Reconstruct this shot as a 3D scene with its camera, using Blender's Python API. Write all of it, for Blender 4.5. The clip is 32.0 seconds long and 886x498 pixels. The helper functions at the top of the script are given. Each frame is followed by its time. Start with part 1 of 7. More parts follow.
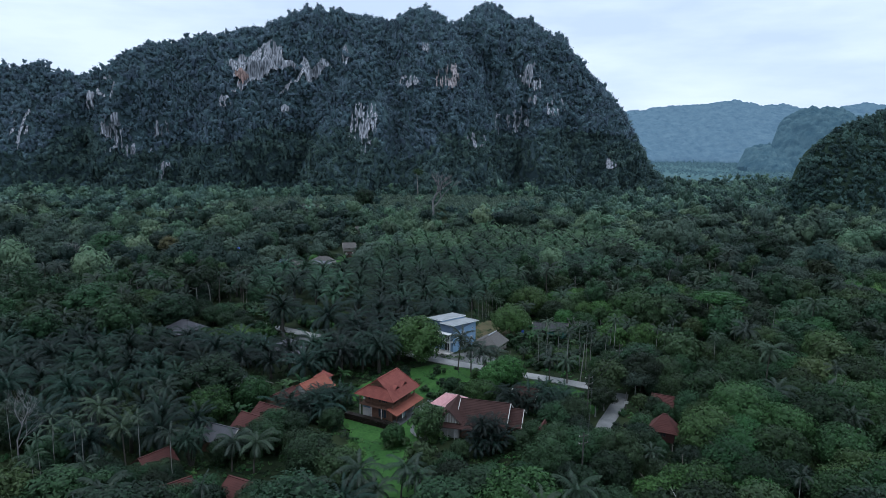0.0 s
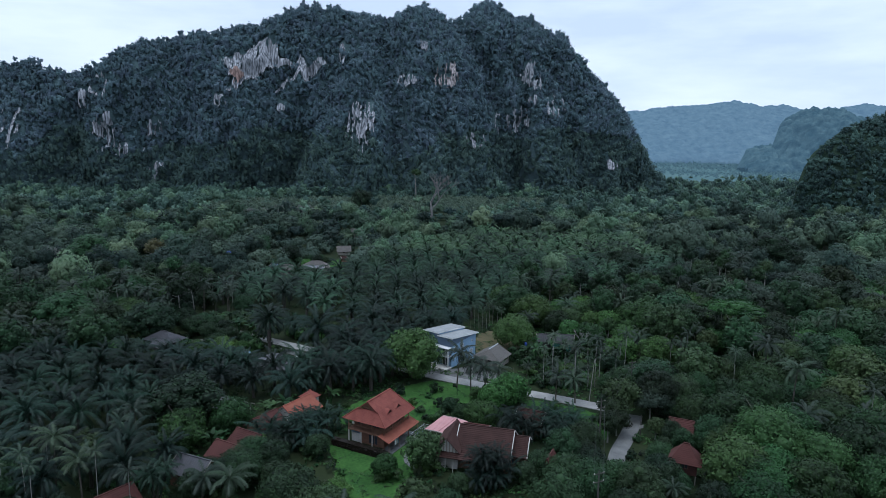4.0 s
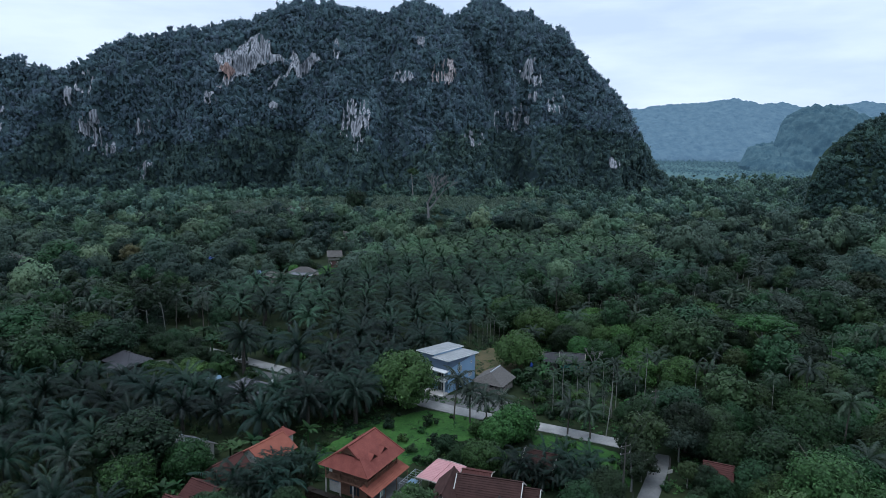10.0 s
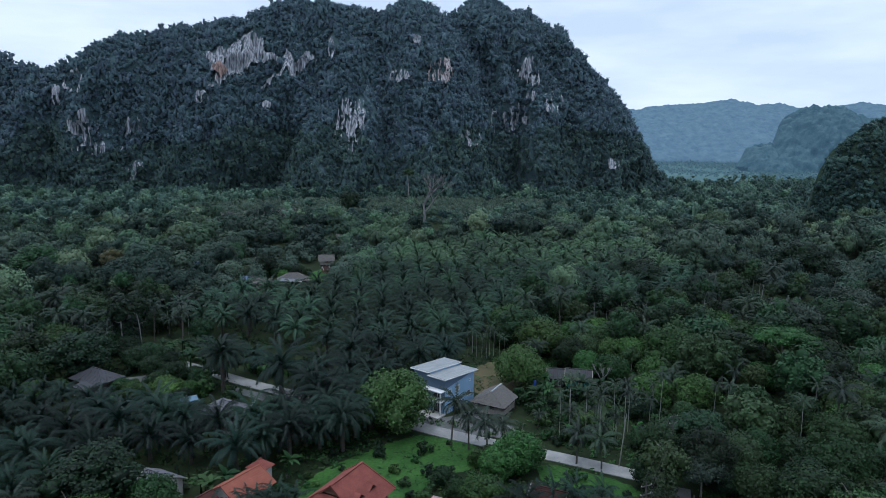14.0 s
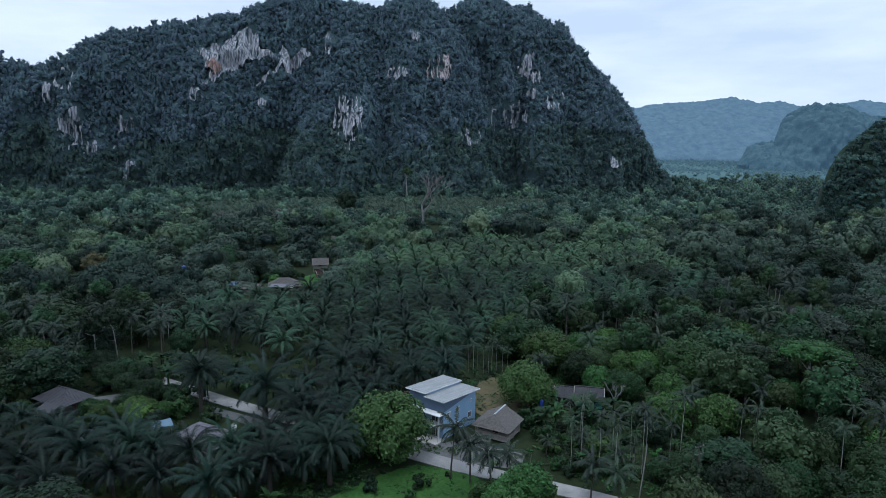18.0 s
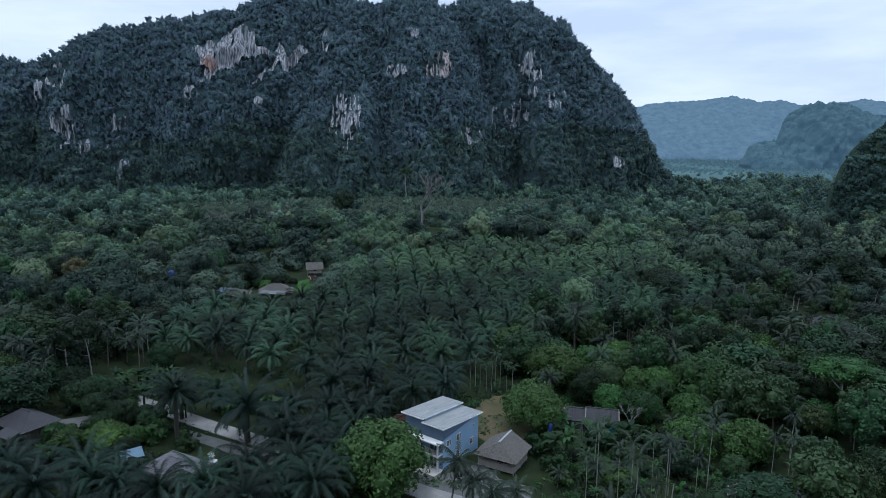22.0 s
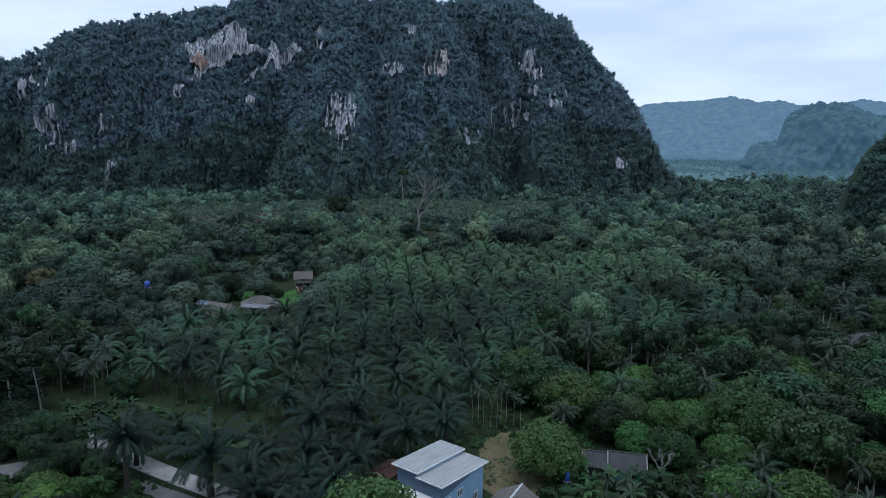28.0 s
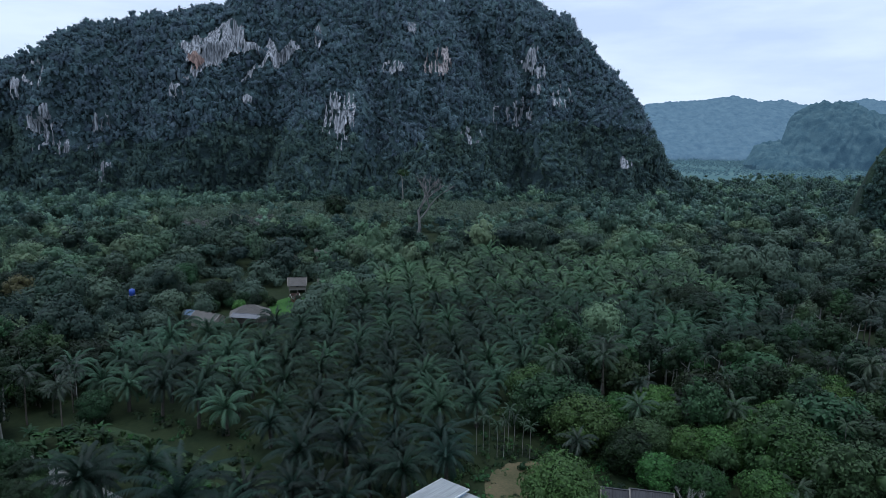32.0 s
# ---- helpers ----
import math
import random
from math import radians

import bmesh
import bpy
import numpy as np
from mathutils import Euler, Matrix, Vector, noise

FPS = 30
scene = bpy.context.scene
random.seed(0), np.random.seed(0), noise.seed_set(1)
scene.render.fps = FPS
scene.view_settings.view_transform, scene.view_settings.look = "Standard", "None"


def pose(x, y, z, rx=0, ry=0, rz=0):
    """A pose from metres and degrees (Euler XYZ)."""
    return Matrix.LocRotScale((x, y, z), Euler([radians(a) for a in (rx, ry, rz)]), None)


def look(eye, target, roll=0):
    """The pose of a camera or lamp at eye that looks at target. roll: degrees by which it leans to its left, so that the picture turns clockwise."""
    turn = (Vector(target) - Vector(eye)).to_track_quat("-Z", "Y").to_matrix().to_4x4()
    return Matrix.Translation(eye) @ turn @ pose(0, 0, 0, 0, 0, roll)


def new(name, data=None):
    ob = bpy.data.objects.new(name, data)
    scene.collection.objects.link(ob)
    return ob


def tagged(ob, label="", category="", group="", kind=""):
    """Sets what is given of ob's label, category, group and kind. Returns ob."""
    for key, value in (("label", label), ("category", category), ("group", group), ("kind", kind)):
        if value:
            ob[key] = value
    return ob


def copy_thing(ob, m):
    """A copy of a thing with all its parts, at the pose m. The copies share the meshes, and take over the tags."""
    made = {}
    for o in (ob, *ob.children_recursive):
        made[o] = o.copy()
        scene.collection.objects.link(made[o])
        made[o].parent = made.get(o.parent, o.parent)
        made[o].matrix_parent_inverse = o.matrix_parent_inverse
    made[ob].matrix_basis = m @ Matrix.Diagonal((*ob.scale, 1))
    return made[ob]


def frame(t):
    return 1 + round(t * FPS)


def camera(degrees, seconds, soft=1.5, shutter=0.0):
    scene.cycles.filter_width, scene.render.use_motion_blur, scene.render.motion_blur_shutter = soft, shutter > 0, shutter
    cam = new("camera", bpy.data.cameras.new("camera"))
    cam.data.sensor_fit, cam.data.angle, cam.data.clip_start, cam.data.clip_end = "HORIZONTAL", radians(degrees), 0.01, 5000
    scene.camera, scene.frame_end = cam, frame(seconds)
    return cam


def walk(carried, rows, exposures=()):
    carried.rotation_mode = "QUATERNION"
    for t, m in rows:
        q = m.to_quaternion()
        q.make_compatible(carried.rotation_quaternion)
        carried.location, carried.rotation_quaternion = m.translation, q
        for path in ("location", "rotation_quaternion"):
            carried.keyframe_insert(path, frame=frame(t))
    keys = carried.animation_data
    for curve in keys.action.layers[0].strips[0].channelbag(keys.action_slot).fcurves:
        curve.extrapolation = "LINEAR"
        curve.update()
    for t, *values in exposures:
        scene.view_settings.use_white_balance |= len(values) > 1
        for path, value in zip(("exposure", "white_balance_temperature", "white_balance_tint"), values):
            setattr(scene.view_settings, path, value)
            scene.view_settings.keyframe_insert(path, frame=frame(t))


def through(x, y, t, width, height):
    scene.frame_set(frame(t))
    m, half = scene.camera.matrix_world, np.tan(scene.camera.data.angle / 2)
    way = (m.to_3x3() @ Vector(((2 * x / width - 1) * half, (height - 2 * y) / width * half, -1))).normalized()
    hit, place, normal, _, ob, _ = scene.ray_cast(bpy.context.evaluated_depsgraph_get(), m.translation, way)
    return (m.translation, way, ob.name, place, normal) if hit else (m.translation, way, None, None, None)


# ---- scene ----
cam = camera(70, 32.0, soft=0.5)
PATH = [
    (0, (0.946, 3.62, 53.641), (1.068, 5.589, 53.316), 0.7),
    (3, (1.652, 12.307, 53.517), (1.777, 14.277, 53.193), 0.8),
    (6, (2.413, 20.955, 53.17), (2.541, 22.924, 52.845), 0.8),
    (9, (3.429, 30.0, 53.058), (3.558, 31.969, 52.731), 0.7),
    (12, (4.212, 38.772, 52.851), (4.348, 40.74, 52.523), 0.7),
    (14.5, (4.63, 45.583, 52.798), (4.772, 47.551, 52.472), 0.75),
    (17, (5.248, 52.794, 52.783), (5.392, 54.761, 52.454), 0.7),
    (19, (5.749, 58.556, 52.699), (5.892, 60.524, 52.367), 0.7),
    (22, (6.348, 66.763, 52.722), (6.492, 68.729, 52.389), 0.7),
    (25, (6.935, 75.266, 52.803), (7.082, 77.233, 52.471), 0.7),
    (28, (7.506, 83.886, 52.668), (7.657, 85.853, 52.336), 0.7),
    (30, (7.914, 89.562, 52.554), (8.063, 91.529, 52.223), 0.7),
    (32, (8.395, 95.36, 52.577), (8.542, 97.326, 52.245), 0.65),
]
walk(cam, [(t, look(eye, target, roll)) for t, eye, target, roll in PATH], exposures=[(0, 0.02, 5650, 10), (32, -0.08, 5620, 10)])

# ---- world and sun: a bright overcast tropical evening ----
world = bpy.data.worlds.new("overcast_sky")
scene.world = world
world.use_nodes = True
wn, wl = world.node_tree.nodes, world.node_tree.links
wn.clear()
w_out = wn.new("ShaderNodeOutputWorld")
w_sky = wn.new("ShaderNodeTexSky")
w_sky.sky_type, w_sky.sun_disc = "NISHITA", False
w_sky.sun_elevation, w_sky.sun_rotation = radians(70), radians(221)
w_bg = wn.new("ShaderNodeBackground")
w_bg.inputs["Strength"].default_value = 0.1
wl.new(w_sky.outputs[0], w_bg.inputs["Color"])
w_co = wn.new("ShaderNodeTexCoord")
w_map = wn.new("ShaderNodeMapping")
w_map.inputs["Scale"].default_value = (1.0, 1.0, 4.5)
w_map.inputs["Location"].default_value = (0.35, 0.1, 0.0)
wl.new(w_co.outputs["Generated"], w_map.inputs["Vector"])
w_n = wn.new("ShaderNodeTexNoise")
w_n.inputs["Scale"].default_value, w_n.inputs["Detail"].default_value = 3.2, 6.0
w_n.inputs["Roughness"].default_value = 0.52
wl.new(w_map.outputs[0], w_n.inputs["Vector"])
w_r = wn.new("ShaderNodeValToRGB")
w_r.color_ramp.elements[0].position, w_r.color_ramp.elements[0].color = 0.36, (0.645, 0.73, 0.86, 1)
w_r.color_ramp.elements[1].position, w_r.color_ramp.elements[1].color = 0.62, (0.84, 0.905, 0.98, 1)
wl.new(w_n.outputs["Fac"], w_r.inputs["Fac"])
w_cl = wn.new("ShaderNodeBackground")
w_cl.inputs["Strength"].default_value = 1.0
w_sep = wn.new("ShaderNodeSeparateXYZ")
wl.new(w_co.outputs["Generated"], w_sep.inputs[0])
w_up = wn.new("ShaderNodeMapRange")
w_up.interpolation_type = "SMOOTHSTEP"
w_up.inputs["From Min"].default_value, w_up.inputs["From Max"].default_value = 0.3, 0.9
w_up.inputs["To Min"].default_value, w_up.inputs["To Max"].default_value = 1.10, 2.1
wl.new(w_sep.outputs["Z"], w_up.inputs["Value"])
wl.new(w_up.outputs[0], w_cl.inputs["Strength"])
wl.new(w_r.outputs["Color"], w_cl.inputs["Color"])
w_mix = wn.new("ShaderNodeMixShader")
w_mix.inputs["Fac"].default_value = 0.92
wl.new(w_bg.outputs[0], w_mix.inputs[1])
wl.new(w_cl.outputs[0], w_mix.inputs[2])
wl.new(w_mix.outputs[0], w_out.inputs["Surface"])

sun = new("sun", bpy.data.lights.new("sun", "SUN"))
sun.data.energy, sun.data.angle, sun.data.color = 1.5, radians(30), (1.0, 0.97, 0.92)
sun.matrix_world = look((0, 0, 400), (40, 35, 110))


# ---- materials ----
def surface(name, a, b, scale=1.0, rough=0.7, metal=0.0, bump=0.0, span=(0.55, 1.05), depth=0.05, spec=0.4, tint=0.0, stretch=(1, 1, 1), wave=None, fine=6.0, space="Object"):
    """Two base colours mixed by a coarse and a fine noise; tint varies it from thing to thing; wave = (axis scale, depth)."""
    m = bpy.data.materials.new(name)
    m.use_nodes = True
    n, l = m.node_tree.nodes, m.node_tree.links
    p = n["Principled BSDF"]
    p.inputs["Roughness"].default_value, p.inputs["Metallic"].default_value = rough, metal
    p.inputs["Specular IOR Level"].default_value = spec
    co = n.new("ShaderNodeTexCoord")
    mp = n.new("ShaderNodeMapping")
    mp.inputs["Scale"].default_value = stretch
    geo = n.new("ShaderNodeNewGeometry")
    if space == "World":
        l.new(geo.outputs["Position"], mp.inputs["Vector"])
    else:
        l.new(co.outputs["Object"], mp.inputs["Vector"])
    n1 = n.new("ShaderNodeTexNoise")
    n1.inputs["Scale"].default_value, n1.inputs["Detail"].default_value = scale, 4
    l.new(mp.outputs[0], n1.inputs["Vector"])
    n2 = n.new("ShaderNodeTexNoise")
    n2.inputs["Scale"].default_value, n2.inputs["Detail"].default_value = scale * fine, 3
    l.new(mp.outputs[0], n2.inputs["Vector"])
    add = n.new("ShaderNodeMath")
    add.operation = "MULTIPLY_ADD"
    l.new(n2.outputs["Fac"], add.inputs[0])
    add.inputs[1].default_value = 0.6
    l.new(n1.outputs["Fac"], add.inputs[2])
    rng = n.new("ShaderNodeMapRange")
    rng.inputs["From Min"].default_value, rng.inputs["From Max"].default_value = span
    l.new(add.outputs[0], rng.inputs["Value"])
    mix = n.new("ShaderNodeMix")
    mix.data_type = "RGBA"
    mix.inputs["A"].default_value, mix.inputs["B"].default_value = (*a, 1), (*b, 1)
    l.new(rng.outputs[0], mix.inputs["Factor"])
    out = mix.outputs["Result"]
    if tint:
        oi = n.new("ShaderNodeObjectInfo")
        tr = n.new("ShaderNodeMapRange")
        tr.inputs["To Min"].default_value, tr.inputs["To Max"].default_value = 1 - tint, 1 + tint
        l.new(oi.outputs["Random"], tr.inputs["Value"])
        hv = n.new("ShaderNodeHueSaturation")
        l.new(tr.outputs[0], hv.inputs["Value"])
        l.new(out, hv.inputs["Color"])
        out = hv.outputs["Color"]
    l.new(out, p.inputs["Base Color"])
    height = add.outputs[0]
    if wave:
        wv = n.new("ShaderNodeTexWave")
        wv.bands_direction = wave[0]
        wv.inputs["Scale"].default_value, wv.inputs["Distortion"].default_value = wave[1], 0.0
        l.new(co.outputs["Object"], wv.inputs["Vector"])
        ad = n.new("ShaderNodeMath")
        ad.operation = "MULTIPLY_ADD"
        l.new(wv.outputs["Fac"], ad.inputs[0])
        ad.inputs[1].default_value = wave[2]
        l.new(height, ad.inputs[2])
        height = ad.outputs[0]
    if bump or wave:
        bp = n.new("ShaderNodeBump")
        bp.inputs["Strength"].default_value, bp.inputs["Distance"].default_value = max(bump, 0.15), depth
        l.new(height, bp.inputs["Height"])
        l.new(bp.outputs[0], p.inputs["Normal"])
    return m


def foliage(name, dark, light, cell=0.0, rough=0.55, spec=0.13, through=0.08, spread=0.30, leafy=0.6):
    """Leaves: colour from tree to tree (Object Info, or a random number for each tree of joined woods) and from leaf to leaf."""
    m = bpy.data.materials.new(name)
    m.use_nodes = True
    n, l = m.node_tree.nodes, m.node_tree.links
    p = n["Principled BSDF"]
    p.inputs["Roughness"].default_value, p.inputs["Specular IOR Level"].default_value = rough, spec
    geo = n.new("ShaderNodeNewGeometry")
    if cell:
        vo = n.new("ShaderNodeAttribute")
        vo.attribute_name = "tree"
        sp = n.new("ShaderNodeSeparateXYZ")
        l.new(vo.outputs["Vector"], sp.inputs[0])
        tree, hue = sp.outputs[0], sp.outputs[1]
    else:
        oi = n.new("ShaderNodeObjectInfo")
        tree = oi.outputs["Random"]
        mu = n.new("ShaderNodeMath")
        mu.operation = "MULTIPLY"
        mu.inputs[1].default_value = 7.31
        l.new(tree, mu.inputs[0])
        fr = n.new("ShaderNodeMath")
        fr.operation = "FRACT"
        l.new(mu.outputs[0], fr.inputs[0])
        hue = fr.outputs[0]
    wide = n.new("ShaderNodeTexNoise")
    wide.inputs["Scale"].default_value, wide.inputs["Detail"].default_value = 0.45, 3
    l.new(geo.outputs["Position"], wide.inputs["Vector"])
    a1 = n.new("ShaderNodeMath")
    a1.operation = "MULTIPLY_ADD"
    l.new(geo.outputs["Random Per Island"], a1.inputs[0])
    a1.inputs[1].default_value = leafy
    tw = n.new("ShaderNodeMath")
    tw.operation = "MULTIPLY"
    tw.inputs[1].default_value = 1.7
    l.new(tree, tw.inputs[0])
    l.new(tw.outputs[0], a1.inputs[2])
    a2 = n.new("ShaderNodeMath")
    a2.operation = "ADD"
    l.new(a1.outputs[0], a2.inputs[0])
    l.new(wide.outputs["Fac"], a2.inputs[1])
    rng = n.new("ShaderNodeMapRange")
    rng.inputs["From Min"].default_value, rng.inputs["From Max"].default_value = 0.5, 2.0 + leafy
    l.new(a2.outputs[0], rng.inputs["Value"])
    mix = n.new("ShaderNodeMix")
    mix.data_type = "RGBA"
    mix.inputs["A"].default_value, mix.inputs["B"].default_value = (*dark, 1), (*light, 1)
    pw = n.new("ShaderNodeMath")
    pw.operation = "POWER"
    pw.inputs[1].default_value = 1.7
    l.new(rng.outputs[0], pw.inputs[0])
    l.new(pw.outputs[0], mix.inputs["Factor"])
    hr = n.new("ShaderNodeMapRange")
    hr.inputs["To Min"].default_value, hr.inputs["To Max"].default_value = 0.5 - 0.06 * spread, 0.5 + 0.10 * spread
    l.new(hue, hr.inputs["Value"])
    hv = n.new("ShaderNodeHueSaturation")
    l.new(hr.outputs[0], hv.inputs["Hue"])
    l.new(mix.outputs["Result"], hv.inputs["Color"])
    l.new(hv.outputs["Color"], p.inputs["Base Color"])
    if through:
        tl = n.new("ShaderNodeBsdfTranslucent")
        l.new(hv.outputs["Color"], tl.inputs["Color"])
        ms = n.new("ShaderNodeMixShader")
        ms.inputs["Fac"].default_value = through
        l.new(p.outputs[0], ms.inputs[1])
        l.new(tl.outputs[0], ms.inputs[2])
        l.new(ms.outputs[0], n["Material Output"].inputs["Surface"])
    return m


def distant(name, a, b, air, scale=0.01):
    """Hills kilometres away: woods, with the bluish haze in front of them put in as emission."""
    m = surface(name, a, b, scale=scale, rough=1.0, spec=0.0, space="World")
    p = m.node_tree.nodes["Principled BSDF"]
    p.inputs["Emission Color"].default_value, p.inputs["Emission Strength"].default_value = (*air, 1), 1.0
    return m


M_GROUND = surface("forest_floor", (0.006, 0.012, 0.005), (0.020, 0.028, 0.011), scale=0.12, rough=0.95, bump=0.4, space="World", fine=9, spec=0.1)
M_LAWN = surface("lawn_grass", (0.0104, 0.0348, 0.0078), (0.0434, 0.1026, 0.0226), scale=0.13, rough=0.95, bump=0.6, space="World", fine=16, spec=0.1)
M_DRY = surface("dry_grass", (0.038, 0.042, 0.020), (0.100, 0.080, 0.046), scale=0.2, rough=0.95, bump=0.6, space="World", fine=14, spec=0.1)
M_STRIP = surface("rough_grass", (0.0066, 0.0181, 0.0049), (0.0206, 0.0403, 0.0115), scale=0.3, rough=0.95, bump=0.5, space="World", fine=12)
M_ROAD = surface("worn_concrete", (0.1440, 0.1440, 0.1360), (0.2400, 0.2360, 0.2240), scale=0.5, rough=0.9, bump=0.2, space="World", fine=10)
M_ASPH = surface("grey_road_shoulder", (0.060, 0.062, 0.062), (0.105, 0.105, 0.10), scale=0.6, rough=0.9, bump=0.2, space="World", fine=10)
M_LANE = surface("grey_lane_concrete", (0.0720, 0.0734, 0.0720), (0.1332, 0.1339, 0.1296), scale=0.5, rough=0.9, bump=0.2, space="World", fine=10)
M_TRACK = surface("dark_wet_asphalt", (0.016, 0.017, 0.019), (0.034, 0.035, 0.038), scale=0.6, rough=0.7, bump=0.2, space="World", fine=10)
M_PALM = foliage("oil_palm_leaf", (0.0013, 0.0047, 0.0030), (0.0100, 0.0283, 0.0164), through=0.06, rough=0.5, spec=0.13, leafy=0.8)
# Farther oil palms: leaf colour lightened in two steps in place of haze.
M_PALMN = foliage("hazed_mid_oil_palm_leaf", (0.0028, 0.0078, 0.0047), (0.0293, 0.0647, 0.0344), through=0.06, spread=0.2)
M_PALMF = foliage("hazed_far_oil_palm_leaf", (0.0060, 0.0145, 0.0080), (0.0528, 0.0976, 0.0466), cell=8.0, through=0.06, spread=0.2)
M_COCO = foliage("coconut_leaf", (0.0050, 0.0127, 0.0058), (0.0207, 0.0411, 0.0173), through=0.1, rough=0.5, spec=0.25)
M_LEAF = foliage("broad_leaf", (0.0038, 0.0090, 0.0041), (0.0321, 0.0653, 0.0251), spread=0.4, leafy=0.9)
M_MANGO = foliage("orchard_leaf", (0.0036, 0.0092, 0.0032), (0.0408, 0.0834, 0.0222), leafy=1.0)
M_BRIGHT = foliage("young_leaf", (0.0042, 0.0125, 0.0036), (0.0786, 0.1687, 0.0408), leafy=1.0)
M_BANANA = foliage("banana_leaf", (0.0048, 0.0154, 0.0051), (0.0319, 0.0700, 0.0205), through=0.15)
M_VINE = foliage("vine_leaf", (0.0044, 0.0101, 0.0038), (0.0443, 0.0899, 0.0271), spread=0.4, leafy=0.9)
M_OLIVE = foliage("olive_leaf", (0.0055, 0.0106, 0.0040), (0.0450, 0.0722, 0.0258))
M_TAN = foliage("tan_leaf", (0.0311, 0.0318, 0.0150), (0.1125, 0.0966, 0.0457), spread=0.2)
M_SILVER = foliage("silvery_leaf", (0.0129, 0.0215, 0.0152), (0.0675, 0.0965, 0.0686))
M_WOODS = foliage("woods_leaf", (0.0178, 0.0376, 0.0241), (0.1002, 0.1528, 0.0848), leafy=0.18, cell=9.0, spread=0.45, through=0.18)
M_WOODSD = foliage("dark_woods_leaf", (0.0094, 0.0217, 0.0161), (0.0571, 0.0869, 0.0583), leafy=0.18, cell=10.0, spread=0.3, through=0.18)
# Woods past 420 m: the two leaf colours again, lightened to stand for haze.
M_WOODSF = foliage("hazed_far_woods_leaf", (0.0252, 0.0529, 0.0386), (0.1123, 0.1841, 0.1193), leafy=0.18, cell=9.0, spread=0.45, through=0.18)
M_WOODSDF = foliage("hazed_far_dark_woods_leaf", (0.0170, 0.0364, 0.0300), (0.0714, 0.1218, 0.0883), leafy=0.18, cell=9.0, spread=0.4, through=0.18)
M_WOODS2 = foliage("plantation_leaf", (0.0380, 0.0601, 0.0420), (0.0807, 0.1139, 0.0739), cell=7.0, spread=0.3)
M_LEAFLESS = foliage("leafless_crown", (0.060, 0.066, 0.060), (0.105, 0.108, 0.096), cell=7.0, spread=0.2, leafy=0.3)
# Blue aerial haze is put into these mountain leaf colours; translucency lifts their gaps.
M_KARST = foliage("hazed_hill_forest_leaf", (0.0881, 0.1335, 0.1545), (0.1482, 0.2131, 0.2355), leafy=0.15, cell=8.0, spread=0.3, through=0.45, rough=0.8, spec=0.05)
M_KARSTL = foliage("less_hazed_hill_foot_leaf", (0.0563, 0.0922, 0.0858), (0.1128, 0.1686, 0.1469), leafy=0.15, cell=8.0, spread=0.4, through=0.45, rough=0.8, spec=0.05)
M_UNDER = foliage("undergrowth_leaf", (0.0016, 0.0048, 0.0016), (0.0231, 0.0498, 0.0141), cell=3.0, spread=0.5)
M_WEED = foliage("weed_leaf", (0.0043, 0.0132, 0.0041), (0.0538, 0.1163, 0.0317), cell=2.0, spread=0.4)
M_BARK = surface("bark", (0.040, 0.035, 0.028), (0.100, 0.088, 0.072), scale=2.0, rough=0.95, bump=0.5, stretch=(1, 1, 0.3))
M_PBARK = surface("palm_bark", (0.024, 0.022, 0.018), (0.062, 0.055, 0.044), scale=3.0, rough=0.95, bump=0.6)
M_PALE = surface("pale_bark", (0.12, 0.118, 0.105), (0.25, 0.245, 0.225), scale=2.0, rough=0.9, bump=0.3, stretch=(1, 1, 0.4))
M_DEAD = surface("dead_wood", (0.095, 0.092, 0.090), (0.19, 0.182, 0.175), scale=2.0, rough=0.95, bump=0.3)
# Canopy between the mountain's crowns, its colour blued and paled as haze.
M_HILL = surface("hazed_hill_canopy", (0.0363, 0.0606, 0.0657), (0.0747, 0.1110, 0.1148), scale=0.12, rough=1.0, spec=0.1, space="World", bump=0.9, depth=1.2, fine=6)
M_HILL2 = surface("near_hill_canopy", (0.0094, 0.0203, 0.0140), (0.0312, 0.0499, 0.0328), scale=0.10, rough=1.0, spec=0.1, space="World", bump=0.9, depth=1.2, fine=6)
M_RHILL = foliage("near_hill_leaf", (0.0090, 0.0221, 0.0202), (0.0536, 0.0980, 0.0793), leafy=0.4, cell=8.0, spread=0.15, through=0.0, rough=0.8, spec=0.2)
M_ROCK = surface("limestone", (0.045, 0.052, 0.060), (0.33, 0.34, 0.36), scale=0.65, rough=0.95, bump=0.8, spec=0.2, space="World", stretch=(1, 1, 0.13), fine=3.5, span=(0.66, 0.98), depth=0.5)
M_ROCKR = surface("stained_limestone", (0.06, 0.054, 0.054), (0.33, 0.30, 0.295), scale=0.65, rough=0.95, bump=0.8, spec=0.2, space="World", stretch=(1, 1, 0.13), fine=3.5, span=(0.66, 0.98), depth=0.5)
M_ROCKO = surface("rust_stained_limestone", (0.085, 0.058, 0.050), (0.27, 0.185, 0.16), scale=0.65, rough=0.95, bump=0.8, spec=0.2, space="World", stretch=(1, 1, 0.13), fine=3.5, span=(0.66, 0.98), depth=0.5)
M_TILE_R = surface("red_roof_tile", (0.108, 0.0288, 0.0216), (0.1665, 0.0522, 0.0396), scale=0.8, rough=0.85, spec=0.2, bump=0.2, fine=9, tint=0.08)
M_TILE_D = surface("dark_red_roof_tile", (0.0396, 0.0137, 0.0116), (0.0634, 0.0232, 0.0190), scale=0.8, rough=0.85, spec=0.2, bump=0.2, fine=9, tint=0.08)
M_TILE_O = surface("orange_roof_tile", (0.150, 0.046, 0.030), (0.215, 0.074, 0.048), scale=0.8, rough=0.85, spec=0.2, bump=0.2, fine=9, tint=0.08)
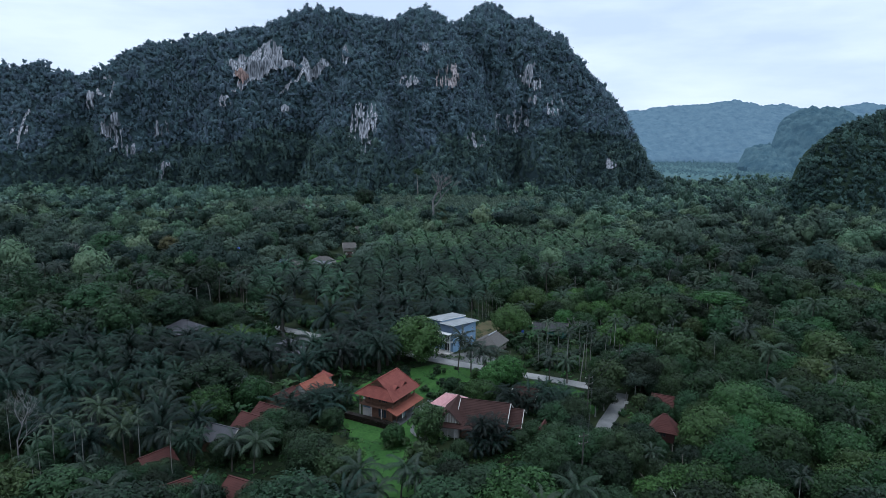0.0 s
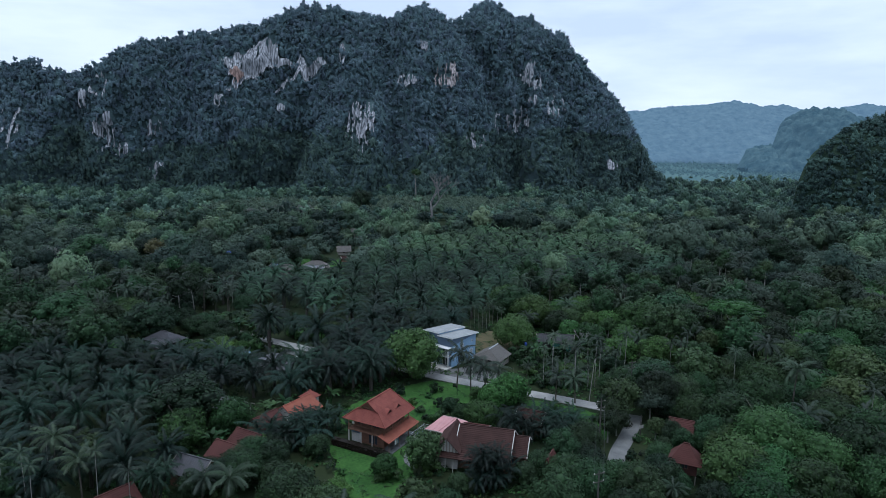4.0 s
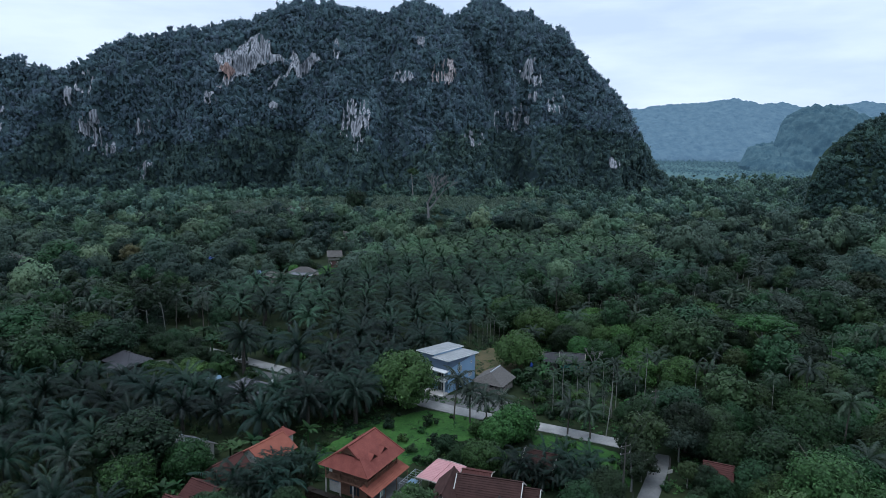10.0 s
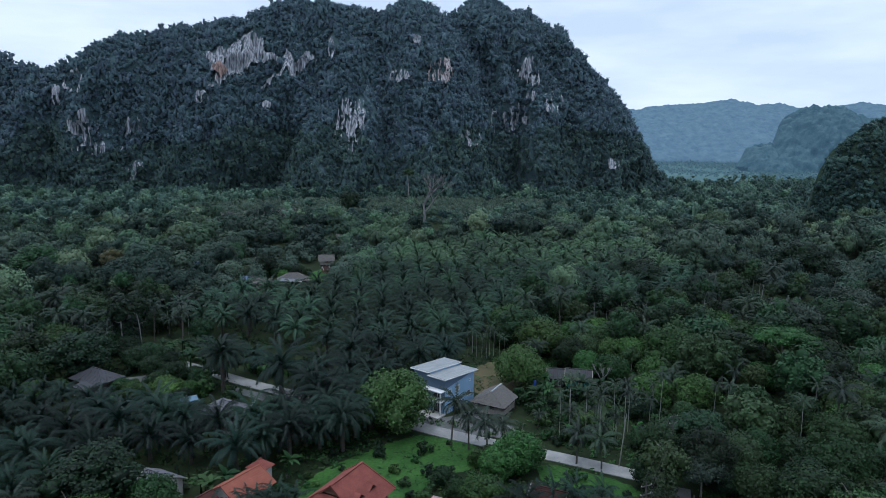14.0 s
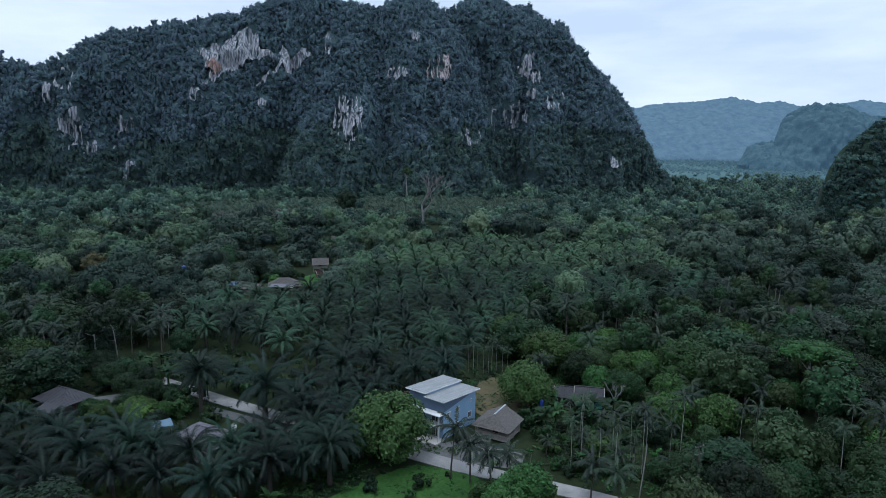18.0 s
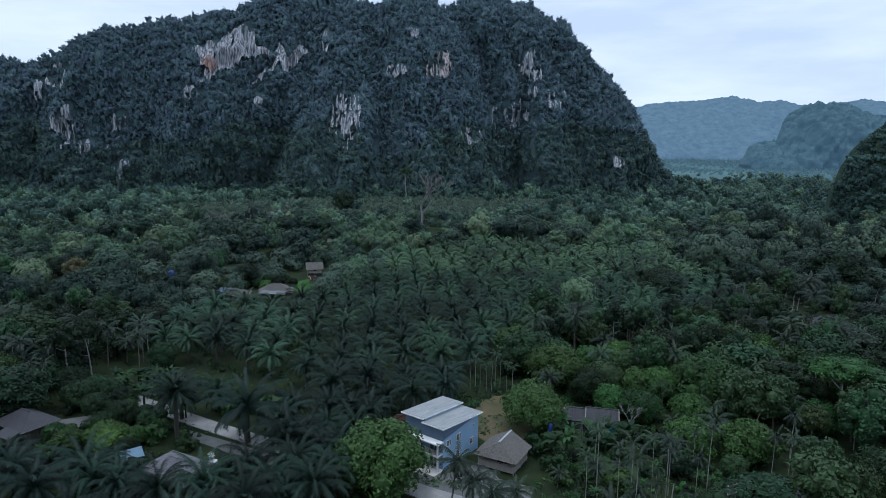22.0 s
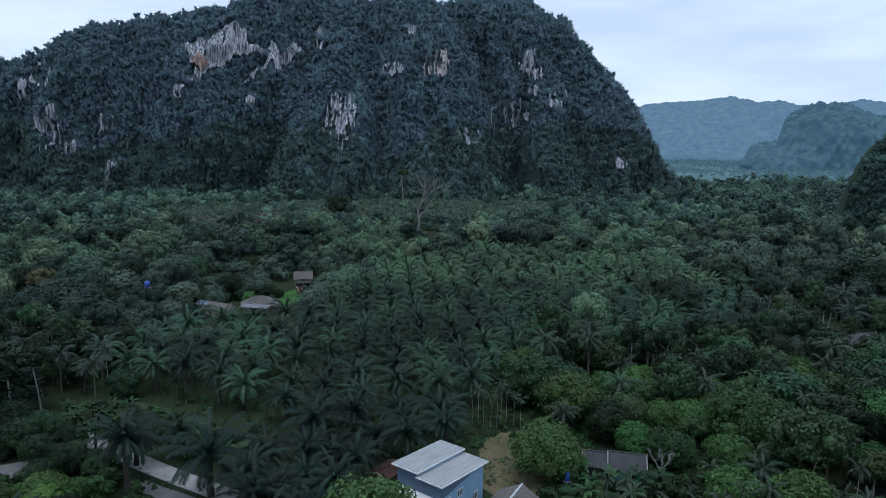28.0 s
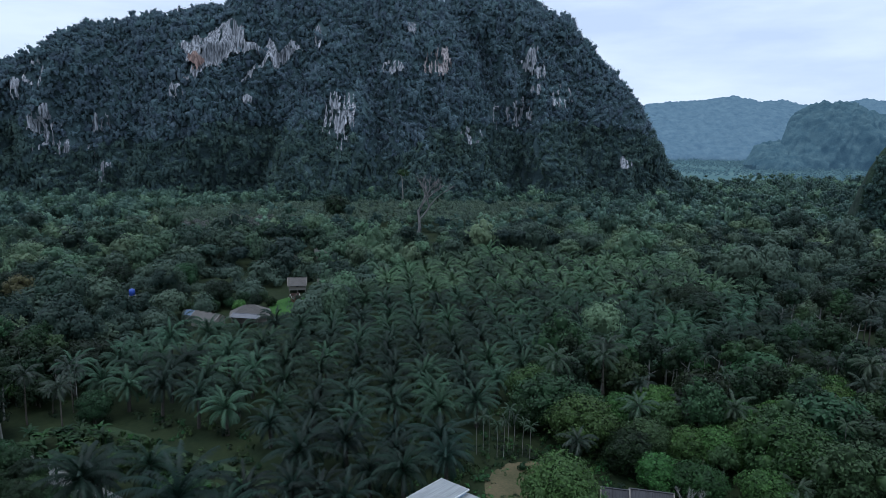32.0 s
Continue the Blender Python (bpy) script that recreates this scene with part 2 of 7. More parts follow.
M_TILE_B = surface("brown_roof_tile", (0.0245, 0.0126, 0.0107), (0.0434, 0.0224, 0.0189), scale=0.7, rough=0.9, spec=0.15, bump=0.2, fine=9, tint=0.08)
M_PINK = surface("pink_metal_sheet", (0.27, 0.125, 0.125), (0.36, 0.18, 0.175), scale=0.6, rough=0.55, bump=0.1, fine=8)
M_GREY = surface("grey_roof_sheet", (0.0612, 0.0634, 0.0706), (0.1080, 0.1094, 0.1188), scale=0.7, rough=0.6, bump=0.1, fine=8, tint=0.1)
M_DARKR = surface("dark_roof_sheet", (0.0180, 0.0180, 0.0213), (0.0327, 0.0327, 0.0378), scale=0.7, rough=0.6, bump=0.1, fine=8)
M_OLDR = surface("blackened_roof_sheet", (0.014, 0.014, 0.0155), (0.034, 0.034, 0.037), scale=0.9, rough=0.8, bump=0.15, fine=8)
M_REDW = surface("red_stained_wood", (0.034, 0.012, 0.010), (0.075, 0.026, 0.020), scale=1.4, rough=0.75, bump=0.2, stretch=(1, 1, 4), fine=5)
M_THATCH = surface("weathered_thatch", (0.0469, 0.0436, 0.0395), (0.1047, 0.0969, 0.0879), scale=1.2, rough=0.95, bump=0.8, stretch=(3, 3, 0.8), fine=6, tint=0.12)
M_SHINGLE = surface("patched_grey_shingle", (0.034, 0.033, 0.040), (0.120, 0.114, 0.126), scale=0.9, rough=0.8, bump=0.3, fine=5)
M_TIMBD = surface("dark_weathered_timber", (0.030, 0.027, 0.024), (0.070, 0.064, 0.056), scale=1.4, rough=0.85, bump=0.2, stretch=(4, 4, 0.6), fine=5)
M_WHITE = surface("white_paint", (0.46, 0.47, 0.465), (0.60, 0.60, 0.59), scale=0.7, rough=0.6)
M_BLUE = surface("pale_blue_paint", (0.17, 0.27, 0.38), (0.21, 0.32, 0.44), scale=0.4, rough=0.7)
M_NAVY = surface("slate_blue_paint", (0.065, 0.098, 0.145), (0.085, 0.122, 0.175), scale=0.4, rough=0.7)
M_ROOFB = surface("lined_metal_roof", (0.123, 0.1312, 0.1312), (0.246, 0.2542, 0.2501), scale=0.5, rough=0.5, bump=0.1, stretch=(0.5, 8, 1), fine=5)
M_WOOD = surface("brown_wood", (0.085, 0.042, 0.026), (0.15, 0.080, 0.050), scale=1.4, rough=0.7, bump=0.2, stretch=(1, 1, 4), fine=5)
M_TIMB = surface("grey_timber", (0.15, 0.135, 0.115), (0.25, 0.23, 0.20), scale=1.4, rough=0.85, bump=0.2, stretch=(4, 4, 0.6), fine=5)
M_CREAM = surface("cream_plaster", (0.28, 0.27, 0.245), (0.40, 0.385, 0.355), scale=0.6, rough=0.85, bump=0.1)
M_BLACK = surface("dark_interior", (0.012, 0.012, 0.013), (0.022, 0.022, 0.024), scale=1.0, rough=0.8)
M_METAL = surface("galvanised_steel", (0.30, 0.31, 0.32), (0.42, 0.43, 0.44), scale=2.0, rough=0.45, metal=0.8)
M_TANK = surface("blue_plastic", (0.020, 0.050, 0.25), (0.030, 0.075, 0.32), scale=1.0, rough=0.45)
M_TEAL = surface("teal_sheet", (0.035, 0.14, 0.13), (0.055, 0.19, 0.17), scale=0.8, rough=0.6)
M_TARP = surface("light_blue_tarpaulin", (0.055, 0.10, 0.14), (0.09, 0.15, 0.20), scale=0.8, rough=0.6)
M_GLASS = bpy.data.materials.new("window_glass")
M_GLASS.use_nodes = True
_g = M_GLASS.node_tree.nodes["Principled BSDF"]
_g.inputs["Base Color"].default_value, _g.inputs["Roughness"].default_value = (0.03, 0.04, 0.05, 1), 0.06
# No lamps here: the last colour of each is aerial haze, emitted.
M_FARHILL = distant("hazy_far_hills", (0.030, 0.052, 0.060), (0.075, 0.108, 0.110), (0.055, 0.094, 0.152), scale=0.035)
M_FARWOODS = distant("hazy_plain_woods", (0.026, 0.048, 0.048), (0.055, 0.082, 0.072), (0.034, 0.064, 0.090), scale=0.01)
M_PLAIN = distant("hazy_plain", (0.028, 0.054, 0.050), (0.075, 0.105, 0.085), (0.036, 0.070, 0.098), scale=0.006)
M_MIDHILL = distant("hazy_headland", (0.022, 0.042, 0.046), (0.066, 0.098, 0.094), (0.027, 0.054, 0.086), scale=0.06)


# ---- mesh helpers ----
def np_mesh(name, verts, faces, smooth=False):
    """A mesh from arrays: faces of one size, triangles or quads."""
    verts, faces = np.asarray(verts, np.float32), np.asarray(faces, np.int32)
    me = bpy.data.meshes.new(name)
    k = faces.shape[1]
    me.vertices.add(len(verts))
    me.vertices.foreach_set("co", verts.ravel())
    me.loops.add(faces.size)
    me.loops.foreach_set("vertex_index", faces.ravel())
    me.polygons.add(len(faces))
    me.polygons.foreach_set("loop_start", np.arange(0, faces.size, k, dtype=np.int32))
    if smooth:
        me.polygons.foreach_set("use_smooth", np.ones(len(faces), bool))
    me.update(calc_edges=True)
    return me


def mesh_part(name, me, material, parent, label=""):
    if not me.materials:
        me.materials.append(material)
    ob = new(name, me)
    ob.parent = parent
    return tagged(ob, label)


def part(name, bm, material, parent, label="", smooth=False):
    bmesh.ops.recalc_face_normals(bm, faces=bm.faces)
    me = bpy.data.meshes.new(name)
    bm.to_mesh(me)
    bm.free()
    if smooth:
        me.polygons.foreach_set("use_smooth", [True] * len(me.polygons))
    return mesh_part(name, me, material, parent, label)


def thing(name, m, label, category, group=""):
    ob = new(name)
    ob.empty_display_size = 0.5
    ob.matrix_basis = m
    return tagged(ob, label, category, group)


def box(bm, x0, y0, z0, x1, y1, z1):
    v = [bm.verts.new((x, y, z)) for z in (z0, z1) for x, y in ((x0, y0), (x1, y0), (x1, y1), (x0, y1))]
    for f in ((3, 2, 1, 0), (4, 5, 6, 7), (0, 1, 5, 4), (1, 2, 6, 5), (2, 3, 7, 6), (3, 0, 4, 7)):
        bm.faces.new([v[i] for i in f])
    return bm


def slab(bm, pts, d):
    """A flat polygon with a thickness d below it."""
    nrm = (Vector(pts[1]) - Vector(pts[0])).cross(Vector(pts[-1]) - Vector(pts[0])).normalized()
    if nrm.z < 0:
        nrm = -nrm
    top = [bm.verts.new(p) for p in pts]
    low = [bm.verts.new(Vector(p) - nrm * d) for p in pts]
    bm.faces.new(top)
    bm.faces.new(low[::-1])
    for i in range(len(pts)):
        j = (i + 1) % len(pts)
        bm.faces.new((top[i], low[i], low[j], top[j]))
    return bm


def boxed(x0, y0, z0, x1, y1, z1):
    return box(bmesh.new(), x0, y0, z0, x1, y1, z1)


def tube_np(points, radii, sides=6):
    """A tapered tube along points."""
    pts, V, F = [Vector(p) for p in points], [], []
    for i, p in enumerate(pts):
        d = (pts[min(i + 1, len(pts) - 1)] - pts[max(i - 1, 0)]).normalized()
        a = d.orthogonal().normalized() if abs(d.z) < 0.95 else Vector((1, 0, 0))
        a = (a - d * a.dot(d)).normalized()
        b = d.cross(a)
        for k in range(sides):
            w = 2 * math.pi * k / sides
            V.append(p + (a * math.cos(w) + b * math.sin(w)) * radii[i])
    for i in range(len(pts) - 1):
        for k in range(sides):
            q = (k + 1) % sides
            F.append((i * sides + k, i * sides + q, (i + 1) * sides + q, (i + 1) * sides + k))
    return np.array([tuple(v) for v in V]), np.array(F)


def join_np(pieces):
    V, F, o = [], [], 0
    for v, f in pieces:
        V.append(v)
        F.append(f + o)
        o += len(v)
    return np.concatenate(V), np.concatenate(F)


# ---- plants ----
def leaves_np(rng, centres, radius, per, leaf, flat=0.75, up=0.35, jitter=0.32):
    """Leaf clumps: small triangles that lie about on the shells of clumps."""
    n = len(centres) * per
    c = np.repeat(centres, per, axis=0)
    r = np.repeat(np.broadcast_to(radius, (len(centres),)), per)
    d = rng.normal(size=(n, 3))
    d[:, 2] += up
    d /= np.linalg.norm(d, axis=1)[:, None]
    pos = c + d * (r * rng.uniform(0.6, 1.05, n))[:, None] * np.array([1, 1, flat])
    return leaf_tris(rng, pos, d, leaf, jitter)


def leaf_tris(rng, pos, d, leaf, jitter):
    """One pointed leaf at each place, facing about along d."""
    n = len(pos)
    nrm = d + rng.normal(scale=jitter, size=(n, 3)) + np.array([0, 0, 0.15])
    nrm /= np.linalg.norm(nrm, axis=1)[:, None]
    t = np.cross(nrm, rng.normal(size=(n, 3)))
    t /= np.linalg.norm(t, axis=1)[:, None] + 1e-6
    b = np.cross(nrm, t)
    s = (leaf * rng.uniform(0.65, 1.35, n))[:, None]
    V = np.stack([pos + t * s * 0.8, pos - t * s * 0.45 + b * s * 0.42, pos - t * s * 0.45 - b * s * 0.42], axis=1).reshape(-1, 3)
    return V, np.arange(n * 3).reshape(-1, 3)


def blob_np(rng, centre, rx, ry, rz, rings, seg, jit=0.1, reach=2.35):
    """A closed-topped uneven lump, one connected surface."""
    V, F = [(0, 0, 1.0)], []
    for k in range(1, rings + 1):
        th = reach * k / rings
        for i in range(seg):
            a = (i + 0.5 * (k % 2) + rng.uniform(-0.2, 0.2)) * 2 * math.pi / seg
            q = rng.uniform(1 - jit, 1 + jit)
            V.append((math.sin(th) * math.cos(a) * q, math.sin(th) * math.sin(a) * q, math.cos(th) * q))
    for i in range(seg):
        F.append((0, 1 + i, 1 + (i + 1) % seg))
    for k in range(rings - 1):
        for i in range(seg):
            j, a, c = (i + 1) % seg, 1 + k * seg, 1 + (k + 1) * seg
            F += [(a + i, c + i, c + j), (a + i, c + j, a + j)] if k % 2 else [(a + i, c + i, a + j), (a + j, c + i, c + j)]
    return np.array(V) * np.array([rx, ry, rz]) + np.asarray(centre), np.array(F)


def boughs_np(rng, n, rx, ry, rz, zc, per, leaf, low=-0.4, size=(0.34, 0.52), rings=3, seg=7, rough=0.15, jitter=0.5, flat=0.85, core=0.6, face=0.15):
    """A crown of leafy boughs: lumps spread over a dome, each with leaves lying on it."""
    out = [blob_np(rng, (0, 0, zc - 0.1 * rz), rx * 0.55, ry * 0.55, rz * 0.6, rings, seg, 0.12, 2.5)]
    C, R, O = [], [], []
    for i in range(n):
        z = low + (1 - low) * (i + rng.uniform(0.1, 0.9)) / n
        a = i * 2.39996 + rng.normal(0, 0.25)
        q = math.sqrt(max(0.0, 1 - z * z)) * rng.uniform(0.66 - rough, 0.66 + rough)
        o = np.array([q * math.cos(a), q * math.sin(a), z * rng.uniform(0.68 - rough, 0.68 + rough * 0.7)])
        c = o * np.array([rx, ry, rz]) + np.array([0, 0, zc])
        k = rng.uniform(*size)
        r = np.array([rx * k, ry * k, math.sqrt(rx * rz) * k * flat])
        out.append(blob_np(rng, c, *(r * core), rings, seg, 0.12))
        C.append(c)
        R.append(r)
        O.append(o / (np.linalg.norm(o) + 1e-6))
    C, R, O = (np.repeat(np.array(q), per, axis=0) for q in (C, R, O))
    d = rng.normal(size=(n * per, 3)) + O * 0.7 + np.array([0, 0, 0.5])
    d /= np.linalg.norm(d, axis=1)[:, None]
    pos = C + d * R * rng.uniform(0.80, 1.12, (n * per, 1))
    out.append(leaf_tris(rng, pos, d + O * face + np.array([0, 0, 0.1]), leaf, jitter))
    return join_np(out)


def frond_np(rng, length, rise, az, arch, leaflets, wide, hang=0.5, width=0.05):
    """A feather leaf, one connected surface: an arching stalk with a row of leaflets on either side that hang towards their tips."""
    s = np.linspace(0, 1, leaflets + 2)
    ang = rise - arch * s ** 1.35
    step = length / leaflets
    r = np.concatenate([[0], np.cumsum(np.cos(ang[:-1]) * step)])
    z = np.concatenate([[0], np.cumsum(np.sin(ang[:-1]) * step)])
    sway = rng.normal(0, 0.10)
    out, side = np.array([math.cos(az), math.sin(az), 0]), np.array([-math.sin(az), math.cos(az), 0])
    spine = r[:, None] * out + z[:, None] * np.array([0, 0, 1]) + (length * sway * s ** 2)[:, None] * side
    prof = wide * np.clip(np.sin(math.pi * (0.08 + 0.86 * s)), 0.05, 1) ** 0.6
    V, F = list(spine), []
    for i in range(2, leaflets + 1):
        dirn = out * math.cos(ang[i]) + np.array([0, 0, math.sin(ang[i])])
        for q in (-1, 1):
            ln = prof[i] * rng.uniform(0.82, 1.12)
            V.append(spine[i] + side * q * ln * 0.72 + dirn * ln * 0.5 + np.array([0, 0, -hang * ln * rng.uniform(0.6, 1.35)]))
            F.append((i, i + 1, len(V) - 1) if q > 0 else (i + 1, i, len(V) - 1))
    for i in range(0, 3):
        k = len(V)
        V += [spine[i] - side * width * 1.6, spine[i] + side * width * 1.6, spine[i + 1]]
        F.append((k, k + 1, k + 2))
    return np.array(V), np.array(F)


def palm_crown_np(seed, fronds, length, leaflets, wide, high=1.45, lowest=-0.35, arch=1.0, hang=0.45):
    rng = np.random.default_rng(seed)
    out = []
    for i in range(fronds):
        f = (i + 0.5) / fronds
        rise = high + (lowest - high) * f ** 0.85 + rng.normal(0, 0.08)
        v, t = frond_np(rng, length * rng.uniform(0.82, 1.1) * (0.75 + 0.35 * math.sin(math.pi * min(1, f + 0.25))), rise, i * 2.39996 + rng.normal(0, 0.15), arch * rng.uniform(0.8, 1.25), leaflets, wide, hang)
        out.append((v, t))
    return join_np(out)


def limbs_np(rng, h, rx, rz, trunk, n, base=0.45):
    """A trunk with a slight bend and n limbs that reach into the crown."""
    lean = rng.normal(0, 0.05, 2) * h
    p = [(lean[0] * s * s, lean[1] * s * s, h * s) for s in (0, 0.2, 0.45, 0.7, 0.92)]
    out = [tube_np(p, [trunk * 1.35, trunk, trunk * 0.85, trunk * 0.6, trunk * 0.25], 6)]
    for i in range(n):
        s = base + (0.85 - base) * i / max(1, n - 1)
        a = i * 2.4 + rng.normal(0, 0.3)
        o = np.array([lean[0] * s * s, lean[1] * s * s, h * s])
        L = rx * rng.uniform(0.6, 0.85)
        e = o + np.array([math.cos(a) * L, math.sin(a) * L, L * rng.uniform(0.35, 0.8)])
        mid = (o + e) / 2 + np.array([0, 0, -0.06 * L])
        out.append(tube_np([o, mid, e], [trunk * 0.5, trunk * 0.33, trunk * 0.12], 4))
    return join_np(out)


def bare_np(rng, h, spread, depth=4, trunk=0.3):
    """A leafless tree that forks and forks again."""
    out = []

    def grow(o, d, L, r, k):
        e = o + d * L
        mid = (o + e) / 2 + Vector(rng.normal(0, 0.06 * L, 3))
        out.append(tube_np([o, mid, e], [r, r * 0.8, r * 0.6], 4 if k < depth else 5))
        if k == 0:
            return
        for i in range(3 if k > 1 else 4):
            a = rng.uniform(0, 2 * math.pi)
            nd = (d + Vector((math.cos(a), math.sin(a), rng.uniform(0.0, 0.5))) * spread * rng.uniform(0.6, 1.1)).normalized()
            grow(mid + (e - mid) * rng.uniform(0.3, 1.0), nd, L * rng.uniform(0.55, 0.8), r * 0.55, k - 1)

    grow(Vector((0, 0, 0)), Vector((0, 0, 1)), h * 0.42, trunk, depth)
    return join_np(out)


# ---- terrain ----
def hash2(ix, iy, seed):
    v = np.sin(ix * 127.1 + iy * 311.7 + seed * 74.7) * 43758.5453
    return v - np.floor(v)


def vnoise(x, y, seed=0):
    """Smooth value noise between 0 and 1, on arrays."""
    x, y = np.asarray(x, float), np.asarray(y, float)
    ix, iy = np.floor(x), np.floor(y)
    fx, fy = x - ix, y - iy
    fx, fy = fx * fx * (3 - 2 * fx), fy * fy * (3 - 2 * fy)
    a, b = hash2(ix, iy, seed), hash2(ix + 1, iy, seed)
    c, d = hash2(ix, iy + 1, seed), hash2(ix + 1, iy + 1, seed)
    return (a + (b - a) * fx) * (1 - fy) + (c + (d - c) * fx) * fy


def inside(poly, x, y):
    x, y = np.asarray(x, float), np.asarray(y, float)
    r = np.zeros(x.shape, bool)
    for (x0, y0), (x1, y1) in zip(poly, poly[1:] + poly[:1]):
        if y0 != y1:
            r ^= ((y0 > y) != (y1 > y)) & (x < (x1 - x0) * (y - y0) / (y1 - y0) + x0)
    return r


def near_line(line, x, y):
    """Distance to a polyline."""
    x, y = np.asarray(x, float), np.asarray(y, float)
    best = np.full(x.shape, 1e9)
    for (x0, y0), (x1, y1) in zip(line, line[1:]):
        dx, dy = x1 - x0, y1 - y0
        t = np.clip(((x - x0) * dx + (y - y0) * dy) / (dx * dx + dy * dy), 0, 1)
        best = np.minimum(best, np.hypot(x - x0 - t * dx, y - y0 - t * dy))
    return best


def crowns(x, y, size, seed):
    """Rounded tree-top lumps: how high over the gaps a point lies, 0 to 1."""
    gx, gy = np.floor(x / size), np.floor(y / size)
    best = np.full(x.shape, 9.0)
    for i in (-1, 0, 1):
        for j in (-1, 0, 1):
            cx, cy = gx + i, gy + j
            px, py = (cx + hash2(cx, cy, seed)) * size, (cy + hash2(cx, cy, seed + 3)) * size
            w = 0.55 + 0.45 * hash2(cx, cy, seed + 7)
            best = np.minimum(best, np.hypot(x - px, y - py) / (size * w))
    return np.sqrt(np.clip(1 - best * best, 0, 1))


class Hill:
    """A steep wooded hill: its crest as (x, height) along the line yr, its foot along yb."""

    def __init__(self, crest, foot, crest_y, power=2.1, gully=24.0, grain=52.0, seed=3, ravines=()):
        self.cx, self.cz = np.array([p[0] for p in crest], float), np.array([p[1] for p in crest], float)
        self.ravines = ravines
        self.foot, self.crest_y, self.power, self.gully, self.grain, self.seed = foot, crest_y, power, gully, grain, seed

    def top(self, x):
        return np.maximum(np.interp(x, self.cx, self.cz), 1.0)

    def lines(self, x):
        return (np.interp(x, [p[0] for p in self.foot], [p[1] for p in self.foot]), np.interp(x, [p[0] for p in self.crest_y], [p[1] for p in self.crest_y]))

    def folds(self, x, z, u):
        g, s = self.grain, self.seed
        f = (vnoise(x / g, z / (g * 2.2), s) - 0.5) * 1.4 + (vnoise(x / (g * 0.42), z / g, s + 5) - 0.5) * 0.7 + (vnoise(x / (g * 0.17), z / (g * 0.25), s + 9) - 0.5) * 0.3
        f = self.gully * f * (1.15 - u)
        for line, depth, width in self.ravines:
            c = np.interp(z, [p[1] for p in line], [p[0] for p in line])
            f = f + depth * np.exp(-((x - c) / width) ** 2) * (1.05 - u) ** 0.5
        return f

    def face(self, x, u):
        x, u = np.asarray(x, float), np.asarray(u, float)
        z = self.top(x) * (1 - (1 - np.minimum(u, 1)) ** self.power)
        yb, yr = self.lines(x)
        return yb + (yr - yb) * u + self.folds(x, z, u), z

    def face_at(self, x, z):
        u = 1 - np.clip(1 - z / self.top(x), 0, 1) ** (1 / self.power)
        return self.face(x, u)[0]

    def mesh(self, name, nx, nu, back=160.0, bumps=0.0, grain=14.0, lumps=0.0):
        xs = np.linspace(self.cx[0], self.cx[-1], nx)
        us = np.concatenate([np.linspace(-0.02, 1, nu), [1.25, 1.8, 3.0]])
        X, U = np.meshgrid(xs, us, indexing="ij")
        Y, Z = self.face(X, np.clip(U, 0, 1))
        over = np.clip(U - 1, 0, None)
        Y, Z = Y + over * back * 0.5, Z * (1 - (over / 2.0) ** 1.5) - np.where(U <= -0.01, 6.0, 0.0)
        X = np.where(over > 0, X * Y / (Y - over * back * 0.5), X)
        if lumps:
            h = crowns(X, Y * 0.8 + Z * 1.15, lumps, 51) * 0.75 + crowns(X + 3, Y * 0.8 + Z * 1.15, lumps * 0.55, 57) * 0.35
            Y, Z = Y - h * lumps * 0.30, Z + h * lumps * 0.42 * (U > 0)
        if bumps:
            Z = Z + bumps * (vnoise(X / grain, Y / grain + Z / grain, 41) + vnoise(X / grain * 2.3, Y / grain * 2.3 + Z / grain * 2, 42) * 0.6 - 0.5) * (Z > 3)
        V = np.stack([X, Y, Z], -1).reshape(-1, 3)
        m = len(us)
        i = (np.arange(nx - 1)[:, None] * m + np.arange(m - 1)).ravel()
        return np_mesh(name, V, np.stack([i, i + m, i + m + 1, i + 1], 1))

    def spots(self, rng, gap):
        """Places over the face, about one gap apart along and up it."""
        out = []
        us = np.linspace(0, 1, 260)
        for x in np.arange(self.cx[0], self.cx[-1], gap):
            y, z = self.face(np.full(260, x), us)
            d = np.concatenate([[0], np.cumsum(np.hypot(np.diff(y), np.diff(z)))])
            t = (np.arange(0.0, d[-1], gap) + rng.uniform(-0.45, 0.45, len(np.arange(0.0, d[-1], gap))) * gap)
            u = np.interp(t, d, us)
            out.append(np.stack([x + rng.uniform(-0.5, 0.5, len(u)) * gap, u], 1))
        x, u = np.concatenate(out).T
        y, z = self.face(x, u)
        return x, y, z, u


